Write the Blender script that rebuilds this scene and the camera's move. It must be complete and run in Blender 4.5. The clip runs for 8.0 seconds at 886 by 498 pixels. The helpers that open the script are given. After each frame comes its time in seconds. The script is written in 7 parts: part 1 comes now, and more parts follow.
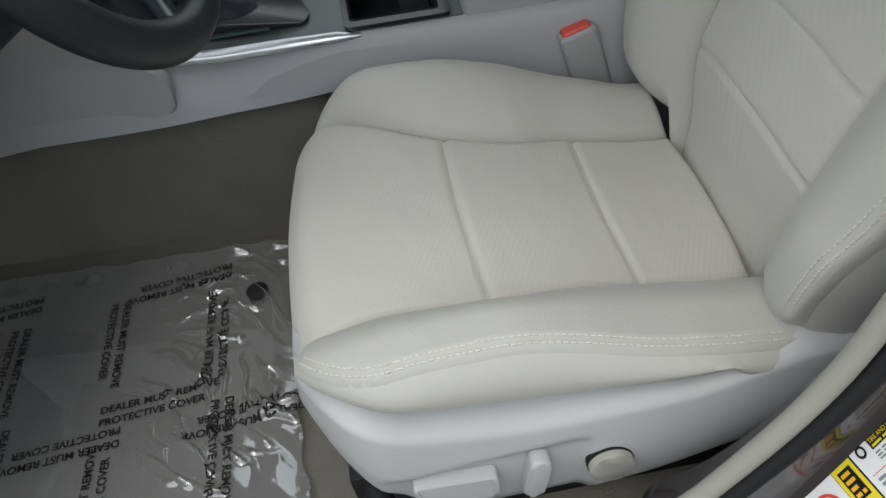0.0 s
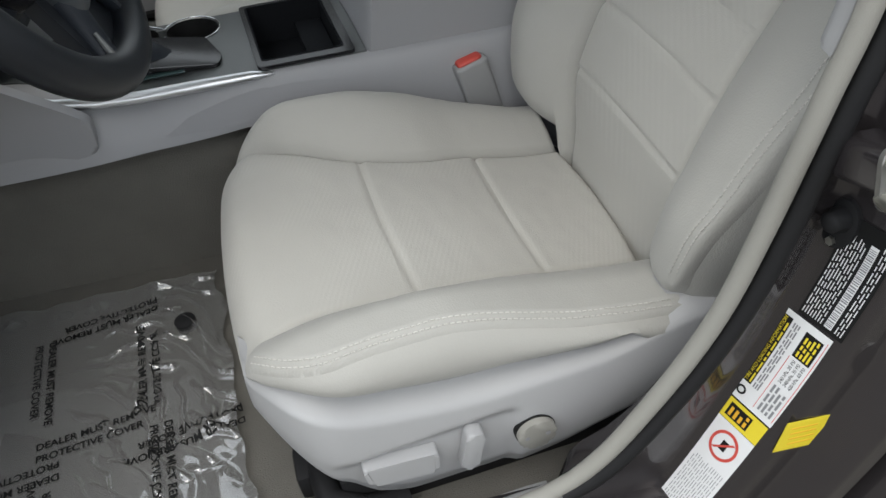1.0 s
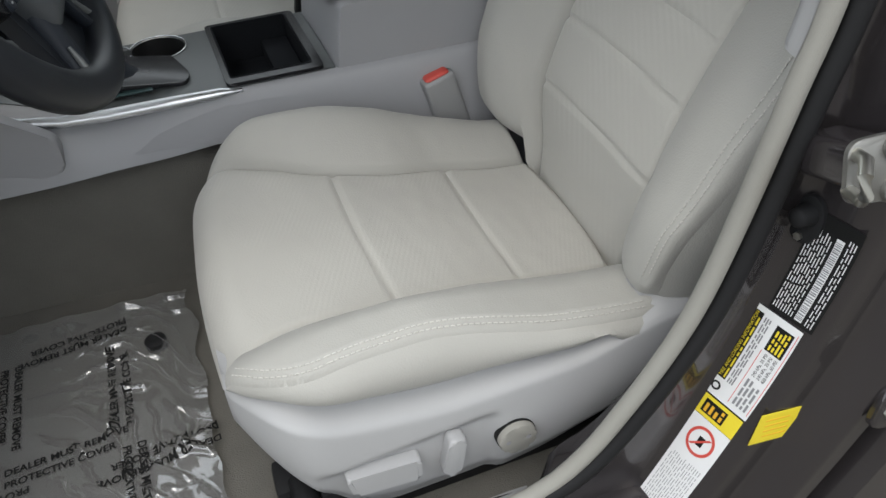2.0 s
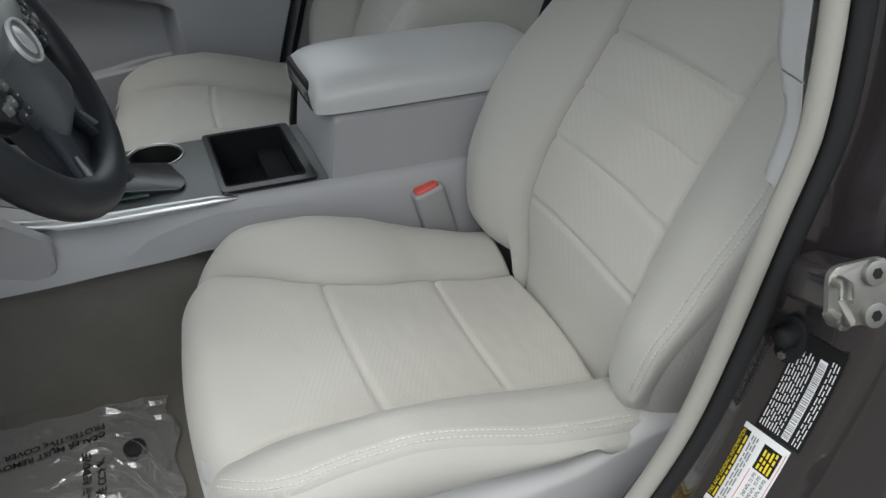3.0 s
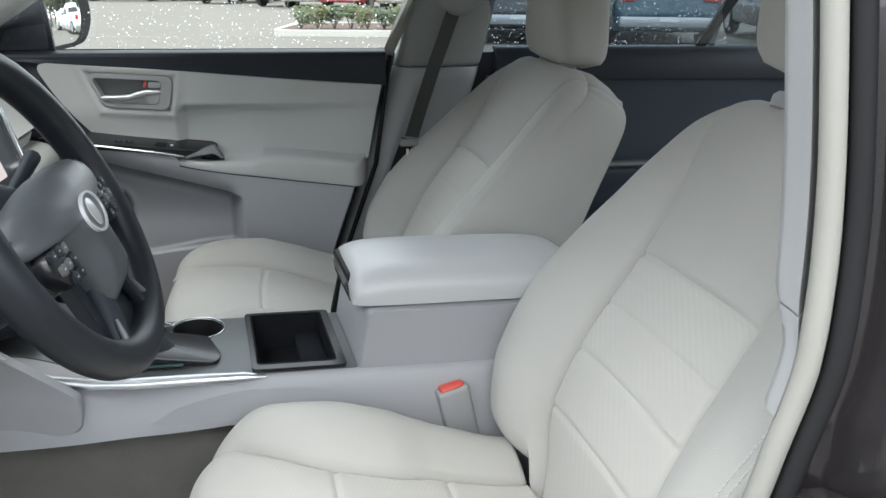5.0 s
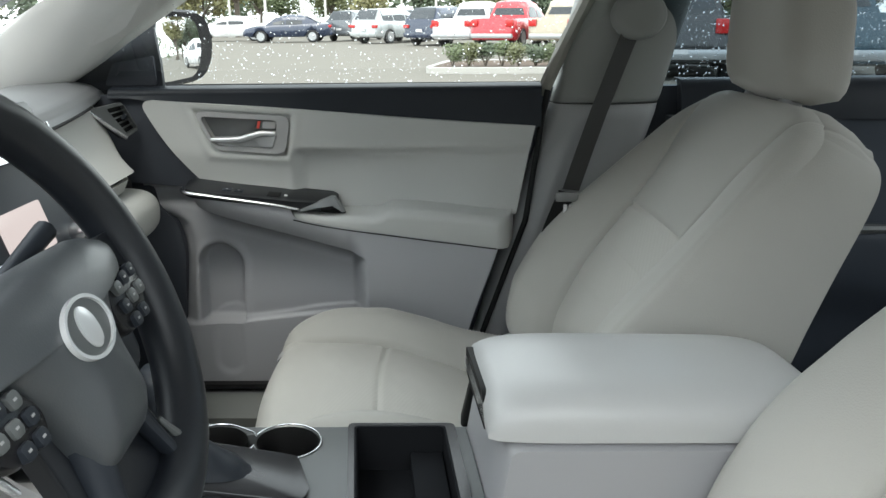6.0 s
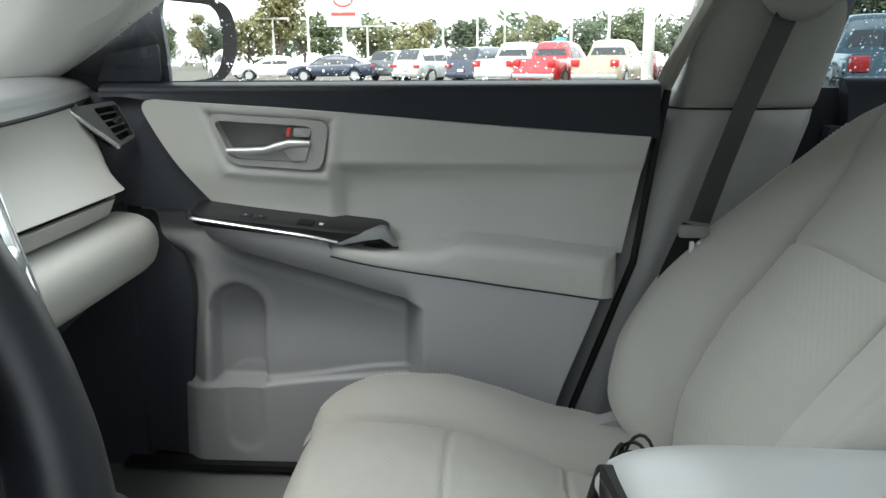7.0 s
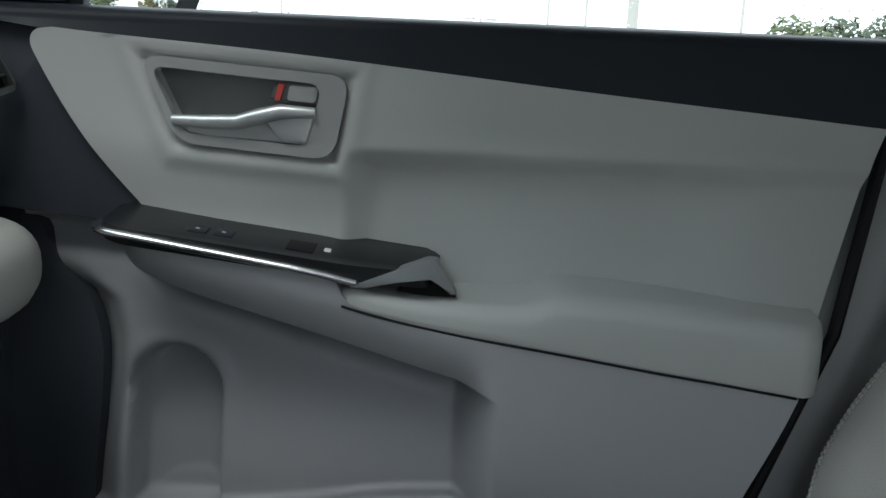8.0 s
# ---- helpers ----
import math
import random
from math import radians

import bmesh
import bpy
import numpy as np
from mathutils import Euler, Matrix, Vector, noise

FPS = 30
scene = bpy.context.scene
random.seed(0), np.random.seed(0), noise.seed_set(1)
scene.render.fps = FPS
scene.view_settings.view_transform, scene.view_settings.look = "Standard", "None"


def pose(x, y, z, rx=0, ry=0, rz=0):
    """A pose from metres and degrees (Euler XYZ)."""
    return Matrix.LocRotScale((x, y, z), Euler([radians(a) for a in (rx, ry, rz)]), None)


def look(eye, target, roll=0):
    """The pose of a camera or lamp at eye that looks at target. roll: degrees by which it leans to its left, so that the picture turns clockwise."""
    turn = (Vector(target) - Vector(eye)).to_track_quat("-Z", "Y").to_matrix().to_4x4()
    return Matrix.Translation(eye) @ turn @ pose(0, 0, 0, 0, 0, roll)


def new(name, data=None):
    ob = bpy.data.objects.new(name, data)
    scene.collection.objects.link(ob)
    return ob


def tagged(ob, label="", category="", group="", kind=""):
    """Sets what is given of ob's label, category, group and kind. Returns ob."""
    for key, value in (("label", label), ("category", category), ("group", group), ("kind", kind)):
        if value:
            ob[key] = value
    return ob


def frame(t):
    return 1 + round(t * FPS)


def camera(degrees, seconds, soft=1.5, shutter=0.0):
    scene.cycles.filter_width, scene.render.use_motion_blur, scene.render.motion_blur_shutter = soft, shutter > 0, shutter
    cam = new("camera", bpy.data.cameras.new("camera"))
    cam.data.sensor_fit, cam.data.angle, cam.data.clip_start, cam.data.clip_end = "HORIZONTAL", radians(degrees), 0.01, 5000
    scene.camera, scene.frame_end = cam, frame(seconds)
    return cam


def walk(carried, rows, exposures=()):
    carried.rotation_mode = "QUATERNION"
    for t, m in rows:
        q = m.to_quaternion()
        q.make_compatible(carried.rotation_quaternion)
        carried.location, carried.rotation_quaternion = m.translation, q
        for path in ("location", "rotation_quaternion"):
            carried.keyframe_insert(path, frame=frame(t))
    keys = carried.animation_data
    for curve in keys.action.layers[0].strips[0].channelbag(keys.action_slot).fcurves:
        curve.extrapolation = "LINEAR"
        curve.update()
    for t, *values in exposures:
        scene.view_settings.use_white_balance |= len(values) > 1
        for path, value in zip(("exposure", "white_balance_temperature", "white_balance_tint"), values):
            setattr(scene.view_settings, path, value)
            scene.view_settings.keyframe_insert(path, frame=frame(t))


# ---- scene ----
cam = camera(57.7, 8.0)
PATH = [
    (0, (0.014, -1.071, 1.139), (-0.114, 0.354, -0.258), -11.6),
    (0.5, (-0.012, -1.129, 1.163), (0.042, 0.305, -0.23), -10.0),
    (1, (-0.032, -1.17, 1.171), (0.129, 0.306, -0.169), -8.0),
    (1.5, (-0.051, -1.186, 1.17), (0.192, 0.312, -0.132), -7.2),
    (1.7, (-0.057, -1.184, 1.168), (0.207, 0.306, -0.14), -6.8),
    (2.8, (-0.06, -1.187, 1.168), (0.25, 0.359, -0.062), -6.0),
    (3, (-0.072, -1.188, 1.185), (0.31, 0.434, 0.08), -3.7),
    (3.5, (-0.087, -1.2, 1.201), (0.358, 0.58, 0.404), -0.1),
    (4, (-0.106, -1.238, 1.215), (0.336, 0.586, 0.523), 0.8),
    (5.3, (-0.019, -1.206, 1.188), (0.2, 0.674, 0.544), -0.3),
    (5.5, (-0.01, -1.149, 1.196), (0.126, 0.744, 0.566), -1.0),
    (6, (-0.02, -0.855, 1.151), (-0.056, 1.062, 0.582), -0.7),
    (6.5, (-0.062, -0.642, 1.105), (-0.166, 1.265, 0.512), -0.6),
    (7, (-0.096, -0.488, 1.055), (-0.223, 1.451, 0.582), -0.4),
    (7.5, (-0.163, -0.225, 0.998), (-0.262, 1.718, 0.535), 0.4),
    (8, (-0.24, -0.013, 0.942), (-0.279, 1.953, 0.577), 2.6),
]
EXPOSURES = [(0.0, 0.42, 6400, 8), (1.5, 0.50, 6450, 9), (3.0, 0.58, 6450, 8), (3.5, 1.25, 6350, 7), (4.0, 1.42, 6250, 8), (5.5, 1.42, 6350, 8), (6.0, 1.38, 6450, 5), (6.5, 1.65, 6500, 4), (7.0, 1.44, 6500, 4), (7.5, 0.90, 6250, 6), (8.0, 0.80, 6100, 4)]
walk(cam, [(t, look(eye, target, roll)) for t, eye, target, roll in PATH], EXPOSURES)

# ---- light ----
world = bpy.data.worlds.new("overcast_sky")
scene.world = world
world.use_nodes = True
wn = world.node_tree.nodes
sky = wn.new("ShaderNodeTexSky")
sky.sky_type = "NISHITA"
sky.sun_disc = False
sky.sun_elevation = radians(64)
sky.sun_rotation = radians(190)
sky.air_density, sky.dust_density, sky.ozone_density = 1.6, 4.0, 1.0
haze = wn.new("ShaderNodeMix")
haze.data_type = "RGBA"
haze.inputs["Factor"].default_value = 0.75
haze.inputs["B"].default_value = (11.0, 11.4, 11.8, 1)
world.node_tree.links.new(sky.outputs[0], haze.inputs["A"])
world.node_tree.links.new(haze.outputs["Result"], wn["Background"].inputs["Color"])
wn["Background"].inputs["Strength"].default_value = 0.15
sun = new("sun", bpy.data.lights.new("sun", "SUN"))
sun.data.energy, sun.data.angle, sun.data.color = 0.5, radians(30), (1.0, 0.97, 0.92)
sun.matrix_world = look((-1.5, -5, 11), (0, 0, 0.5))


# ---- materials ----
def nodes_of(name):
    m = bpy.data.materials.new(name)
    m.use_nodes = True
    return m, m.node_tree.nodes, m.node_tree.links, m.node_tree.nodes["Principled BSDF"]


def surface(name, color, rough=0.5, metal=0.0, vary=0.12, scale=6.0, grain=400.0, bump=0.1, dist=0.0006, coat=0.0, spec=0.5):
    """A procedural surface: broad stains and fine grain in colour, gloss and relief."""
    m, n, l, b = nodes_of(name)
    co = n.new("ShaderNodeTexCoord")
    broad, fine = n.new("ShaderNodeTexNoise"), n.new("ShaderNodeTexNoise")
    broad.inputs["Scale"].default_value, broad.inputs["Detail"].default_value = scale, 5
    fine.inputs["Scale"].default_value, fine.inputs["Detail"].default_value = grain, 2
    mix = n.new("ShaderNodeMix")
    mix.data_type = "RGBA"
    lo = [c * (1 - vary) for c in color]
    hi = [min(1, c * (1 + vary)) for c in color]
    mix.inputs["A"].default_value, mix.inputs["B"].default_value = (*lo, 1), (*hi, 1)
    both = n.new("ShaderNodeMath")
    both.operation = "MULTIPLY_ADD"
    both.inputs[1].default_value = 0.35
    for t in (broad, fine):
        l.new(co.outputs["Object"], t.inputs["Vector"])
    sub = n.new("ShaderNodeMath")
    sub.operation = "MULTIPLY"
    sub.inputs[1].default_value = 0.65
    l.new(broad.outputs["Fac"], sub.inputs[0])
    l.new(fine.outputs["Fac"], both.inputs[0])
    l.new(sub.outputs[0], both.inputs[2])
    l.new(both.outputs[0], mix.inputs["Factor"])
    l.new(mix.outputs["Result"], b.inputs["Base Color"])
    rr = n.new("ShaderNodeMapRange")
    rr.inputs["To Min"].default_value, rr.inputs["To Max"].default_value = max(0.02, rough - 0.08), min(1, rough + 0.08)
    l.new(broad.outputs["Fac"], rr.inputs["Value"])
    l.new(rr.outputs[0], b.inputs["Roughness"])
    b.inputs["Metallic"].default_value = metal
    b.inputs["Coat Weight"].default_value = coat
    b.inputs["Specular IOR Level"].default_value = spec
    if bump:
        bp = n.new("ShaderNodeBump")
        bp.inputs["Strength"].default_value, bp.inputs["Distance"].default_value = bump, dist
        l.new(fine.outputs["Fac"], bp.inputs["Height"])
        l.new(bp.outputs[0], b.inputs["Normal"])
    return m


def woven(name, color, ribs):
    """Seat cloth: fine yarn relief, and, where ribs is set, rows of slanted ribs that fade in and out."""
    m = surface(name, color, 0.92, vary=0.07, scale=5, grain=900, bump=0.0, spec=0.25)
    n, l, b = m.node_tree.nodes, m.node_tree.links, m.node_tree.nodes["Principled BSDF"]
    b.inputs["Sheen Weight"].default_value = 0.15
    co = n.new("ShaderNodeTexCoord")
    yarn = n.new("ShaderNodeTexVoronoi")
    yarn.inputs["Scale"].default_value = 520
    l.new(co.outputs["Object"], yarn.inputs["Vector"])
    bp = n.new("ShaderNodeBump")
    bp.inputs["Strength"].default_value, bp.inputs["Distance"].default_value = 0.35, 0.0006
    l.new(yarn.outputs["Distance"], bp.inputs["Height"])
    last = bp
    if ribs:
        mp = n.new("ShaderNodeMapping")
        mp.inputs["Rotation"].default_value = (0, 0, radians(24))
        l.new(co.outputs["Object"], mp.inputs["Vector"])
        wave = n.new("ShaderNodeTexWave")
        wave.wave_type, wave.bands_direction = "BANDS", "X"
        wave.inputs["Scale"].default_value = 52
        wave.inputs["Distortion"].default_value = 1.2
        wave.inputs["Detail Scale"].default_value = 1.5
        l.new(mp.outputs[0], wave.inputs["Vector"])
        fade = n.new("ShaderNodeTexNoise")
        fade.inputs["Scale"].default_value = 9
        l.new(co.outputs["Object"], fade.inputs["Vector"])
        ramp = n.new("ShaderNodeMapRange")
        ramp.inputs["From Min"].default_value, ramp.inputs["From Max"].default_value = 0.42, 0.62
        l.new(fade.outputs["Fac"], ramp.inputs["Value"])
        mul = n.new("ShaderNodeMath")
        mul.operation = "MULTIPLY"
        l.new(wave.outputs["Fac"], mul.inputs[0])
        l.new(ramp.outputs[0], mul.inputs[1])
        b2 = n.new("ShaderNodeBump")
        b2.inputs["Strength"].default_value, b2.inputs["Distance"].default_value = 0.09, 0.0008
        l.new(mul.outputs[0], b2.inputs["Height"])
        l.new(bp.outputs[0], b2.inputs["Normal"])
        last = b2
        old = b.inputs["Base Color"].links[0].from_socket
        pale = n.new("ShaderNodeMix")
        pale.data_type = "RGBA"
        amt = n.new("ShaderNodeMath")
        amt.operation = "MULTIPLY"
        amt.inputs[1].default_value = 0.07
        l.new(mul.outputs[0], amt.inputs[0])
        l.new(amt.outputs[0], pale.inputs["Factor"])
        l.new(old, pale.inputs["A"])
        pale.inputs["B"].default_value = (0.72, 0.72, 0.68, 1)
        l.new(pale.outputs["Result"], b.inputs["Base Color"])
    l.new(last.outputs[0], b.inputs["Normal"])
    return m


def clear(name, tint, rough=0.0, gloss=0.12, drops=False):
    """A thin pane: light goes straight through, with a Fresnel sheen; rain drops are mesh, not paint."""
    m = bpy.data.materials.new(name)
    m.use_nodes = True
    n, l = m.node_tree.nodes, m.node_tree.links
    n.remove(n["Principled BSDF"])
    tr, gl, mx, fr = n.new("ShaderNodeBsdfTransparent"), n.new("ShaderNodeBsdfGlossy"), n.new("ShaderNodeMixShader"), n.new("ShaderNodeFresnel")
    tr.inputs["Color"].default_value = (*tint, 1)
    gl.inputs["Roughness"].default_value = rough
    fr.inputs["IOR"].default_value = 1.0 + gloss * 4
    l.new(fr.outputs[0], mx.inputs[0])
    l.new(tr.outputs[0], mx.inputs[1])
    l.new(gl.outputs[0], mx.inputs[2])
    l.new(mx.outputs[0], n["Material Output"].inputs["Surface"])
    return m


CLOTH = woven("grey_seat_cloth", (0.418, 0.409, 0.379), False)
RIBBED = woven("ribbed_seat_cloth", (0.455, 0.443, 0.408), True)
PALE = surface("pale_grey_plastic", (0.365, 0.365, 0.368), 0.5, vary=0.05, grain=900, bump=0.12, dist=0.0004)
SOFT = surface("soft_grey_vinyl", (0.48, 0.485, 0.472), 0.42, vary=0.05, grain=700, bump=0.15, dist=0.0005)
LEATHER = surface("grey_lid_vinyl", (0.48, 0.48, 0.475), 0.36, vary=0.05, grain=500, bump=0.2, dist=0.0005)
BLACK = surface("black_soft_plastic", (0.020, 0.024, 0.031), 0.48, vary=0.15, grain=800, bump=0.15, dist=0.0004, spec=0.25)
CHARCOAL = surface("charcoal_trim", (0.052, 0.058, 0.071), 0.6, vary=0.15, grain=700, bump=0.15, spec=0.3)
DASHTOP = surface("dark_grey_dash_pad", (0.16, 0.165, 0.17), 0.42, vary=0.08, grain=500, bump=0.25)
GRAPHITE = surface("graphite_panel", (0.10, 0.107, 0.107), 0.38, vary=0.08, grain=900, bump=0.1)
CHROME = surface("satin_chrome", (0.75, 0.76, 0.78), 0.22, 1.0, vary=0.03, bump=0.0)
STEEL = surface("zinc_steel", (0.62, 0.61, 0.56), 0.32, 1.0, vary=0.1, grain=200, bump=0.05)
CARPET = surface("greige_carpet", (0.150, 0.143, 0.128), 0.97, vary=0.22, scale=14, grain=620, bump=0.9, dist=0.002, spec=0.1)
PAINT = surface("brown_grey_metallic_paint", (0.044, 0.039, 0.041), 0.24, 0.45, vary=0.1, scale=3, grain=1500, bump=0.02, coat=0.6)
RUBBER = surface("black_rubber", (0.018, 0.018, 0.019), 0.62, vary=0.2, grain=300, bump=0.2, spec=0.14)
STRIP = surface("grey_weatherstrip", (0.28, 0.272, 0.245), 0.8, vary=0.08, grain=800, bump=0.4)
WEB = surface("seat_belt_webbing", (0.055, 0.055, 0.054), 0.75, vary=0.12, grain=900, bump=0.4)
RED = surface("red_plastic", (0.62, 0.08, 0.06), 0.4, vary=0.06, bump=0.0)
INK = surface("black_ink", (0.01, 0.01, 0.01), 0.6, vary=0.05, bump=0.0, spec=0.2)
STICKER = surface("white_label", (0.80, 0.80, 0.80), 0.42, vary=0.02, bump=0.0)
YELLOW = surface("yellow_label", (0.82, 0.66, 0.04), 0.45, vary=0.04, bump=0.0)
AMBER = surface("amber_label", (0.80, 0.45, 0.03), 0.45, vary=0.04, bump=0.0)
GREYINK = surface("grey_ink", (0.25, 0.25, 0.26), 0.6, vary=0.05, bump=0.0)
PILLARGREY = surface("grey_pillar_plastic", (0.35, 0.356, 0.36), 0.5, vary=0.06, grain=900, bump=0.12, dist=0.0004)
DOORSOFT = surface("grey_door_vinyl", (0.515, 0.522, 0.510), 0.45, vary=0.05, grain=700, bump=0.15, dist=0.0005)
CONSOLE = surface("grey_console_plastic", (0.335, 0.335, 0.345), 0.5, vary=0.05, grain=900, bump=0.12, dist=0.0004)
HUBGREY = surface("dark_airbag_cover", (0.056, 0.062, 0.068), 0.40, vary=0.1, grain=700, bump=0.2, spec=0.7)
# Brightened so that the front pillar looks lit through the windscreen.
LINER = surface("pale_liner_cloth", (0.68, 0.68, 0.66), 0.85, vary=0.04, grain=800, bump=0.25, dist=0.0005, spec=0.2)
FASCIA = surface("grey_fascia_vinyl", (0.45, 0.45, 0.425), 0.45, vary=0.06, grain=600, bump=0.2, dist=0.0005)
# Cooler plastic than the vinyl, its tone also lowered for shade low down.
DOORLOW = surface("shaded_door_plastic", (0.355, 0.36, 0.378), 0.5, vary=0.05, grain=900, bump=0.15, dist=0.0005)
# Grey rear trim coloured dark for the dim light behind tinted glass.
DARKTRIM = surface("dimmed_rear_trim", (0.045, 0.054, 0.070), 0.55, vary=0.12, grain=600, bump=0.15, spec=0.3)
GLASS = clear("window_glass", (0.93, 0.95, 0.94))
TINT = clear("tinted_glass", (0.30, 0.36, 0.40))
FILM = clear("plastic_film", (0.97, 0.97, 0.96), 0.035, 0.44)
fn, fl = FILM.node_tree.nodes, FILM.node_tree.links
milk, veil = fn.new("ShaderNodeBsdfDiffuse"), fn.new("ShaderNodeMixShader")
milk.inputs["Color"].default_value = (0.6, 0.6, 0.6, 1)
veil.inputs[0].default_value = 0.17
fl.new(fn["Mix Shader"].outputs[0], veil.inputs[1])
fl.new(milk.outputs[0], veil.inputs[2])
fl.new(veil.outputs[0], fn["Material Output"].inputs["Surface"])
ZINC = surface("dull_zinc", (0.26, 0.255, 0.24), 0.45, 0.8, vary=0.15, grain=200, bump=0.05)
MIRROR = surface("mirror_silver", (0.86, 0.88, 0.89), 0.02, 1.0, vary=0.01, bump=0.0)
for link in list(MIRROR.node_tree.nodes["Principled BSDF"].inputs["Roughness"].links):
    MIRROR.node_tree.links.remove(link)
MIRROR.node_tree.nodes["Principled BSDF"].inputs["Roughness"].default_value = 0.015


# ---- helpers for shapes ----
def finish(name, bm, mat, parent=None, label="", sharp=40):
    bmesh.ops.recalc_face_normals(bm, faces=bm.faces)
    me = bpy.data.meshes.new(name)
    bm.to_mesh(me)
    bm.free()
    me.polygons.foreach_set("use_smooth", [True] * len(me.polygons))
    me.set_sharp_from_angle(angle=radians(sharp))
    me.materials.append(mat)
    ob = new(name, me)
    if parent is not None:
        ob.parent = parent
    if label:
        ob["label"] = label
    return ob


def part(name, bm, material, parent, label="", sharp=40):
    return finish(name, bm, material, parent, label, sharp)


def thing(name, label, category, m=None, group=""):
    e = new(name)
    e.empty_display_size = 0.05
    if m is not None:
        e.matrix_world = m
    return tagged(e, label, category, group)


def structure(name, bm, mat, label, sharp=40):
    return tagged(finish(name, bm, mat, None, "", sharp), label, "", "", "structure")


def curve(xs, ys):
    """A smooth function through the given stops (monotone cubic)."""
    xs, ys = list(xs), list(ys)
    d = [(ys[i + 1] - ys[i]) / (xs[i + 1] - xs[i]) for i in range(len(xs) - 1)]
    t = [d[0]] + [0 if d[i - 1] * d[i] <= 0 else 2 * d[i - 1] * d[i] / (d[i - 1] + d[i]) for i in range(1, len(d))] + [d[-1]]

    def f(x):
        if x <= xs[0]:
            return ys[0]
        if x >= xs[-1]:
            return ys[-1]
        i = max(k for k in range(len(xs) - 1) if xs[k] <= x)
        h = xs[i + 1] - xs[i]
        s = (x - xs[i]) / h
        return (ys[i] * (2 * s ** 3 - 3 * s * s + 1) + h * t[i] * (s ** 3 - 2 * s * s + s)
                + ys[i + 1] * (3 * s * s - 2 * s ** 3) + h * t[i + 1] * (s ** 3 - s * s))
    return f


def smooth(a, b, x):
    t = min(1, max(0, (x - a) / (b - a)))
    return t * t * (3 - 2 * t)


def box(bm, lo, hi, bevel=0.0, seg=2, m=None):
    c = [(a + b) / 2 for a, b in zip(lo, hi)]
    s = [abs(b - a) for a, b in zip(lo, hi)]
    made = bmesh.ops.create_cube(bm, size=1, matrix=Matrix.Translation(c) @ Matrix.Diagonal((*s, 1)))
    vs = made["verts"]
    if bevel:
        es = list({e for v in vs for e in v.link_edges})
        r = bmesh.ops.bevel(bm, geom=es, offset=bevel, segments=seg, affect="EDGES", profile=0.6)
        vs = list({v for f in r["faces"] for v in f.verts} | {v for v in vs if v.is_valid})
    if m is not None:
        bmesh.ops.transform(bm, matrix=m, verts=[v for v in vs if v.is_valid])
    return bm


def boxes(*args, **kw):
    bm = bmesh.new()
    box(bm, *args, **kw)
    return bm


def prism(bm, poly, depth, m, bevel=0.0, seg=2):
    """A polygon in the xy plane of m, pushed out to +depth along m's z, its far rim bevelled."""
    a = [bm.verts.new(m @ Vector((x, y, 0))) for x, y in poly]
    b = [bm.verts.new(m @ Vector((x, y, depth))) for x, y in poly]
    n = len(poly)
    bm.faces.new(a[::-1])
    top = bm.faces.new(b)
    for i in range(n):
        bm.faces.new((a[i], a[(i + 1) % n], b[(i + 1) % n], b[i]))
    if bevel:
        bmesh.ops.bevel(bm, geom=list(top.edges), offset=bevel, segments=seg, affect="EDGES", profile=0.6)
    return bm


def prisms(poly, depth, m, bevel=0.0, seg=2):
    return prism(bmesh.new(), poly, depth, m, bevel, seg)


def rounded(poly, r, seg=5):
    """A polygon with its corners rounded by r."""
    out = []
    n = len(poly)
    for i in range(n):
        p, a, b = (Vector(poly[k % n]) for k in (i, i - 1, i + 1))
        u, v = (a - p), (b - p)
        k = min(r, u.length * 0.45, v.length * 0.45)
        s, e = p + u.normalized() * k, p + v.normalized() * k
        for j in range(seg + 1):
            t = j / seg
            q = s * (1 - t) ** 2 + p * 2 * t * (1 - t) + e * t * t
            out.append((q.x, q.y))
    return out


def ring(bm, outer, inner, depth, m, bevel=0.0):
    """A frame between two outlines of equally many points."""
    n = len(outer)
    rows = [[bm.verts.new(m @ Vector((x, y, z))) for x, y in o] for o, z in ((outer, 0), (outer, depth), (inner, depth), (inner, 0))]
    fs = []
    for k in range(4):
        for i in range(n):
            fs.append(bm.faces.new((rows[k][i], rows[k][(i + 1) % n], rows[(k + 1) % 4][(i + 1) % n], rows[(k + 1) % 4][i])))
    if bevel:
        es = [e for e in bm.edges if all(abs((m.inverted() @ v.co).z - depth) < 1e-6 for v in e.verts) and len(e.link_faces) == 2
              and abs(e.calc_face_angle(0)) > 1]
        bmesh.ops.bevel(bm, geom=es, offset=bevel, segments=3, affect="EDGES", profile=0.6)
    return bm


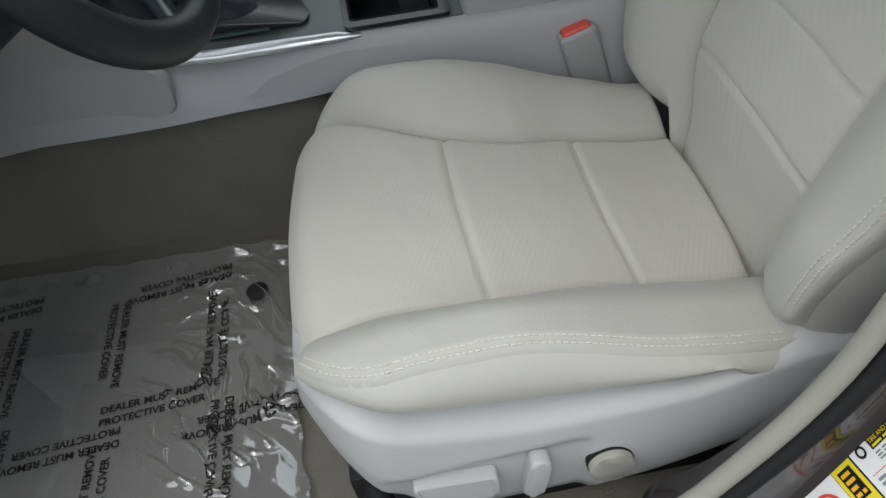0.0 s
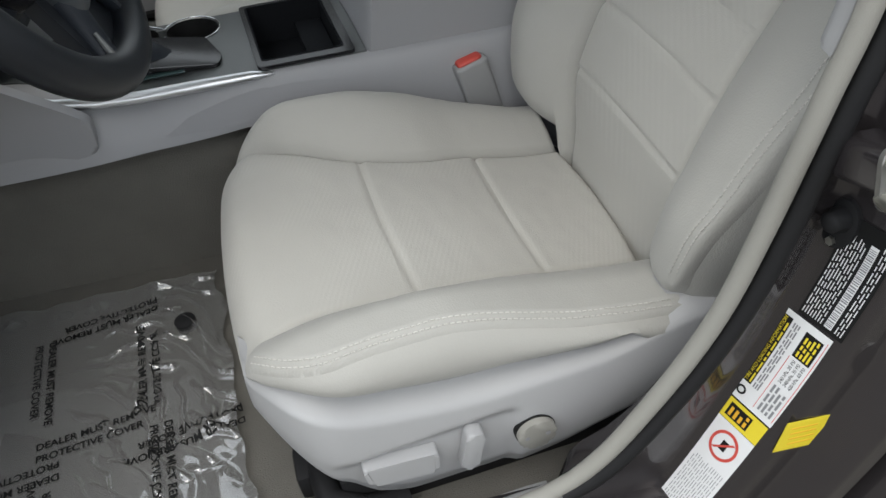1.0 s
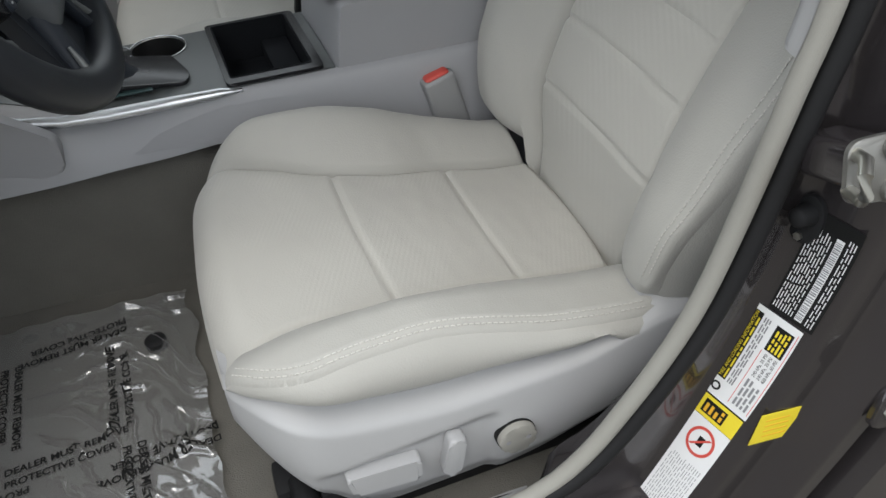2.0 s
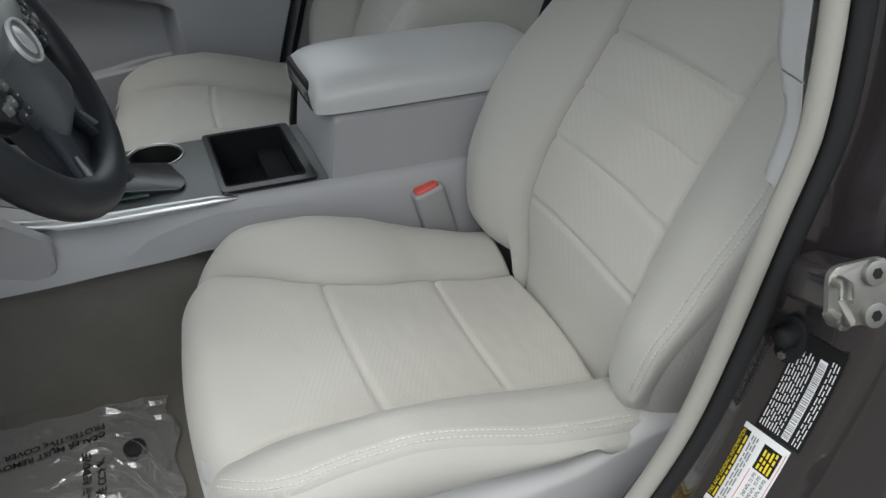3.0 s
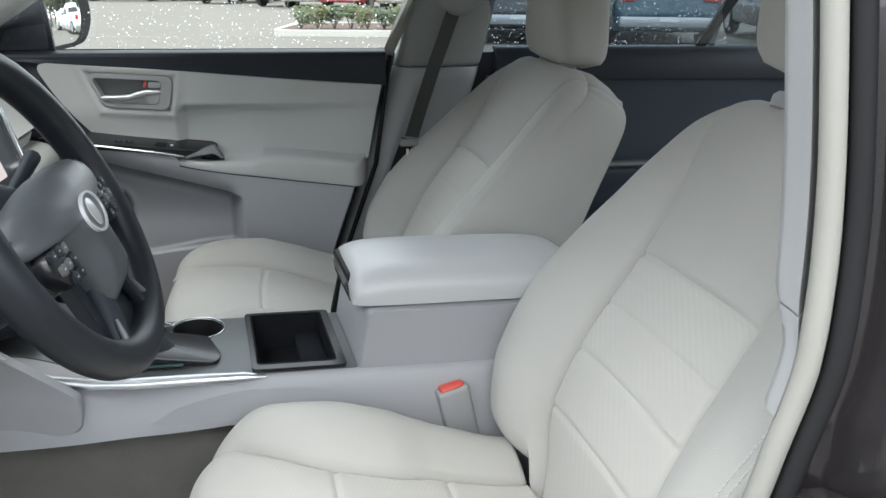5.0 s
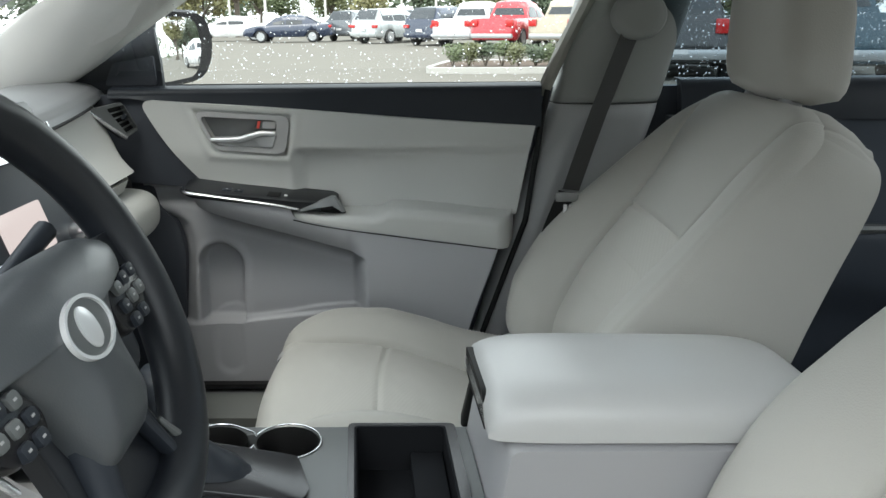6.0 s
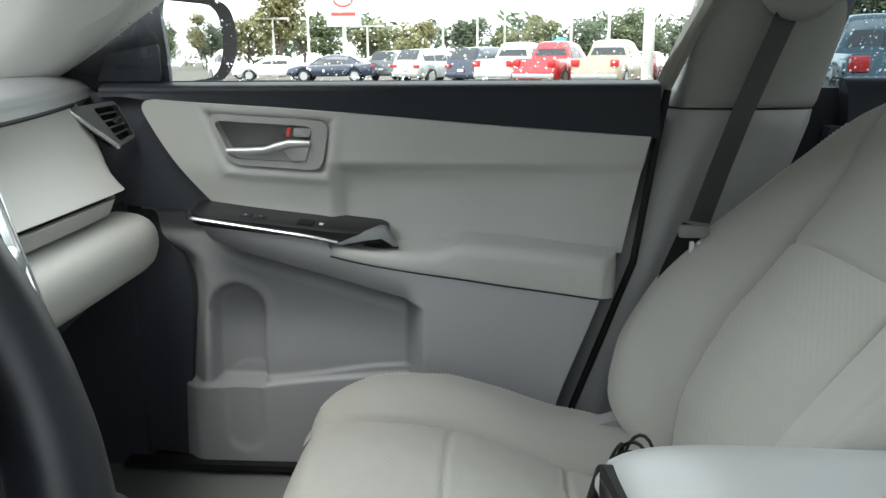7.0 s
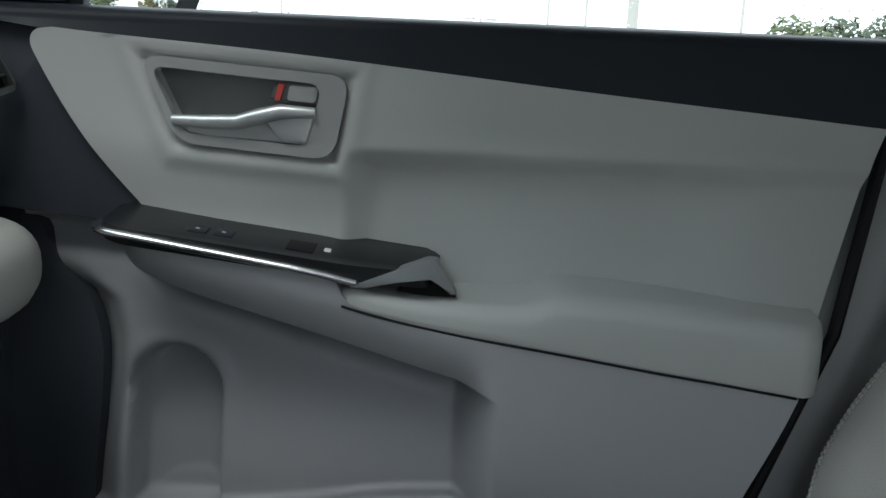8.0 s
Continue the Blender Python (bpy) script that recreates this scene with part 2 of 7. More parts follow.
def tube(bm, pts, radius, seg=10, closed=False, flat=1.0, up=(0, 0, 1)):
    """A round (or flattened) bar along points; radius is a number or a list."""
    pts = [Vector(p) for p in pts]
    n = len(pts)
    rad = radius if isinstance(radius, (list, tuple)) else [radius] * n
    rows = []
    for i, p in enumerate(pts):
        a = pts[(i - 1) % n] if closed or i > 0 else p
        b = pts[(i + 1) % n] if closed or i < n - 1 else p
        t = (b - a).normalized()
        side = t.cross(Vector(up))
        side = side.normalized() if side.length > 1e-4 else t.orthogonal().normalized()
        nn = side.cross(t).normalized()
        rows.append([bm.verts.new(p + side * math.cos(q) * rad[i] + nn * math.sin(q) * rad[i] * flat)
                     for q in (2 * math.pi * k / seg for k in range(seg))])
    for i in range(n if closed else n - 1):
        for k in range(seg):
            r0, r1 = rows[i], rows[(i + 1) % n]
            bm.faces.new((r0[k], r0[(k + 1) % seg], r1[(k + 1) % seg], r1[k]))
    if not closed:
        bm.faces.new(rows[0][::-1])
        bm.faces.new(rows[-1])
    return bm


def tubes(pts, radius, **kw):
    return tube(bmesh.new(), pts, radius, **kw)


def sheet(nu, nv, f, skirt=None, closed=False, backed=True):
    """A surface f(u, v) over the unit square; skirt: a vector by which its rim is drawn back, to give it thickness."""
    bm = bmesh.new()
    g = [[bm.verts.new(f(i / nu, j / nv)) for j in range(nv + 1)] for i in range(nu + (0 if closed else 1))]
    m = len(g)
    for i in range(nu):
        for j in range(nv):
            bm.faces.new((g[i][j], g[(i + 1) % m][j], g[(i + 1) % m][j + 1], g[i][j + 1]))
    if skirt is not None:
        rim = [g[i][0] for i in range(nu + 1)] + [g[nu][j] for j in range(1, nv + 1)] + [g[i][nv] for i in range(nu - 1, -1, -1)] + [g[0][j] for j in range(nv - 1, 0, -1)]
        back = [bm.verts.new(v.co + Vector(skirt)) for v in rim]
        n = len(rim)
        for i in range(n):
            bm.faces.new((rim[i], rim[(i + 1) % n], back[(i + 1) % n], back[i]))
        if backed:
            bm.faces.new(back[::-1])
    return bm


def loft(rings, cap=True, closed=True):
    bm = bmesh.new()
    rows = [[bm.verts.new(p) for p in r] for r in rings]
    n = len(rows[0])
    for a, b in zip(rows, rows[1:]):
        for k in range(n if closed else n - 1):
            bm.faces.new((a[k], a[(k + 1) % n], b[(k + 1) % n], b[k]))
    if cap and closed:
        bm.faces.new(rows[0][::-1])
        bm.faces.new(rows[-1])
    return bm


# ---- padded seat parts ----
def pad(us, vs, place, wall, region):
    """A padded panel: a fine grid in seat coordinates, cut into its sewn panels, with side walls. Returns meshes by panel name."""
    g = [[place(u, v) for v in vs] for u in us]
    nu, nv = len(us), len(vs)
    rim = [(i, 0) for i in range(nu)] + [(nu - 1, j) for j in range(1, nv)] + [(i, nv - 1) for i in range(nu - 2, -1, -1)] + [(0, j) for j in range(nv - 2, 0, -1)]
    made = {}

    def add(key, tag, co):
        bm, known = made.setdefault(key, (bmesh.new(), {}))
        if tag not in known:
            known[tag] = bm.verts.new(co)
        return known[tag]
    for i in range(nu - 1):
        for j in range(nv - 1):
            key = region((us[i] + us[i + 1]) / 2, (vs[j] + vs[j + 1]) / 2)
            q = [(i, j), (i + 1, j), (i + 1, j + 1), (i, j + 1)]
            if (g[i][j] - g[i + 1][j + 1]).length < 1e-5 or (g[i + 1][j] - g[i][j + 1]).length < 1e-5:
                continue
            made_face = [add(key, t, g[t[0]][t[1]]) for t in q]
            if len({tuple(round(c, 6) for c in v.co) for v in made_face}) == 4:
                made[key][0].faces.new(made_face)
    n = len(rim)
    steps = len(wall(us[0], vs[0]))
    for k in range(n):
        a, b = rim[k], rim[(k + 1) % n]
        wa, wb = wall(us[a[0]], vs[a[1]]), wall(us[b[0]], vs[b[1]])
        for s in range(steps - 1):
            q = [add("side", (k, s), wa[s]), add("side", ((k + 1) % n, s), wb[s]), add("side", ((k + 1) % n, s + 1), wb[s + 1]), add("side", (k, s + 1), wa[s + 1])]
            if len({tuple(round(c, 6) for c in v.co) for v in q}) == 4:
                made["side"][0].faces.new(q)
    return {k: v[0] for k, v in made.items()}


def car_seat(label, origin, side, recline, powered, group, gap, thick, post_x, plump, flank, shoulder):
    """A front seat; its own x runs to the rear, side +1 puts its inboard flank towards +y."""
    seat = thing("front_car_seat", label, "car seat", origin, group)
    flip = Matrix.Diagonal((1, side, 1, 1))

    # cushion
    xf, xr, w, R = -0.222, 0.296, 0.25, 0.10
    tz = curve([-0.22, -0.18, -0.15, -0.09, 0.03, 0.15, 0.22, 0.27, 0.34], [0.530, 0.545, 0.540, 0.525, 0.508, 0.508, 0.524, 0.536, 0.53])
    zi = curve([-0.23, -0.19, -0.12, -0.03, 0.06, 0.16, 0.24, 0.32], [0.548, 0.556, 0.558, 0.549, 0.528, 0.495, 0.474, 0.462])
    rise_in = curve([-0.22, -0.17, -0.1, -0.02, 0.05, 0.11, 0.18, 0.23, 0.3], [0.010, 0.030, 0.053, 0.058, 0.056, 0.049, 0.042, 0.036, 0.034])
    rise_out = curve([-0.22, -0.17, -0.13, -0.05, 0.0, 0.06, 0.12, 0.18, 0.3], [0.014, 0.032, 0.040, 0.051, 0.058, 0.055, 0.051, 0.054, 0.060])
    seam_in = curve([-0.24, -0.178, -0.11, -0.02, 0.06, 0.14, 0.2, 0.3], [0.208, 0.200, 0.172, 0.132, 0.122, 0.136, 0.138, 0.145])
    seam_out = curve([-0.24, -0.12, -0.01, 0.06, 0.15, 0.3], [0.165, 0.150, 0.149, 0.136, 0.123, 0.118])
    cross = (-0.020, 0.140)

    def sy(a, b):
        return seam_in(a) if b > 0 else seam_out(a)

    def plan(u, v):
        s = sy(u, v)
        b = v / 0.6 * s if abs(v) <= 0.6 else math.copysign(s + (abs(v) - 0.6) / 0.4 * (w - s), v)
        a = u
        if a < xf + R and abs(b) > w - R:
            d = Vector((a - xf - R, abs(b) - w + R))
            e = R - d.length
            if e < 0:
                d = d.normalized() * R
                a, b, e = xf + R + d.x, math.copysign(w - R + d.y, b), 0
        else:
            e = min(a - xf, w - abs(b))
        return a, b, max(0, e)

    ends = curve([-0.25, -0.165, -0.14, -0.11, -0.06, 0.0, 0.06, 0.11, 0.14, 0.165, 0.25], [0.270, 0.272, 0.272, 0.273, 0.277, 0.278, 0.277, 0.274, 0.272, 0.269, 0.265])

    def hem(a, b):
        """How far a point of the cushion lies inside its outline."""
        b = abs(b)
        if a < xf + R and b > w - R:
            return R - math.hypot(a - xf - R, b - w + R)
        return min(a - xf, w - b)

    def top(a, b):
        s = sy(a, b)
        z = zi(a) + 0.005 * (1 - min(1, abs(b) / s) ** 2)
        if abs(b) > s:
            t = (abs(b) - s) / (w - s)
            z += (rise_in if b > 0 else rise_out)(a) * flank * math.sin(min(1, t * 1.6) * math.pi / 2)
            if b < 0:
                z -= 0.0034 * math.exp(-((hem(a, b) - 0.0075) / 0.0024) ** 2) * smooth(0.17, 0.19, -b)
        z -= 0.012 * math.exp(-((abs(b) - s) / 0.0042) ** 2) * smooth(-0.2, -0.12, a)
        if abs(b) < s:
            for c in cross:
                z -= 0.0042 * math.exp(-((a - c - 0.006 * (b / s) ** 2 + 0.04 * b) / 0.0046) ** 2)
        z += 0.0016 * noise.noise((a * 12, b * 12, side)) + 0.0007 * noise.noise((a * 45, b * 30, side))
        back = a - ends(b) + 0.009
        if back > 0:
            z -= 0.009 - math.sqrt(max(0, 0.009 ** 2 - back ** 2)) if back < 0.0088 else 0.0075 + (back - 0.0088) * 4.0
        return z

    def soft_edge(a, b):
        k = smooth(0.135, 0.195, -b)
        return 0.050 * (1 - k) + 0.014 * k

    def over(a, b, e):
        a = min(a, ends(b) + 0.005)
        r = soft_edge(a, b)
        drop = r - math.sqrt(max(0, r * r - (r - e) ** 2)) if e < r else 0
        return flip @ Vector((a + 0.022 * (b / w) ** 2 * (1 - smooth(xf, 0, a)), b, top(a, b) - drop))

    def place(u, v):
        return over(*plan(u, v))

    def wall(u, v):
        p = place(u, v)
        a, b, e = plan(u, v)
        outw = Vector((-1 if a < xf + 0.01 else 0, 0, 0)) + Vector((0, side * math.copysign(1, b) if abs(b) > w - 0.02 else 0, 0))
        if a < xf + R and abs(b) > w - R:
            outw = Vector((a - xf - R, side * (b - math.copysign(w - R, b)), 0))
        outw = outw.normalized() if outw.length else outw
        flank_k = smooth(w - 0.07, w - 0.01, abs(b)) * smooth(-0.2, -0.1, a)
        low = 0.490 + (tz(a) + 0.001 - 0.490) * smooth(0.10, 0.2, -b)
        low = min(low, p.z - 0.035 * smooth(0.17, 0.22, a)) if a > 0.17 else low
        base = Vector((p.x, p.y, low))
        fat = 0.002 + 0.011 * flank_k
        return [p, p.lerp(base, 0.12) + outw * fat * 0.55, p.lerp(base, 0.35) + outw * fat, p.lerp(base, 0.65) + outw * fat * 0.85, p.lerp(base, 0.9) - outw * 0.002, base - outw * 0.03]

    def region(u, v):
        if abs(v) < 0.6:
            return "front" if u < cross[0] else "middle" if u < cross[1] else "rear"
        return "outer" if v < 0 else "inner"
    us = [xf + (xr - xf) * i / 150 for i in range(151)]
    vs = [-1 + 0.4 * j / 40 for j in range(40)] + [-0.6 + 1.2 * j / 60 for j in range(60)] + [0.6 + 0.4 * j / 40 for j in range(41)]
    made = pad(us, vs, place, wall, region)
    bm = made.pop("side")
    cushion = part("cushion", bm, CLOTH, seat, "plain cloth cushion sides", 70)
    for key in ("front", "middle", "rear"):
        part("cushion_panel", made[key], RIBBED, cushion, "ribbed cloth panel", 80)
    for key in ("outer", "inner"):
        part("cushion_bolster", made[key], CLOTH, cushion, "", 80)
    # twin rows of stitches along the sewn rim, curling round the nose of the bolster
    bm = bmesh.new()
    for off in (0.0045, 0.0105):
        run = [(0.242 - 0.0064 * i, w - off) for i in range(int((0.242 - xf - R) / 0.0064))]
        run += [(xf + R - (R - off) * math.sin(q), w - R + (R - off) * math.cos(q)) for q in (0.07 * i for i in range(18))]
        for (a0, b0), (a1, b1) in zip(run, run[1:]):
            a1, b1 = a0 + (a1 - a0) * 0.66, b0 + (b1 - b0) * 0.66
            p, q = (over(a, -b, hem(a, b)) for a, b in ((a0, b0), (a1, b1)))
            up = Vector((0, -0.4 * side, 0.9)) * 0.0011
            tube(bm, [p + up * 0.2, (p + q) / 2 + up, q + up * 0.2], 0.0007, seg=5)
    part("stitching", bm, STITCH, cushion, "pale double row of stitches")

    # backrest
    L = 0.645
    turn = Matrix.Translation((0.250, 0, 0.475)) @ Matrix.Rotation(radians(recline), 4, "Y")
    bw = curve([-0.04, 0.05, 0.15, 0.25, 0.33, 0.44, 0.53, 0.60, 0.645], [0.246, 0.266, 0.280, 0.283, 0.274, 0.253, 0.234, 0.212, 0.190])
    bs = curve([-0.04, 0.04, 0.14, 0.235, 0.395, 0.48, 0.57, 0.64], [0.118, 0.128, 0.142, 0.140, 0.134, 0.140, 0.160, 0.172])
    hi = curve([-0.04, 0.05, 0.10, 0.15, 0.25, 0.35, 0.45, 0.55, 0.62], [-0.050, -0.022, 0.000, 0.016, 0.023, 0.015, 0.006, 0.000, -0.012])
    lift = curve([-0.04, 0.05, 0.2, 0.3, 0.4, 0.5, 0.6], [0.050, 0.062, 0.052, 0.042, 0.028, 0.014, 0.0])
    rib = 1.0 if powered else 0.3
    seams = ((0.142, 0.0035 * rib), (0.236, 0.0035 * rib), (0.313, 0.0032 * rib), (0.352, 0.0012 * rib), (0.395, 0.0055))
    br, BR = 0.038, 0.07

    def bplan(u, v):
        ww, s = bw(u), bs(u)
        b = v / 0.6 * s if abs(v) <= 0.6 else math.copysign(s + (abs(v) - 0.6) / 0.4 * (ww - s), v)
        turned = max(0.0, abs(b) - ww + 0.06)
        low = -0.022 + (0.052 * smooth(s, s + 0.03, abs(b)) + 0.06 - math.sqrt(max(0, 0.06 ** 2 - turned ** 2)) if abs(b) > s else 0.0)
        a = low + (u + 0.022) * (L - low) / (L + 0.022)
        e = min(ww - abs(b), L - a)
        if abs(b) > s:
            e = min(e, a - low + 0.08 * (1 - smooth(s, s + 0.03, abs(b))))
        if a > L - BR and abs(b) > ww - BR:
            d = Vector((a - L + BR, abs(b) - ww + BR))
            e = BR - d.length
            if e < 0:
                d = d.normalized() * BR
                a, b, e = L - BR + d.x, math.copysign(ww - BR + d.y, b), 0
        return a, b, max(0, e), ww, s

    def bplace(u, v):
        a, b, e, ww, s = bplan(u, v)
        h = hi(a) + 0.006 * (1 - min(1, abs(b) / s) ** 2)
        if abs(b) > s:
            h += lift(a) * plump * math.sin(min(1, (abs(b) - s) / (ww - s) * 1.45) * math.pi / 2)
        h -= 0.012 * math.exp(-((abs(b) - s) / 0.0042) ** 2) * (1 - 0.7 * smooth(0.4, 0.5, a))
        if abs(b) > s:
            h -= 0.002 * math.exp(-((ww - abs(b) - 0.016) / 0.003) ** 2) * smooth(0.6, 0.5, a)
        if abs(b) < s:
            for c, dep in seams:
                h -= dep * math.exp(-((a - c + 0.008 * (b / s) ** 2) / 0.0042) ** 2)
        k = smooth(ww - 0.05, ww - 0.02, abs(b)) * smooth(0.02, 0.05, a) * smooth(0.6, 0.45, a)
        r = br * (1 - k) + 0.024 * k
        h -= r - math.sqrt(max(0, r * r - (r - e) ** 2)) if e < r else 0
        h += 0.0012 * noise.noise((a * 13, b * 13, 5 + side))
        return flip @ turn @ Vector((-h, b, a))

    def bwall(u, v):
        a, b, e, ww, s = bplan(u, v)
        p = bplace(u, v)
        back = flip @ turn @ Vector((thick - 0.03 * smooth(0.2, 0.6, a), b * (0.97 + shoulder * smooth(0.35, 0.62, a)), min(a, L - 0.01)))
        out = (flip @ turn).to_3x3() @ Vector((0, math.copysign(1, b) if ww - abs(b) < 0.03 else 0, 1 if a > L - 0.03 else -1 if u < 0.0 else 0))
        out = out.normalized() * 0.009 if out.length else out
        return [p, p.lerp(back, 0.07) + out * 0.45, p.lerp(back, 0.25) + out, p.lerp(back, 0.6) + out * 0.9, p.lerp(back, 0.9), back]

    def bregion(u, v):
        if abs(v) < 0.6:
            return "upper" if u > 0.395 else "lower%d" % sum(u > c for c, d in seams if c != 0.352)
        return "outer" if v < 0 else "inner"
    us = [-0.022 + (L + 0.022) * i / 170 for i in range(171)]
    made = pad(us, vs, bplace, bwall, bregion)
    back = part("backrest", made.pop("side"), CLOTH, seat, "plain cloth backrest sides", 70)
    for key, bm in made.items():
        part("backrest_bolster" if key in ("outer", "inner") else "backrest_panel", bm, RIBBED if key.startswith("lower") else CLOTH, back,
             "ribbed cloth panel" if key.startswith("lower") else "", 80)
    part("back_panel", sheet(20, 14, lambda u, v: flip @ turn @ Vector((thick + 0.002 - 0.03 * smooth(0.2, 0.6, -0.04 + 0.63 * u), (2 * v - 1) * bw(-0.04 + 0.63 * u) * 0.96, -0.04 + 0.63 * u))), CHARCOAL, back)
    bm = bmesh.new()
    for off in (0.012, 0.020):
        for i in range(84):
            a = 0.015 + i * 0.0064
            va, vb = (-1 + 0.4 * off / (bw(x) - bs(x)) for x in (a, a + 0.0042))
            p, q = bplace(a, va), bplace(a + 0.0042, vb)
            up = (flip @ turn).to_3x3() @ Vector((-0.001, 0, 0))
            tube(bm, [p + up * 0.2, (p + q) / 2 + up, q + up * 0.2], 0.0007, seg=5)
    part("stitching", bm, STITCH, back, "pale double row of stitches")

    # headrest on two posts
    hm = flip @ turn @ Matrix.Translation((post_x, 0, L))
    for y in (-0.062, 0.062):
        post = part("headrest_post", tubes([hm @ Vector((0, y, -0.03)), hm @ Vector((0, y, 0.09))], 0.0065, seg=12), CHROME, seat, "bright steel post")
        part("post_collar", loft([[hm @ Vector((0.017 * k * math.cos(q), y + 0.025 * k * math.sin(q), z)) for q in (math.pi * i / 10 for i in range(20))]
                                  for k, z in ((0.9, -0.012), (1.0, 0.002), (0.8, 0.008), (0.45, 0.010))]), PALE, post, "grey plastic collar")
    hr = Matrix.Translation((0.012, 0, gap)) @ Matrix.Rotation(radians(-0.72 * recline), 4, "Y")
    rings = []
    for k in range(15):
        t = k / 14
        z = 0.19 * t
        e = min(1, math.sqrt(max(0, 1 - (abs(2 * t - 1) ** 5))))
        wy, dx = 0.135 * (0.55 + 0.45 * e) * (1 - 0.10 * t), 0.058 * (0.35 + 0.65 * e)
        lean = -0.03 * t
        rings.append([hm @ hr @ Vector((lean + dx * math.copysign(abs(math.cos(q)) ** 0.55, math.cos(q)), wy * math.copysign(abs(math.sin(q)) ** 0.42, math.sin(q)), z))
                      for q in (2 * math.pi * i / 48 for i in range(48))])
    part("headrest", loft(rings), CLOTH, seat, "plain grey cloth headrest", 60)

    # plastic valance on the outer flank
    bz = curve([-0.215, -0.14, -0.10, -0.06, 0.02, 0.10, 0.2, 0.34], [0.478, 0.388, 0.346, 0.334, 0.335, 0.344, 0.375, 0.41])

    def flank(u, v):
        x = -0.212 + 0.537 * u
        z = bz(x) + (tz(x) - bz(x)) * v
        y = -0.262 + 0.085 * (1 - math.sqrt(max(0, 1 - (1 - smooth(0, 0.2, u)) ** 2))) - 0.010 * math.sin(min(1, v * 1.1) * math.pi) + 0.030 * smooth(0.86, 1.0, v) + 0.012 * smooth(0.25, 0, v)
        step = smooth(0.0, 0.018, 0.458 + 0.02 * u - z) * smooth(0.005, 0.03, x + 0.16) * smooth(0.062, 0.042, x)
        return flip @ Vector((x, y + 0.0095 * step, z))
    trim = part("side_valance", sheet(80, 40, flank, flip.to_3x3() @ Vector((0, 0.03, 0))), PALE, seat, "pale grey plastic seat valance")
    side_m = flip @ Matrix.Translation((0, -0.262, 0.011)) @ Matrix.Rotation(radians(90), 4, "X")
    if powered:
        part("slide_switch", prisms(rounded([(-0.115, 0.407), (-0.040, 0.398), (-0.037, 0.431), (-0.120, 0.439)], 0.006), 0.016, side_m, 0.005, 3), PALE, trim, "long grey slide switch")
        part("recline_switch", prisms(rounded([(-0.017, 0.387), (0.003, 0.381), (0.016, 0.440), (-0.004, 0.444)], 0.008), 0.017, side_m, 0.005, 3), PALE, trim, "upright grey recline lever")
        disc = [(0.073 + 0.0225 * math.cos(q), 0.410 + 0.0225 * math.sin(q)) for q in (math.pi * i / 18 for i in range(36))]
        knob = part("lumbar_knob", prisms(disc, 0.019, side_m, 0.004, 3), STRIP, trim, "round grey lumbar knob")
        # Black disc draws the contact shade round the knob's foot.
        part("knob_shade", prisms([(0.073 + 0.0234 * math.cos(q), 0.410 + 0.0234 * math.sin(q)) for q in (math.pi * i / 18 for i in range(36))], 0.0112, side_m), INK, knob, "black disc for the shade round the knob")
        for dx in (-0.012, 0.012):
            part("knob_mark", prisms([(0.073 + dx + 0.003 * math.cos(q), 0.410 + 0.003 * math.sin(q)) for q in (math.pi * i / 5 for i in range(10))], 0.0194, side_m), GREYINK, knob)
    # runner and wiring below
    # Added plate, black for the rail and the darkness beneath the valance.
    part("rail_shade", boxes((-0.15, -0.232, 0.303), (0.34, -0.205, 0.372), bevel=0.006), RUBBER, seat, "black plate added for the dark under the valance")
    for y in (-0.17, 0.17):
        rail = part("seat_rail", boxes((-0.17, y - 0.02, 0.312), (0.36, y + 0.02, 0.345), bevel=0.004), RUBBER, seat, "black steel seat runner")
        part("rail_end", boxes((-0.20, y - 0.026, 0.308), (-0.165, y + 0.026, 0.352), bevel=0.008), RUBBER, rail, "black plastic runner cap")
    pan = part("seat_pan", boxes((-0.15, -0.215, 0.345), (0.30, 0.215, 0.432), bevel=0.02, seg=3), CHARCOAL, seat, "dark seat base")
    part("pan_front", boxes((-0.168, -0.16, 0.42), (-0.08, 0.16, 0.50), bevel=0.03, seg=4), CLOTH, pan, "cloth front edge")
    if powered:
        part("wiring_cover", tubes([flip @ Vector(p) for p in ((-0.13, -0.14, 0.32), (-0.17, -0.19, 0.345), (-0.165, -0.235, 0.35), (-0.13, -0.25, 0.335), (-0.08, -0.245, 0.32))], 0.018, seg=10), RUBBER, pan, "black corrugated wiring cover")
    return seat


STITCH = surface("stitch_thread", (0.62, 0.61, 0.57), 0.8, vary=0.05, bump=0.0)
driver_seat = car_seat("light grey cloth driver seat with electric switches", pose(0, -0.40, 0, 0, 0, 5), 1, 27, True, "front seats", 0.035, 0.14, 0.022, 1.0, 1.0, 0.0)
passenger_seat = car_seat("light grey cloth front passenger seat", pose(-0.135, 0.400, 0, 0, 0, 4), -1, 30.5, False, "front seats", 0.008, 0.165, 0.045, 1.30, 0.72, 0.13)


# ---- cabin shell ----
ASPHALT = surface("lot_asphalt", (0.155, 0.145, 0.125), 0.92, vary=0.16, scale=0.25, grain=40, bump=0.3, dist=0.004, spec=0.12)


def lot_z(y):
    """The lot falls gently away from the car on the passenger side."""
    return -0.0105 * max(0.0, y - 3.0)


def lot(x, y, turn=0.0, up=0.0):
    return pose(x, y, lot_z(y) + up, 0, 0, turn)


structure("ground", sheet(80, 200, lambda u, v: Vector(((u - 0.5) * 600, (v - 0.4) * 600, lot_z((v - 0.4) * 600) + 0.012 * noise.noise((u * 60, v * 60, 0))))), ASPHALT, "pale damp asphalt of a car lot")
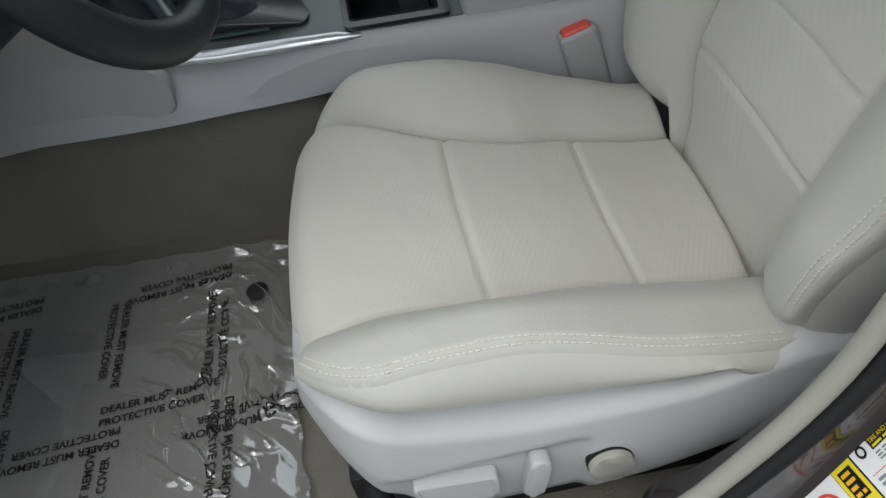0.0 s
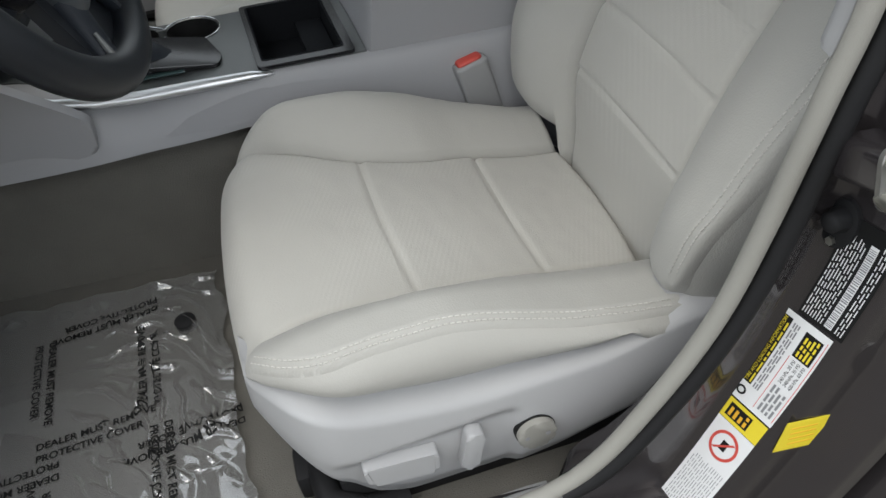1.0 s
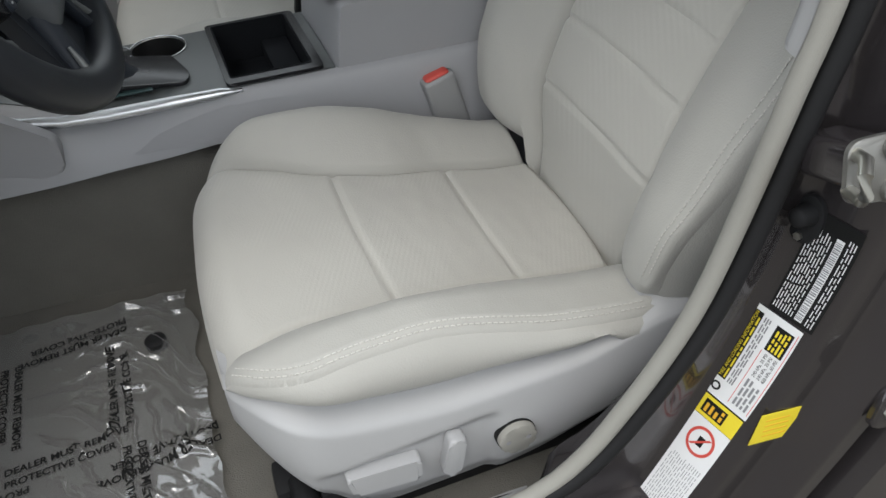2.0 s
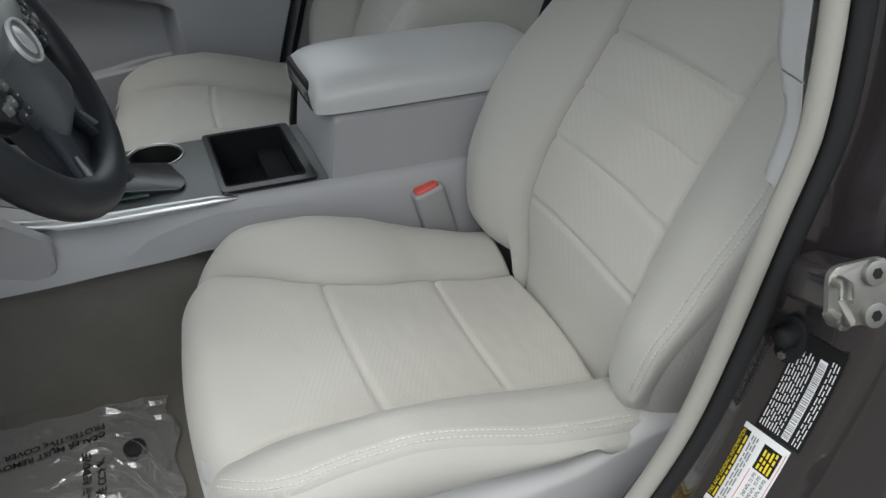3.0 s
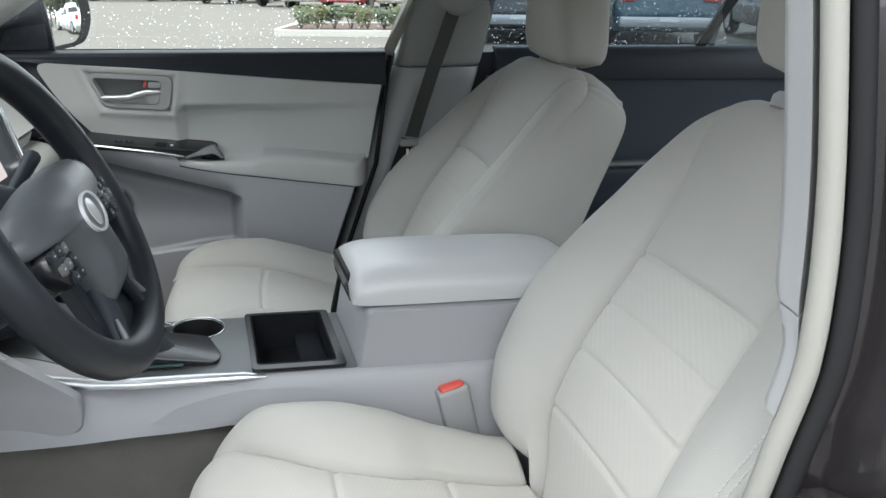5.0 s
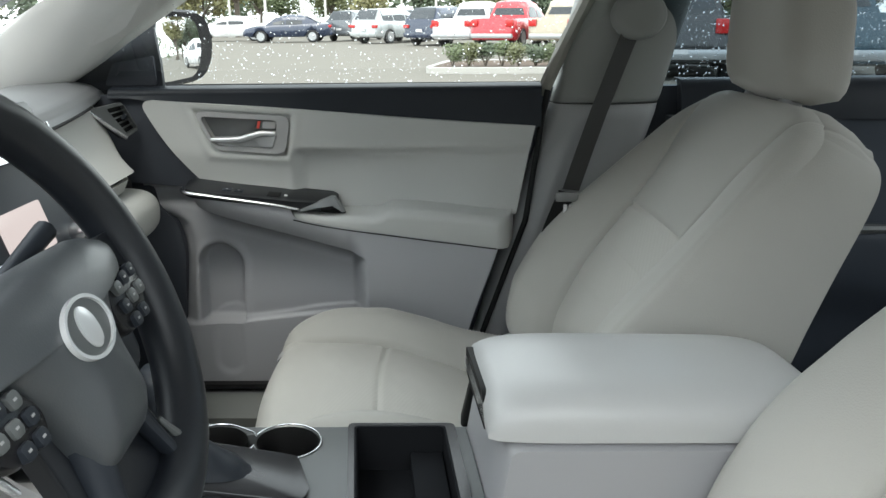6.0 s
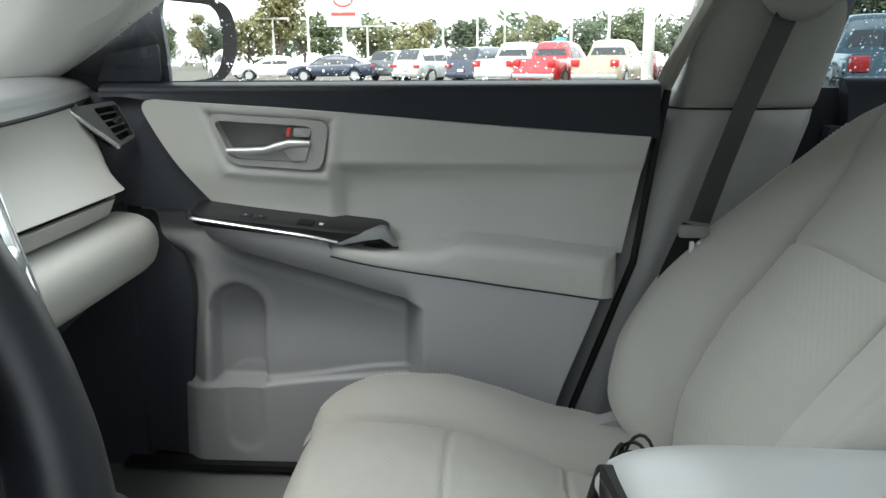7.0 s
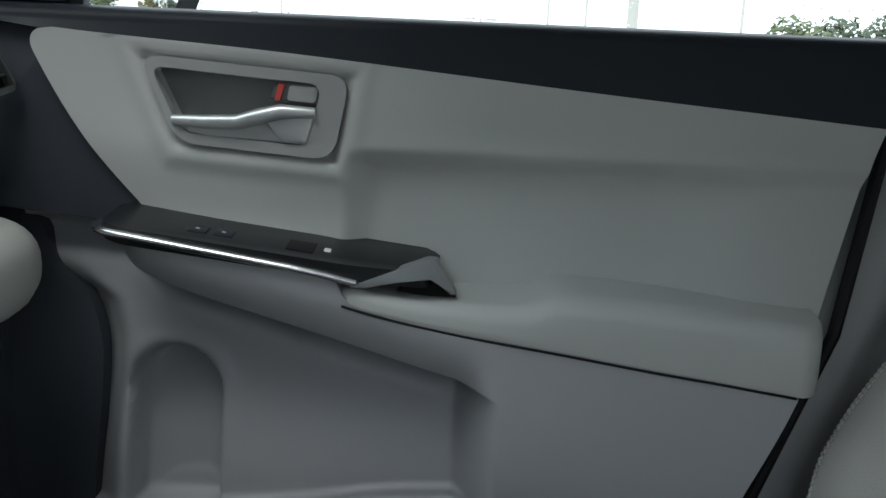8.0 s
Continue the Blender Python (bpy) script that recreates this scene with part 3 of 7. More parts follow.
# Unseen wall, added to hold low sky light off the open driver side.
structure("wall_unseen", boxes((-16, -6.3, -0.05), (16, -6.0, 2.8)), surface("sky_block_grey", (0.30, 0.30, 0.29), 0.9, vary=0.12, scale=1.5, grain=80, bump=0.3, dist=0.003), "unseen wall added to block low sky light")
structure("floor", boxes((-0.95, -0.70, 0.24), (1.35, 0.72, 0.302)), CARPET, "greige cabin carpet")
structure("ceiling", sheet(16, 12, lambda u, v: Vector((-0.35 + 1.65 * u, -0.62 + 1.24 * v, 1.37 + 0.05 * math.sin(math.pi * v) - 0.06 * (2 * u - 1) ** 4)), (0, 0, 0.03)), LINER, "pale cloth headliner")
structure("wall_rear", boxes((1.62, -0.75, 0.25), (1.66, 0.75, 1.02)), CHARCOAL, "dark boot bulkhead")
structure("wall_front", boxes((-1.10, -0.74, 0.22), (-1.06, 0.76, 0.98)), CHARCOAL, "dark firewall under the dashboard")


# carpeted tunnel under the console
def tunnel(u, v):
    x = -0.9 + 2.2 * u
    a = math.pi * v
    y = 0.02 - 0.118 * math.copysign(abs(math.cos(a)) ** 0.35, math.cos(a)) * (1.12 - 0.12 * math.sin(a))
    dip = smooth(-0.22, -0.17, x) * smooth(0.05, 0.02, x)
    return Vector((x, y, 0.29 + (0.26 - 0.05 * dip) * math.sin(a) ** 0.4))


structure("tunnel", sheet(40, 24, tunnel), CARPET, "greige carpet over the tunnel")

structure("wall_right", boxes((-1.08, 0.745, 0.24), (-0.69, 0.79, 0.99)), CHARCOAL, "dark footwell side")
structure("wall_right", boxes((-0.70, 0.752, 0.20), (1.62, 0.80, 0.372)), PAINT, "painted sill under the door")
structure("wall_right", boxes((-0.70, 0.800, 0.372), (1.62, 0.83, 1.0)), CHARCOAL, "outer door shell")
structure("wall_left", boxes((-1.08, -0.80, 0.24), (-0.82, -0.74, 0.98)), CARPET, "dark carpeted footwell side")
# passenger sill and driver sill
# Darker copy of the pale sill plastic, for the passenger sill's shade.
SILLSHADE = surface("shaded_sill_plastic", (0.15, 0.158, 0.152), 0.5, vary=0.08, grain=900, bump=0.12, dist=0.0004)
structure("sill_trim", sheet(40, 10, lambda u, v: Vector((-0.85 + 1.0 * u, 0.655 + 0.10 * v, 0.335 + 0.03 * math.sin(v * math.pi * 0.6))), (0, 0, -0.05)), SILLSHADE, "grey plastic sill trim, darkened for shade")
sx = curve([0.36, 0.385, 0.42, 0.515, 0.635, 0.72, 0.84, 0.92, 1.02, 1.15, 1.35], [-0.25, 0.02, 0.115, 0.19, 0.25, 0.274, 0.301, 0.318, 0.324, 0.320, 0.31])
sidey = curve([0.3, 0.9, 1.02, 1.15, 1.35], [-0.735, -0.735, -0.722, -0.70, -0.655])
structure("sill_trim", sheet(40, 12, lambda u, v: Vector((-0.85 + 0.955 * u, -0.672 - 0.064 * v, 0.305 + 0.070 * smooth(0, 0.8, v) + 0.02 * smooth(0.85, 1, u))), (0, 0.0, -0.05)), PALE, "pale grey plastic sill trim")
structure("rocker", sheet(40, 14, lambda u, v: Vector((-0.9 + 2.4 * u, -0.735 - 0.10 * math.sin(v * math.pi * 0.5), 0.36 - 0.19 * (1 - math.cos(v * math.pi * 0.5)))), (0, 0.05, -0.02)), PAINT, "brown-grey painted rocker panel")

zs = [0.372 + 0.98 * i / 60 for i in range(61)]
strip_path = [(-0.85 + 0.87 * i / 20, -0.735, 0.378 + 0.004 * i / 20) for i in range(20)] + [(sx(z), sidey(z), z) for z in zs if z > 0.384]
seal = thing("door_seal", "pale grey weatherstrip with black rubber lip round the door opening", "weatherstrip")
part("bead", tubes(strip_path, 0.0095, seg=12), STRIP, seal, "pale grey cloth-covered bead", 60)
part("lip", tubes([(x + 0.019, y - 0.006, z) for x, y, z in strip_path if z > 0.40], 0.009, seg=10), RUBBER, seal, "black rubber lip", 60)

# pillar trim inside the strip, and the painted jamb outside it
depth = curve([0.55, 0.70, 0.92, 0.96, 1.05, 1.35], [0.0, 0.0, 0.002, 0.020, 0.024, 0.024])


def driver_pillar(z0, z1):
    def f(u, v):
        z = z0 + (z1 - z0) * u
        edge = min(u, 1 - u) * (z1 - z0)
        return Vector((sx(z) - 0.010 + 0.004 * v + 0.11 * smooth(0.55, 1.0, v), sidey(z) + 0.002 + 0.008 * smooth(0.92, 0.97, z) + 0.026 * smooth(0.3, 0.75, v) + (depth(z) - 0.004 * (1 - smooth(0, 0.005, edge))) * (1 - (1 - v) ** 2) + 0.006 * v, z))
    return structure("pillar_trim", sheet(40, 14, f, (0.02, 0.02, 0)), PALE, "pale grey plastic pillar trim", 60)


driver_pillar(0.87, 0.949)
driver_pillar(0.951, 1.36)
xl = curve([0.30, 0.36, 0.476, 0.608, 0.726, 0.85, 1.0, 1.35], [0.19, 0.222, 0.272, 0.318, 0.345, 0.352, 0.352, 0.345])


def jamb_line(z):
    k = sidey(z) + 0.735
    a = sx(max(z, 0.40)) + 0.025
    b = max(xl(z), a + 0.02)
    return [(a, -0.722 + k), (a + 0.006, -0.731 + k), (b - 0.012, -0.729 + k), (b - 0.002, -0.735 + k), (b + 0.012, -0.778 + k), (b + 0.022, -0.789 + k), (b + 0.060, -0.791 + k),
            (b + 0.068, -0.797 + k), (b + 0.078, -0.818 + k), (b + 0.088, -0.824 + k), (b + 0.11, -0.824 + k), (b + 0.118, -0.80 + k), (b + 0.135, -0.79 + k), (b + 0.15, -0.84 + k), (b + 0.9, -0.86 + k)]


def jamb(u, v):
    z = 0.30 + 1.05 * u
    q = jamb_line(z)
    f = v * (len(q) - 1)
    i = min(int(f), len(q) - 2)
    t = f - i
    return Vector((q[i][0] + (q[i + 1][0] - q[i][0]) * t, q[i][1] + (q[i + 1][1] - q[i][1]) * t, z))


structure("door_jamb", sheet(70, 56, jamb, (0.03, 0.04, 0)), PAINT, "brown-grey metallic painted door jamb", 50)


def on_jamb(z, y):
    """The point of the jamb's forward face at that height, and the face's own axes."""
    b = max(xl(z), sx(max(z, 0.40)) + 0.054)
    t = (-0.735 - y) / 0.043
    return Vector((b - 0.002 + 0.014 * t, y, z))


def label_pose(z, y, lift=0.0022):
    p = on_jamb(z, y)
    up = (on_jamb(z + 0.03, y) - on_jamb(z - 0.03, y)).normalized()
    right = (on_jamb(z, y - 0.01) - on_jamb(z, y + 0.01)).normalized()
    nn = right.cross(up).normalized()
    if nn.x > 0:
        nn = -nn
    right = up.cross(nn).normalized()
    m = Matrix((right, up, nn)).transposed().to_4x4()
    return Matrix.Translation(p + nn * lift) @ m


# ---- passenger door ----
door = thing("front_car_door", "closed passenger door with pale grey trim and black upper edge", "car door")
belt_low = curve([-0.66, -0.62, -0.4, -0.1, 0.14], [0.997, 0.992, 0.977, 0.952, 0.934])


def upper_edge(u, v):
    x = -0.70 + 0.845 * u
    lo = belt_low(x)
    if v < 0.35:
        t = v / 0.35
        return Vector((x, 0.775 - 0.04 * t, 1.011 + 0.003 * math.sin(t * math.pi)))
    if v < 0.6:
        t = (v - 0.35) / 0.25 * math.pi / 2
        return Vector((x, 0.735 - 0.013 * math.sin(t), 0.998 + 0.013 * math.cos(t)))
    t = (v - 0.6) / 0.4
    return Vector((x, 0.722 - 0.004 * t, 0.998 + (lo - 0.003 - 0.998) * t))


part("upper_trim", sheet(60, 30, upper_edge, (0, 0.03, 0)), BLACK, door, "black soft upper door edge", 60)

CUPSHADE = surface("recess_shade_grey", (0.19, 0.195, 0.20), 0.5, vary=0.06, bump=0.1)
SATIN = surface("satin_silver_paint", (0.60, 0.61, 0.62), 0.34, 0.7, vary=0.05, bump=0.05)
BEZEL = [(-0.529, 0.970), (-0.342, 0.958), (-0.356, 0.884), (-0.496, 0.894)]
BEZEL_IN = [(-0.519, 0.960), (-0.366, 0.950), (-0.381, 0.896), (-0.492, 0.903)]


def inside(poly, x, z):
    """Signed distance to a convex outline, positive inside (clockwise points)."""
    best = 9.0
    for (ax, az), (bx, bz) in zip(poly, poly[1:] + poly[:1]):
        ex, ez = bx - ax, bz - az
        best = min(best, ((z - az) * -ex + (x - ax) * ez) / math.hypot(ex, ez))
    return best


def panel_y(x, z):
    y = 0.716 - 0.008 * smooth(-0.58, -0.44, x) + 0.012 * smooth(0.0, 0.13, x)
    y += (0.024 - 0.016 * smooth(-0.08, 0.09, x)) * smooth(-0.352, -0.318, x) * smooth(0.898, 0.876, z)
    y += 0.010 * smooth(0.898, 0.820, z) * (1 - smooth(-0.37, -0.31, x))
    y -= 0.008 * smooth(0.90, 0.95, z) * smooth(-0.5, 0.0, x)
    rim = max(inside(BEZEL, x, z), inside([p for p in reversed(BEZEL)], x, z))
    y -= 0.004 * math.exp(-((rim + 0.012) / 0.010) ** 2)
    y += 0.007 * smooth(-0.004, 0.001, rim)
    d = max(inside(BEZEL_IN, x, z), inside([p for p in reversed(BEZEL_IN)], x, z))
    y += 0.030 * smooth(-0.004, 0.006, d)
    return y


def upper_panel(u, v):
    left = -0.506 - 0.135 * v + 0.012 * math.sin(v * math.pi) * -1
    if v > 0.88:
        left += 0.03 * (1 - math.sqrt(max(0, 1 - ((v - 0.88) / 0.12) ** 2)))
    right = 0.099 + 0.034 * v
    x = left + (right - left) * u
    low = 0.800 - 0.045 * smooth(-0.45, -0.2, x)
    z = low + (belt_low(x) - 0.001 - low) * v
    return Vector((x, panel_y(x, z), z))


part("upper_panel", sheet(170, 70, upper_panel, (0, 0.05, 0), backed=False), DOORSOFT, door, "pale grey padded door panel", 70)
dm = Matrix(((1, 0, 0, 0), (0, 0, -1, 0.714), (0, 1, 0, 0), (0, 0, 0, 1)))
bezel = part("handle_bezel", ring(bmesh.new(), rounded(BEZEL, 0.02, 8), rounded(BEZEL_IN, 0.014, 8), 0.0115, dm, 0.0032), PALE, door, "pale grey handle surround")
cup_m = Matrix(((1, 0, 0, 0), (0, 0, -1, 0.7325), (0, 1, 0, 0), (0, 0, 0, 1)))
# Insert coloured dark, so the shallow recess reads as shaded and deep.
part("handle_cup", prisms(rounded([(-0.530, 0.960), (-0.363, 0.954), (-0.377, 0.888), (-0.500, 0.893)], 0.012), 0.004, cup_m), CUPSHADE, bezel, "grey recess behind the lever, darkened for shade")
lever = rounded([(-0.500, 0.917), (-0.440, 0.919), (-0.418, 0.926), (-0.400, 0.930), (-0.369, 0.929), (-0.378, 0.8965), (-0.470, 0.9015), (-0.490, 0.905)], 0.004, 3)
lever_m = Matrix(((1, 0, 0, 0), (0, 0, -1, 0.7225), (0, 1, 0, 0), (0, 0, 0, 1)))
handle = part("door_handle", prisms(lever, 0.018, lever_m, 0.004, 3), SATIN, door, "grey pull lever with satin chrome edge")
part("lever_edge", tubes([(-0.499, 0.7020, 0.9140), (-0.470, 0.7000, 0.9135), (-0.440, 0.6995, 0.9145), (-0.420, 0.6995, 0.9205), (-0.402, 0.7000, 0.9255), (-0.372, 0.7020, 0.9250)], [0.0045, 0.0062, 0.0068, 0.0075, 0.0065, 0.0050], seg=14), SATIN, handle, "bright rounded lever edge", 60)
part("lever_end", prisms(rounded([(-0.418, 0.9165), (-0.400, 0.9280), (-0.371, 0.9270), (-0.379, 0.8975), (-0.402, 0.8985)], 0.004, 3), 0.0225, lever_m, 0.003, 3), SATIN, handle, "satin silver lever end")
lock = part("lock_button", prisms(rounded([(-0.408, 0.951), (-0.366, 0.9495), (-0.369, 0.932), (-0.415, 0.934)], 0.003), 0.016, lever_m, 0.003), GRAPHITE, door, "grey lock button with red mark")
part("lock_face", prisms(rounded([(-0.396, 0.9485), (-0.370, 0.9475), (-0.373, 0.934), (-0.398, 0.935)], 0.003), 0.0175, lever_m, 0.001), PALE, lock)
part("lock_mark", prisms([(-0.4055, 0.9495), (-0.400, 0.9495), (-0.404, 0.935), (-0.409, 0.935)], 0.0178, lever_m), RED, lock, "red stripe")

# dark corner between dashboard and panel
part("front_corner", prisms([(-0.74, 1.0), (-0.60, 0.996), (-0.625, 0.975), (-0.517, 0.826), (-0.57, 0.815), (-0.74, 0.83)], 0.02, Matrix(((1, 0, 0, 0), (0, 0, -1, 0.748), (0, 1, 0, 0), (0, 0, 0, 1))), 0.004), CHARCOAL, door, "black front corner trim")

# lower panel with bolster, pocket and bottle hollow
zbol = curve([-0.66, -0.575, -0.547, -0.533, -0.489, -0.415, -0.34, -0.265, -0.21, 0.0, 0.12], [0.816, 0.814, 0.804, 0.786, 0.766, 0.744, 0.723, 0.701, 0.686, 0.635, 0.60])
lip = curve([-0.66, -0.58, -0.536, -0.493, -0.45, -0.37, -0.30, -0.23, -0.1], [0.520, 0.522, 0.524, 0.524, 0.530, 0.540, 0.547, 0.553, 0.60])
body_top = curve([-0.66, -0.60, -0.56, -0.532, -0.484, -0.412, -0.36, -0.342, -0.334, -0.242, -0.144, -0.046, 0.055, 0.13],
                 [0.828, 0.826, 0.820, 0.815, 0.808, 0.797, 0.789, 0.784, 0.767, 0.747, 0.733, 0.719, 0.707, 0.698])
rear = curve([0.38, 0.414, 0.505, 0.738, 0.83], [-0.012, -0.004, 0.022, 0.108, 0.125])


kick = curve([0.38, 0.45, 0.5, 0.6, 0.68, 0.73, 0.76, 0.83], [-0.620, -0.616, -0.612, -0.602, -0.596, -0.605, -0.630, -0.665])


liner = curve([-0.58, -0.562, -0.545, -0.520, -0.498, -0.469, -0.385, -0.30, -0.2], [0.470, 0.500, 0.529, 0.546, 0.549, 0.536, 0.545, 0.559, 0.566])


def lower_panel(u, v):
    z = 0.385 + 0.437 * v
    for _ in range(4):
        x = kick(z) + (rear(z) - kick(z)) * u
        zb = zbol(x)
        zl = min(lip(x), zb - 0.03)
        zt = max(body_top(x), zb + 0.004)
        z = 0.385 + (zl - 0.385) * v / 0.3 if v < 0.3 else zl + (zb - zl) * (v - 0.3) / 0.32 if v < 0.62 else zb + (zt - zb) * (v - 0.62) / 0.38
    hollow = smooth(0.624, 0.608, v)
    right = smooth(-0.240, -0.198, x)
    nose = math.sqrt(max(0.0, 1 - (1 - min(1.0, max(0.0, (x + 0.560) / 0.045))) ** 2))
    block = 0.653 + 0.044 * smooth(0.70, 0.42, z)
    tuck = max(0.0, 1 - (z - zb) / 0.050) ** 2
    body = 0.745 - (0.093 - 0.030 * tuck) * nose
    deep = 0.750 - 0.012 * smooth(0.66, 0.56, z) + 0.026 * smooth(zb - 0.05, zb, z)
    y = (deep * hollow + body * (1 - hollow)) * (1 - right) + block * right
    # pocket front below its rounded lip
    below = smooth(0.302, 0.291, v)
    y -= hollow * (1 - right) * below * (0.007 + 0.006 * smooth(0.36, 0.53, z)) * smooth(-0.625, -0.59, x)
    # tall bottle hollow with a round foot
    d = 0.045 - math.hypot(x + 0.517, max(0, z - 0.644))
    y += 0.040 * smooth(-0.003, 0.006, d) * (1 - below) * hollow
    y -= 0.0025 * math.exp(-((d + 0.010) / 0.008) ** 2) * (1 - below) * hollow * (1 - right)
    # rim of the pocket's inner liner: a fine step that humps over the bottle's foot
    y -= 0.005 * smooth(-0.003, 0.003, liner(x) - z) * (1 - right) * (1 - below) * smooth(-0.575, -0.56, x) * (1 - 0.5 * smooth(0.0, 0.01, d))
    y += 0.030 * (1 - smooth(0.0, 0.05, x - kick(z))) ** 2 * smooth(0.78, 0.72, z) * (1 - 0.6 * below)
    # shallow round dent in the pocket front
    y += 0.004 * smooth(-0.004, 0.014, 0.034 - math.hypot(x + 0.508, max(0.0, abs(z - 0.470) - 0.035))) * below
    x -= 0.42 * (0.745 - y) * smooth(0.80, 1.0, u)
    return Vector((x, y, z))


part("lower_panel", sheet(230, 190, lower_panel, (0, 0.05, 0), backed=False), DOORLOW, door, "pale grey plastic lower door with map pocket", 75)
# Charcoal merges dark carpet with the shade at the door's front foot.
part("shaded_kick_panel", sheet(24, 30, lambda u, v: Vector((-0.80 + (kick(0.385 + 0.44 * v) + 0.006 + 0.80) * u, 0.762 - 0.012 * smooth(0.6, 1.0, u), 0.385 + 0.44 * v)), (0, 0.02, 0)), CHARCOAL, door, "dark front lower door trim", 60)
part("bottom_gap", boxes((-0.72, 0.715, 0.374), (0.0, 0.75, 0.384)), RUBBER, door, "black gap under the door")

# armrest pad
pt = curve([-0.345, -0.335, -0.31, -0.26, -0.19, -0.172, -0.150, -0.04, 0.085], [0.774, 0.780, 0.776, 0.770, 0.770, 0.773, 0.783, 0.776, 0.764])
pl = curve([-0.345, -0.335, -0.242, -0.144, -0.046, 0.055, 0.1], [0.768, 0.764, 0.745, 0.731, 0.717, 0.705, 0.700])


def pad_ring(x, k):
    """A section of the armrest: flat top that runs into the panel, a round crest, and a face flush with the door body."""
    t, b = pt(x), pl(x)
    front, r = 0.6515 + 0.020 * (1 - k), min(0.020, (t - b) * 0.55)
    q = [(0.742, t + 0.004), (0.722, t + 0.001)]
    q += [(front + r - r * math.sin(c), t - r + r * math.cos(c)) for c in (math.pi / 2 * i / 8 for i in range(9))]
    q += [(front, b + (t - r - b) * f) for f in (0.6, 0.3)] + [(front + 0.0025, b), (0.742, b)]
    return [Vector((x - 0.20 * (0.745 - y) * smooth(-0.03, 0.10, x), y, z)) for y, z in q]


part("armrest_pad", loft([pad_ring(-0.345 + 0.440 * i / 60, (0.3, 0.75, 0.93)[i] if i < 3 else (0.93, 0.7, 0.2)[i - 58] if i > 57 else 1.0) for i in range(61)]), SOFT, door, "pale grey padded armrest", 50)

part("armrest_seam", tubes([(x - 0.018 * smooth(-0.03, 0.10, x), 0.6525, pl(x) - 0.0006) for x in (-0.338 + 0.0216 * i for i in range(20))], 0.0013, seg=6), INK, door, "thin dark seam under the armrest")

# switch panel with bright strip
def sw_z(x, y=0.68):
    """Height of the switch panel: it falls to the rear and a little towards the cabin."""
    return 0.829 - (x + 0.55) * 0.110 + (y - 0.68) * 0.14 - 0.10 * max(0.0, x + 0.31) ** 1.5


plan = rounded([(-0.552, 0.730), (-0.550, 0.664), (-0.530, 0.6525), (-0.330, 0.6500), (-0.262, 0.664), (-0.255, 0.730)], 0.018, 8)
bm = prisms(plan, 0.014, Matrix.Identity(4), 0.004, 3)
for v in bm.verts:
    v.co.z += sw_z(v.co.x, v.co.y) - 0.014
SWITCHBLACK = surface("satin_black_switch_panel", (0.010, 0.011, 0.013), 0.34, vary=0.1, grain=900, bump=0.05, spec=0.3)
panel = part("switch_panel", bm, SWITCHBLACK, door, "satin black window switch panel")


def key(name, x0, x1, y0, y1, up, mat, label=""):
    bm = boxes((x0, y0, -0.003), (x1, y1, up), bevel=0.0008)
    for v in bm.verts:
        v.co.z += sw_z(v.co.x, v.co.y)
    return part(name, bm, mat, panel, label)


for x in (-0.478, -0.455):
    key("lock_switch", x, x + 0.017, 0.672, 0.688, 0.0012, BLACK)
    key("switch_mark", x + 0.006, x + 0.010, 0.678, 0.682, 0.0016, GREYINK)
key("window_switch", -0.390, -0.366, 0.666, 0.690, 0.0008, INK, "black window switch")
key("switch_mark", -0.358, -0.352, 0.676, 0.682, 0.0010, STICKER)
strip_z = curve([-0.56, -0.532, -0.484, -0.412, -0.359, -0.325], [0.822, 0.8185, 0.8115, 0.8010, 0.7930, 0.7860])
part("bright_strip", tubes([(-0.556, 0.716, 0.8245), (-0.556, 0.690, 0.8235), (-0.5545, 0.668, 0.8220), (-0.548, 0.657, 0.8205), (-0.538, 0.6515, 0.8190)] + [(x, 0.6490, strip_z(x)) for x in (-0.52 + 0.0278 * i for i in range(8))],
     [0.003, 0.0045] + [0.005] * 10 + [0.0045], seg=10, flat=0.75), CHROME, door, "satin chrome strip", 60)
flap_m = Matrix(((1, 0, 0, 0), (0, 0, -1, 0.668), (0, 1, 0, 0), (0, 0, 0, 1)))
bm = prisms([(-0.334, 0.7815), (-0.300, 0.7945), (-0.266, 0.8070), (-0.258, 0.8060), (-0.240, 0.7760), (-0.2455, 0.7755), (-0.262, 0.7915), (-0.288, 0.7880), (-0.318, 0.7810)], 0.018, flap_m, 0.002)
for v in bm.verts:
    v.co.y += 0.016 * smooth(-0.30, -0.24, v.co.x)
part("pull_edge", bm, surface("dull_silver_paint", (0.30, 0.31, 0.32), 0.42, 0.5, vary=0.05, bump=0.05), door, "satin silver edge of the pull cup")
# Flat black shape stands in for the shaded hollow of the pull.
part("pull_cup_shade", prisms(rounded([(-0.300, 0.768), (-0.268, 0.792), (-0.258, 0.792), (-0.238, 0.768)], 0.004), 0.010, Matrix(((1, 0, 0, 0), (0, 0, -1, 0.690), (0, 1, 0, 0), (0, 0, 0, 1)))), INK, door, "black shape for the shaded pull cup")

# glass, seal and outer frame
def pane(x0, x1, z0, z1, inset=0.0):
    return sheet(12, 10, lambda u, v: Vector((x0 + (x1 - x0) * u, 0.776 - 0.17 * v - 0.03 * v * v + inset, z0 + (z1 - z0) * v)))


g = part("window_pane", pane(-0.95, 0.27, 0.99, 1.36), GLASS, door, "clear door glass speckled with rain")
g.visible_shadow = False
part("glass_seal", tubes([(-0.70, 0.772, 1.012), (0.165, 0.772, 1.010)], 0.004, seg=8), RUBBER, door, "black rubber glass seal")
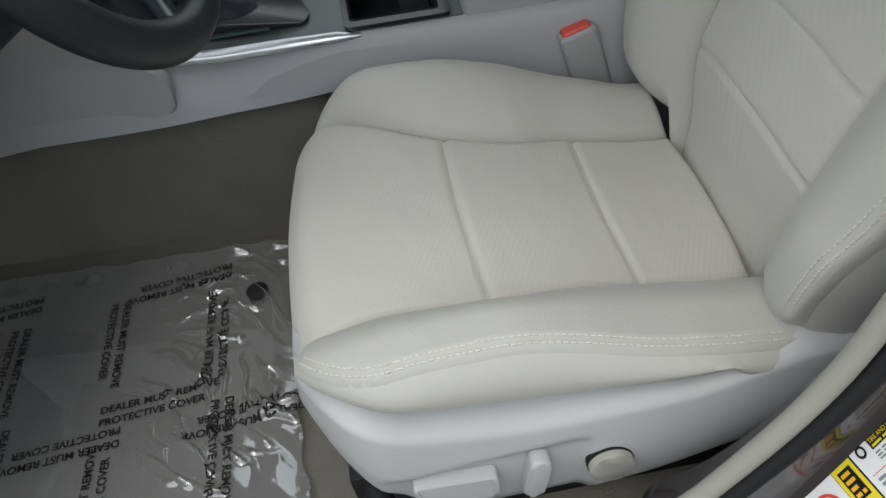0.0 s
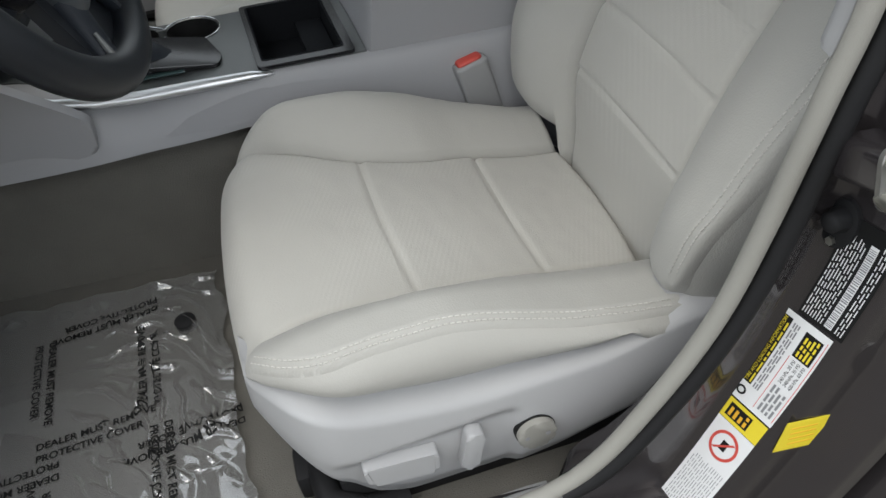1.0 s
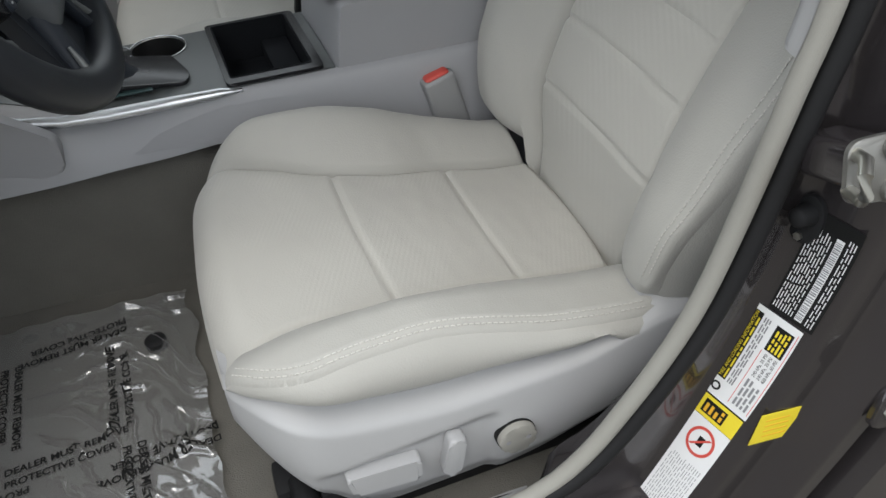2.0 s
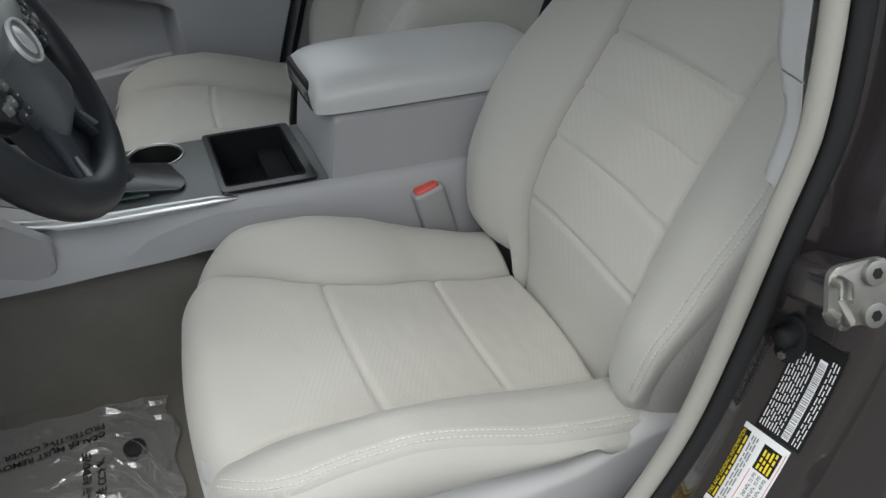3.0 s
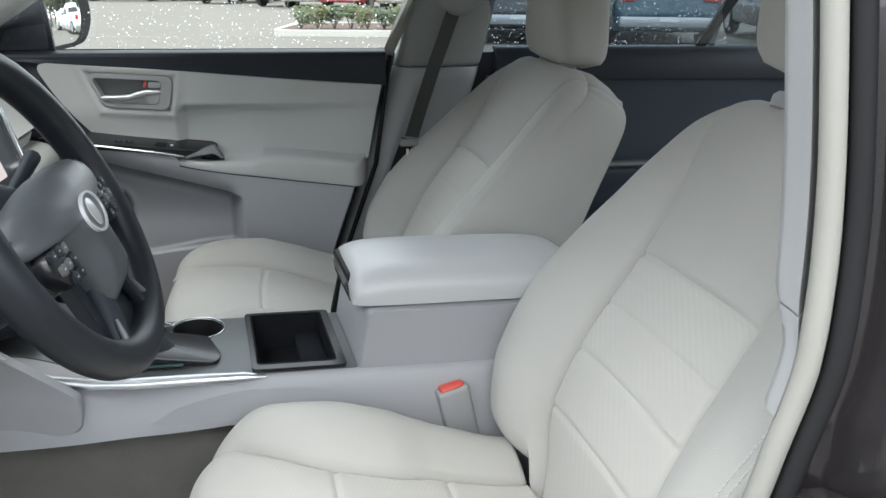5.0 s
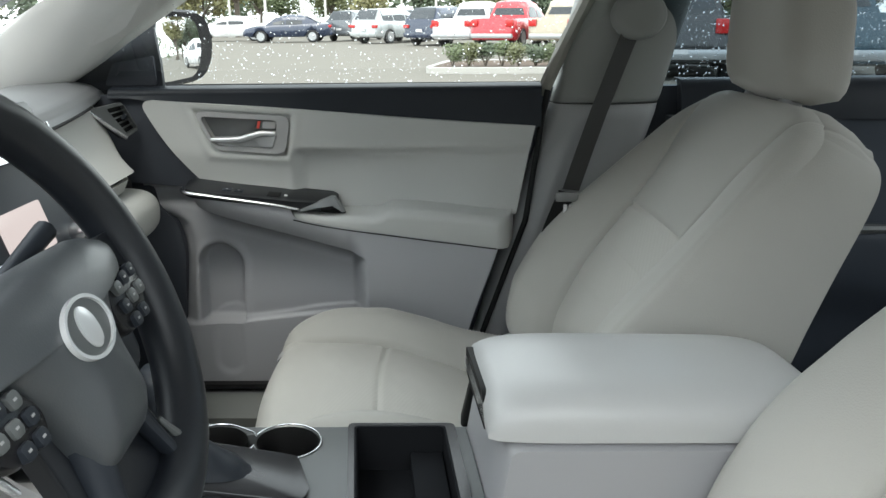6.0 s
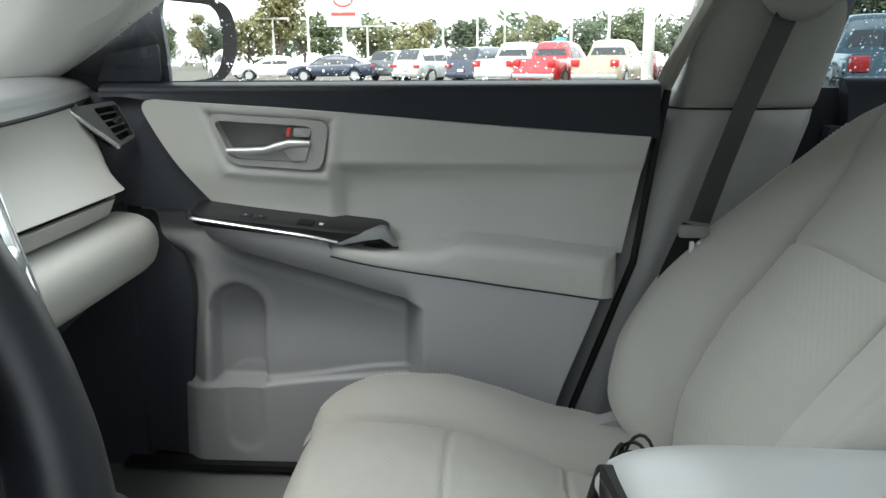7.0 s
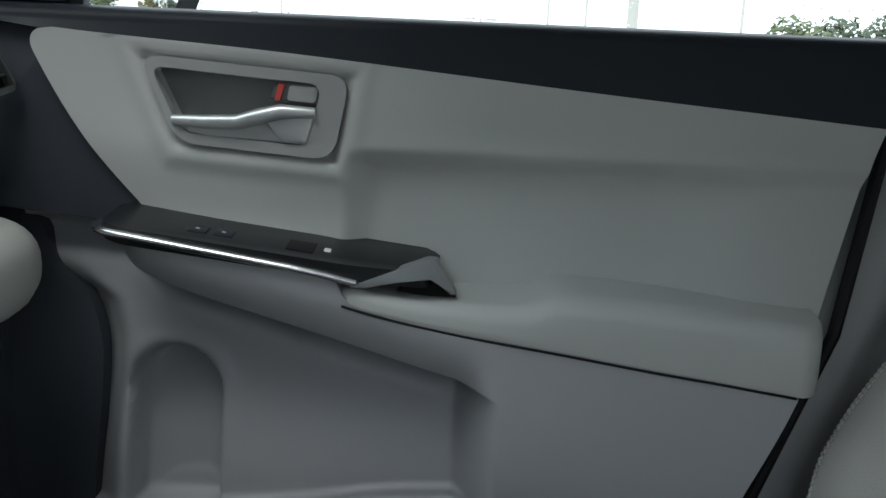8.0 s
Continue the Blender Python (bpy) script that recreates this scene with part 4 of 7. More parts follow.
part("rear_frame", tubes([(0.150, 0.768, 0.99), (0.186, 0.745, 1.08), (0.235, 0.70, 1.19), (0.29, 0.63, 1.34)], 0.014, seg=8), STRIP, door, "grey window frame upright")
part("edge_seal", tubes([(0.158, 0.742, 1.0), (0.146, 0.738, 0.93), (0.118, 0.73, 0.74), (0.032, 0.726, 0.50), (0.004, 0.726, 0.40)], 0.006, seg=8), RUBBER, door, "black rubber edge seal")
sail_m = Matrix(((1, 0, 0, 0), (0, 0.25, -1, 0.765 - 0.25), (0, 1, 0.0, 0), (0, 0, 0, 1)))
sail = part("sail_panel", prisms(rounded([(-0.86, 1.006), (-0.600, 1.008), (-0.606, 1.06), (-0.618, 1.12), (-0.612, 1.165), (-0.68, 1.115)], 0.006), 0.012, sail_m, 0.003), BLACK, door, "black mirror sail panel")
part("sail_cap", prisms(rounded([(-0.715, 1.016), (-0.612, 1.016), (-0.618, 1.072), (-0.700, 1.058)], 0.006), 0.006, sail_m @ Matrix.Translation((0, 0, 0.0118)), 0.002), CHARCOAL, sail, "dark sail cover")

# outer skin that closes the car above and behind
structure("roof", sheet(16, 12, lambda u, v: Vector((-0.42 + 1.80 * u, -0.65 + 1.30 * v, 1.412 + 0.05 * math.sin(math.pi * v) - 0.06 * (2 * u - 1) ** 4)), (0, 0, 0.02)), PAINT, "brown-grey painted roof skin")
structure("boot", sheet(14, 12, lambda u, v: Vector((1.66 + 0.75 * u, (2 * v - 1) * (0.80 - 0.06 * u), 1.03 - 0.05 * u * u - 0.05 * (2 * v - 1) ** 4)), (0, 0, -0.6)), PAINT, "brown-grey painted boot")

# ---- passenger pillar and belt ----
# Grey lowered to carry the shade that the upper pillar stands in.
PILLARUP = surface("shaded_pillar_plastic", (0.26, 0.267, 0.257), 0.55, vary=0.06, grain=900, bump=0.12, dist=0.0004)
px = curve([0.30, 0.485, 0.734, 0.976, 1.128, 1.36], [-0.03, 0.026, 0.100, 0.180, 0.212, 0.275])
py = curve([0.30, 0.75, 0.97, 1.13, 1.36], [0.735, 0.735, 0.735, 0.705, 0.63])


def pillar(z0, z1, name, label, mat):
    def f(u, v):
        z = z0 + (z1 - z0) * u
        edge = min(u, 1 - u) * (z1 - z0)
        x = px(z) - 0.010 + 0.215 * v
        bow = math.sin(math.pi * v) ** 0.28
        y = py(z) + 0.045 - 0.05 * bow + 0.006 * (1 - smooth(0, 0.006, edge))
        shelf = smooth(0.91, 0.955, z) if z < 0.972 else 1
        y += 0.018 * (1 - shelf) * smooth(0.25, 0.4, v) * smooth(0.0, 0.3, 1 - v)
        return Vector((x, y, z))
    return structure(name, sheet(40, 24, f, (0, 0.05, 0)), mat, label, 60)


pillar(0.31, 0.9705, "pillar_trim", "pale grey lower pillar trim", PILLARGREY)
pillar(0.9735, 1.36, "pillar_trim", "upper pillar trim, grey darkened for its shade", PILLARUP)

BUCKLEGREY = surface("grey_tongue_plastic", (0.22, 0.22, 0.22), 0.45, vary=0.06, bump=0.1)
belt = thing("seat_belt", "dark grey passenger seat belt hanging at the pillar", "seat belt")


def ribbon(pts, width, thick, axis):
    bm = bmesh.new()
    rows = []
    for p in pts:
        p, a = Vector(p), Vector(axis).normalized()
        t = Vector((0, 1, 0)) * thick
        rows.append([bm.verts.new(p + a * sgn * width / 2 + t * k) for sgn, k in ((-1, 0), (1, 0), (1, 1), (-1, 1))])
    for a, b in zip(rows, rows[1:]):
        for k in range(4):
            bm.faces.new((a[k], a[(k + 1) % 4], b[(k + 1) % 4], b[k]))
    bm.faces.new(rows[0][::-1])
    bm.faces.new(rows[-1])
    return bm


part("webbing", ribbon([(0.300, 0.672, 1.11), (0.280, 0.680, 1.05), (0.252, 0.684, 0.97), (0.225, 0.680, 0.89), (0.200, 0.672, 0.815)], 0.040, 0.0014, (0.85, 0.45, -0.2)), WEB, belt, "dark grey webbing")
part("webbing", ribbon([(0.196, 0.672, 0.81), (0.17, 0.676, 0.74), (0.135, 0.684, 0.62), (0.10, 0.690, 0.46), (0.09, 0.692, 0.36)], 0.040, 0.0014, (1, 0, -0.25)), INK, belt, "black lower webbing")
tongue = part("belt_tongue", boxes((0.170, 0.662, 0.793), (0.214, 0.674, 0.812), bevel=0.005), BUCKLEGREY, belt, "grey belt tongue")
for x in (0.186, 0.197):
    part("tongue_blade", boxes((x, 0.661, 0.758), (x + 0.006, 0.668, 0.788), bevel=0.001), STICKER, tongue, "pale stop on the tongue")
part("belt_guide", loft([[Vector((0.312 + 0.052 * k * math.cos(q), 0.655 + d, 1.138 + 0.044 * k * math.sin(q))) for q in (math.pi * i / 12 for i in range(24))] for k, d in ((0.95, 0.03), (1.0, 0.015), (0.88, 0.0), (0.55, -0.006), (0.05, -0.008))]), PILLARUP, belt, "grey belt guide cover", 60)

# ---- rear door, glass and bench ----
rdoor = thing("rear_car_door", "closed rear door with dark trim", "car door")
part("upper_trim", sheet(40, 10, lambda u, v: Vector((0.42 + 1.28 * u, 0.772 - 0.03 * math.sin(v * math.pi * 0.5) - 0.004 * v, 1.016 - 0.075 * v * v - 0.012 * u * v)), (0, 0.03, 0)), BLACK, rdoor, "black upper rear door edge", 60)
part("door_panel", sheet(50, 40, lambda u, v: Vector((0.40 + 1.0 * u, 0.745 + 0.012 * math.sin(v * 9) * 0.3 - 0.035 * smooth(0.60, 0.57, v) + 0.025 * smooth(0.4, 0.2, v), 0.40 + 0.545 * v)), (0, 0.03, 0)), DARKTRIM, rdoor, "rear door panel, grey darkened for the dim cabin", 60)
part("armrest_ledge", tubes([(0.42, 0.715, 0.722), (0.8, 0.712, 0.722), (1.2, 0.72, 0.716)], 0.010, seg=8), GRAPHITE, rdoor, "grey armrest edge")
g = part("window_pane", sheet(12, 10, lambda u, v: Vector((0.34 + 0.66 * u, 0.776 - 0.17 * v - 0.03 * v * v, 1.00 + 0.36 * v))), TINT, rdoor, "tinted rear door glass speckled with rain")
g.visible_shadow = False
part("divider_bar", ribbon([(0.964, 0.772, 1.012), (1.010, 0.735, 1.115), (1.06, 0.68, 1.22), (1.11, 0.60, 1.35)], 0.026, 0.01, (1, 0, -0.2)), RUBBER, rdoor, "black glass divider bar")
g = part("quarter_pane", sheet(8, 8, lambda u, v: Vector((0.985 + 0.75 * u, 0.776 - 0.17 * v - 0.03 * v * v, 1.00 + 0.36 * v))), TINT, rdoor, "tinted quarter glass")
g.visible_shadow = False
bench = thing("rear_bench", "grey cloth rear bench seat in shadow", "car seat")
part("bench_cushion", boxes((0.88, -0.66, 0.36), (1.42, 0.68, 0.60), bevel=0.06, seg=5), CLOTH, bench)
bm = boxes((-0.08, -0.66, 0.0), (0.10, 0.68, 0.58), bevel=0.05, seg=5)
bmesh.ops.transform(bm, matrix=pose(1.36, 0, 0.52, 0, 22, 0), verts=bm.verts)
part("bench_back", bm, CLOTH, bench)
structure("parcel_shelf", boxes((1.50, -0.70, 0.98), (2.05, 0.70, 1.02), bevel=0.01), CHARCOAL, "dark parcel shelf")
# plain far side of the rear cabin
structure("wall_left", boxes((0.52, -0.80, 0.30), (1.62, -0.76, 1.02)), DARKTRIM, "dark rear door on the driver side")

# ---- centre console ----
con = thing("centre_console", "pale grey centre console with padded armrest box", "console")
c0, c1 = -0.088, 0.128


def skirt_half(sgn, y0):
    def f(u, v):
        x = -0.62 + 1.02 * u
        top = 0.604 + 0.055 * smooth(-0.30, -0.50, x)
        low = 0.537 + 0.008 * smooth(-0.2, -0.4, x) - 0.17 * smooth(-0.19, 0.02, x)
        z = top + (low - top) * v
        k = math.tanh(1.25 * (top - z) / 0.075)
        y = y0 + sgn * (0.012 * math.tanh(3 * k) + 0.047 * k * smooth(-0.1, -0.4, x) + 0.010 * k)
        return Vector((x, y, z))
    return sheet(120, 24, f, (0, -sgn * 0.007, 0))


part("side_panel", skirt_half(-1, c0 - 0.004), CONSOLE, con, "pale grey console side", 60)
part("side_panel", skirt_half(1, c1 + 0.004), CONSOLE, con, "pale grey console side", 60)
# box under the armrest
bx = [(0.012, 0.60), (0.030, 0.702), (0.42, 0.702), (0.43, 0.40), (0.012, 0.40)]
bm = bmesh.new()
rows = []
for y, k in ((c0 - 0.004, 0.004), (c0 + 0.004, 0.0), (c1 - 0.004, 0.0), (c1 + 0.004, 0.004)):
    rows.append([Vector((x + (k if x < 0.1 else -k), y, z - (k if z > 0.65 else 0))) for x, z in rounded(bx, 0.012, 4)])
part("armrest_box", loft(rows), CONSOLE, con, "pale grey console box", 35)
lid_rings = []
for i in range(41):
    t = i / 40
    x = 0.010 + 0.390 * t
    e = max(0.0, 1 - abs(2 * t - 1) ** 6) ** 0.5
    top = 0.712 + 0.050 * (0.30 + 0.70 * e) - 0.006 * t
    wy = (c1 - c0) / 2 * (0.90 + 0.10 * e) + 0.001
    rr = []
    for q in (2 * math.pi * k / 56 for k in range(56)):
        sq = math.sin(q)
        yy = (c0 + c1) / 2 + wy * math.copysign(abs(math.cos(q)) ** 0.52, math.cos(q))
        zz = 0.7060 if sq < 0 else 0.7060 + (top - 0.7060) * sq ** 0.62
        rr.append(Vector((x, yy, zz)))
    lid_rings.append(rr)
lid = part("armrest_lid", loft(lid_rings), LEATHER, con, "pale grey padded armrest lid", 50)
# Ink patch on the closed front paints the darkness inside the slot.
part("slot_shade", prisms(rounded([(-0.055, -0.012), (0.105, -0.012), (0.105, 0.026), (-0.03, 0.026)], 0.012), 0.010, Matrix(((0, 0, -1, 0.020), (1, 0, 0, 0), (0, 1, 0, 0.712), (0, 0, 0, 1)))), INK, lid, "black patch for the shaded finger slot")

# top panel: tray, cup holders, shifter gate
cup = ((-0.228, 0.084, 0.042), (-0.320, 0.086, 0.040))


def in_tray(x, y):
    return min(x + 0.140, -0.018 - x, y - (c0 + 0.014), (c1 - 0.012) - y)


def top_panel(u, v):
    x = -0.60 + 0.612 * u
    y = c0 + (c1 - c0) * v
    z = 0.606 + 0.004 * math.sin(math.pi * v) + 0.055 * smooth(-0.30, -0.50, x)
    for cx, cy, cr in cup:
        z -= 0.065 * smooth(-0.001, 0.005, cr - math.hypot(x - cx, y - cy))
    link = min(0.05 - abs(x + 0.272), 0.020 - abs(y - 0.086))
    z -= 0.03 * smooth(-0.001, 0.005, link)
    z -= 0.076 * smooth(-0.002, 0.002, in_tray(x, y))
    return Vector((x, y, z))


part("top_panel", sheet(200, 80, top_panel, (0, 0, -0.02), backed=False), GRAPHITE, con, "dark grey console top with cup holders", 50)
TRAYMAT = surface("black_tray_mat", (0.014, 0.015, 0.017), 0.85, vary=0.2, grain=300, bump=0.2, spec=0.06)
BRUSHED = surface("satin_bright_trim", (0.80, 0.81, 0.83), 0.34, metal=1.0, vary=0.05, bump=0.0)
TRAYRIM = surface("glossy_tray_rim", (0.012, 0.012, 0.014), 0.25, vary=0.1, bump=0.0)
tray_m = Matrix.Translation((0, 0, 0.608))
part("tray_rim", ring(bmesh.new(), rounded([(-0.148, c0 - 0.004), (-0.004, c0 - 0.004), (-0.004, c1 - 0.002), (-0.148, c1 - 0.002)], 0.01), rounded([(-0.139, c0 + 0.014), (-0.018, c0 + 0.014), (-0.018, c1 - 0.012), (-0.139, c1 - 0.012)], 0.008), 0.0055, tray_m, 0.002), TRAYRIM, con, "black tray rim")
part("tray_floor", boxes((-0.138, c0 + 0.015, 0.538), (-0.019, c1 - 0.013, 0.548), bevel=0.001), TRAYMAT, con, "black rubber tray mat")
part("tray_wall", ring(bmesh.new(), rounded([(-0.140, c0 + 0.013), (-0.017, c0 + 0.013), (-0.017, c1 - 0.011), (-0.140, c1 - 0.011)], 0.008), rounded([(-0.137, c0 + 0.016), (-0.020, c0 + 0.016), (-0.020, c1 - 0.014), (-0.137, c1 - 0.014)], 0.006), 0.0775, Matrix.Translation((0, 0, 0.537))), TRAYMAT, con, "black tray wall")
part("tray_step", boxes((-0.066, c0 + 0.018, 0.547), (-0.022, c1 - 0.016, 0.578), bevel=0.004), TRAYMAT, con, "raised black tray step")
for cx, cy, cr in cup:
    part("cup_well", loft([[Vector((cx + r * math.cos(q), cy + r * math.sin(q), z)) for q in (2 * math.pi * i / 28 for i in range(28))] for r, z in ((cr - 0.001, 0.609), (cr - 0.004, 0.600), (cr - 0.008, 0.552), (0.002, 0.550))], cap=False), INK, con, "black cup well")
outline = []
for i in range(49):
    q = -math.pi * 0.92 + i / 48 * math.pi * 1.84
    outline.append((cup[0][0] + 0.0445 * math.cos(q), cup[0][1] + 0.0445 * math.sin(q)))
outline += [(-0.274, 0.106)]
for i in range(33):
    q = math.pi * 0.30 + i / 32 * math.pi * 1.4
    outline.append((cup[1][0] + 0.0425 * math.cos(q), cup[1][1] + 0.0425 * math.sin(q)))
outline += [(-0.274, 0.066)]
part("cup_ring", tubes([(x, y, 0.6105) for x, y in outline], 0.0013, seg=8, closed=True), CHROME, con, "bright ring round the cup holders", 60)
gate = prisms(rounded([(-0.43, -0.070), (-0.200, -0.056), (-0.192, -0.030), (-0.212, 0.045), (-0.43, 0.045)], 0.01), 0.006, Matrix.Translation((0, 0, 0.608)), 0.002)
for v in gate.verts:
    v.co.z += 0.055 * smooth(-0.30, -0.50, v.co.x)
gate = part("shifter_gate", gate, TRAYRIM, con, "gloss black shifter surround")
boot = []
for k in range(9):
    t = k / 8
    cx, cz = -0.315 - 0.030 * t, 0.612 + 0.060 * t
    rx, ry = 0.052 * (1 - t) + 0.018, 0.036 * (1 - t) + 0.014
    wob = 0.05 * math.sin(k * 2.4)
    boot.append([Vector((cx + rx * (1 + wob) * math.cos(q), -0.010 + ry * (1 + wob) * math.sin(q), cz)) for q in (2 * math.pi * i / 20 for i in range(20))])
shift = part("shifter_boot", loft(boot), BLACK, con, "black leather shifter boot", 60)
part("shifter_knob", loft([[Vector((-0.345 - 0.02 * t + r * math.cos(q), -0.010 + r * 1.2 * math.sin(q), 0.67 + 0.09 * t)) for q in (2 * math.pi * i / 20 for i in range(20))] for t, r in ((0, 0.012), (0.3, 0.016), (0.6, 0.024), (0.85, 0.026), (1, 0.014))]), BLACK, shift, "black shifter knob", 60)
part("gear_plate", boxes((-0.36, -0.066, 0.6145), (-0.25, -0.048, 0.6165), bevel=0.0006), surface("teal_gloss", (0.06, 0.10, 0.10), 0.08, vary=0.1, bump=0.0), con, "glossy gear position plate")
part("bright_strip", tubes([(-0.128, c0 - 0.006, 0.602), (-0.16, c0 - 0.010, 0.606), (-0.24, c0 - 0.013, 0.608), (-0.32, c0 - 0.020, 0.612), (-0.38, c0 - 0.028, 0.620), (-0.43, c0 - 0.040, 0.636), (-0.47, c0 - 0.052, 0.662), (-0.50, c0 - 0.060, 0.70)],
     [0.003, 0.009, 0.0105, 0.0105, 0.010, 0.009, 0.008, 0.007], seg=16, flat=0.8), BRUSHED, con, "satin chrome console edge", 60)

# the console stands a little askew to the cabin, as its front edges show
for ob in con.children_recursive:
    for v in ob.data.vertices:
        v.co.x -= 0.12 * (v.co.y + 0.06)

# belt buckles
BUCKLE = surface("grey_buckle_plastic", (0.30, 0.30, 0.30), 0.4, vary=0.06, bump=0.1)


def buckle(m, label, red):
    b = thing("belt_buckle", label, "seat belt buckle", m)
    body = part("buckle_body", boxes((-0.026, -0.016, -0.11), (0.026, 0.016, 0.0), bevel=0.007, seg=3), BUCKLE if red else INK, b)
    if red:
        part("release_button", boxes((-0.020, -0.011, -0.006), (0.020, 0.011, 0.0045), bevel=0.0075, seg=4), RED, body, "red release button")
    else:
        for k in range(5):
            part("cable_loop", tubes([(0.006 * k - 0.014 + (0.018 + 0.002 * k) * math.cos(q) * 0.5, 0.016 * math.cos(q + k), 0.012 + (0.020 + 0.002 * k) * math.sin(q)) for q in (2 * math.pi * i / 20 for i in range(20))], 0.0017, seg=6, closed=True), INK, body, "black cable loop")
    return b


buckle(pose(0.160, -0.112, 0.572, 0, -13, 8), "pale grey buckle with red button beside the console", True)
buckle(pose(0.030, 0.215, 0.662, 6, 12, 0), "black belt buckle between seat and console", False)

# ---- dashboard ----
dash = thing("dashboard", "two-tone grey dashboard with padded top", "dashboard")
upper = [(-1.06, 0.985), (-0.95, 1.006), (-0.80, 1.014), (-0.70, 1.010), (-0.655, 1.000), (-0.640, 0.990), (-0.634, 0.979)]


def along(prof, y0, y1, end, n=40, bow=0.0):
    fx, m = prof, len(prof) - 1

    def f(u, v):
        k = min(int(v * m), m - 1)
        t = v * m - k
        x, z = (prof[k][0] + (prof[k + 1][0] - prof[k][0]) * t, prof[k][1] + (prof[k + 1][1] - prof[k][1]) * t)
        y = y0 + (y1 - y0) * u
        round_end = max(0.0, (y - (y1 - end)) / end) if end else 0.0
        x -= bow * ((y - 0.1) / 0.6) ** 2 + 0.06 * (1 - math.sqrt(max(0, 1 - round_end ** 2)))
        return Vector((x, y, z))
    return sheet(n, m * 4, f, (-0.02, 0, -0.02))


def swell(y):
    return max(0.0, (y - 0.1) / 0.5) ** 2


def bowed(bm, k):
    for v in bm.verts:
        g = swell(v.co.y)
        v.co.x -= k * g * smooth(-1.0, -0.75, v.co.x)
        v.co.z += 0.010 * g * smooth(-1.0, -0.75, v.co.x)
    return bm


part("top_pad", bowed(along(upper, -0.70, 0.770, 0.0), 0.052), DASHTOP, dash, "dark grey padded dashboard top", 50)
part("pad_seam", tubes([(-0.634 - 0.052 * swell(y), y, 0.9765 + 0.010 * swell(y)) for y in (0.08 + 0.55 * i / 16 for i in range(17))], 0.0028, seg=8), INK, dash, "dark seam under the dash pad")


def fascia_at(u, v):
    y = 0.09 + 0.625 * u
    g = swell(y)
    a, b = Vector((-0.636 - 0.052 * g, y, 0.975 + 0.010 * g)), Vector((-0.604 - 0.012 * g, y, 0.871))
    return a.lerp(b, v) + Vector((-0.014 * math.sin(math.pi * v) - 0.022 * smooth(0.86, 1.0, u) ** 2 - 0.075 * (smooth(0.78, 1.0, u) * smooth(0.25, 1.0, v)) ** 2, -0.060 * smooth(0.80, 1.0, u) * smooth(0.55, 1.0, v) ** 2, 0.006 * smooth(0.80, 1.0, u) * smooth(0.7, 1.0, v)))


part("fascia", sheet(40, 20, fascia_at, (-0.02, 0, 0)), FASCIA, dash, "pale grey passenger fascia", 60)
part("fascia_seam", tubes([(-0.612 - 0.012 * swell(y), y, 0.868) for y in (0.09 + 0.46 * i / 12 for i in range(13))], 0.0032, seg=8), INK, dash, "dark gap line")
part("fascia_ledge", sheet(30, 8, lambda u, v: Vector((-0.602 - 0.014 * swell(0.09 + 0.575 * u) - 0.010 * v - 0.070 * smooth(0.78, 1.0, u) ** 2, 0.09 + 0.575 * u, 0.864 - 0.022 * v)), (-0.02, 0, 0)), FASCIA, dash, "pale grey ledge over the glove box", 60)
# Ink sheet fills the gap below the ledge with painted shade.
part("ledge_shade", sheet(4, 4, lambda u, v: Vector((-0.628 - 0.02 * u, 0.09 + 0.57 * u, 0.845 - 0.03 * v)), (-0.02, 0, 0)), INK, dash, "black sheet for the shade over the glove box")
rings = []
for i in range(25):
    y = 0.11 + 0.565 * i / 24
    e = max(0.0, (y - 0.60) / 0.075)
    k = math.sqrt(max(0.02, 1 - e ** 2.2))
    rings.append([Vector((-0.640 + 0.064 * (0.4 + 0.6 * k) * math.copysign(abs(math.cos(q)) ** 0.85, math.cos(q)) - 0.008 * swell(y), y, 0.789 + 0.048 * (0.35 + 0.65 * k) * math.copysign(abs(math.sin(q)) ** 0.8, math.sin(q)))) for q in (2 * math.pi * j / 32 for j in range(32))])
part("glove_box", loft(rings), FASCIA, dash, "pale grey bulging glove box lid", 60)
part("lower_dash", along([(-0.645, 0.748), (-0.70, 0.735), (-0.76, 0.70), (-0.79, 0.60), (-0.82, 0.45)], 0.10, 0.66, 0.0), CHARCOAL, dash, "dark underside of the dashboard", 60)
part("driver_cowl", along([(-1.0, 1.03), (-0.72, 1.04), (-0.62, 1.02), (-0.60, 0.99), (-0.66, 0.95), (-0.64, 0.80), (-0.60, 0.76)], -0.70, -0.10, 0.0), BLACK, dash, "black instrument hood", 40)
part("knee_panel", along([(-0.60, 0.775), (-0.57, 0.74), (-0.58, 0.68), (-0.63, 0.60), (-0.70, 0.54)], -0.70, -0.20, 0.0), BLACK, dash, "black knee panel", 40)
# flank of the centre stack above the tunnel
part("stack_flank", prisms(rounded([(-0.85, 0.515), (-0.382, 0.563), (-0.377, 0.612), (-0.40, 0.632), (-0.52, 0.72), (-0.85, 0.74)], 0.012), 0.02, Matrix(((1, 0, 0, 0), (0, 0, -1, -0.134), (0, 1, 0, 0), (0, 0, 0, 1))), 0.006, 3), CONSOLE, dash, "pale grey flank of the centre stack")
# end vent
tip, crown, outer, foot = Vector((-0.708, 0.615, 0.982)), Vector((-0.676, 0.700, 0.988)), Vector((-0.655, 0.722, 0.932)), Vector((-0.671, 0.688, 0.920))
va = (crown - tip).normalized()
vn = va.cross(foot - tip).normalized()
vn = vn if vn.x > 0 else -vn
vb = vn.cross(va)
vm = Matrix.Translation(tip + vn * 0.004) @ Matrix((va, vb, vn)).transposed().to_4x4()
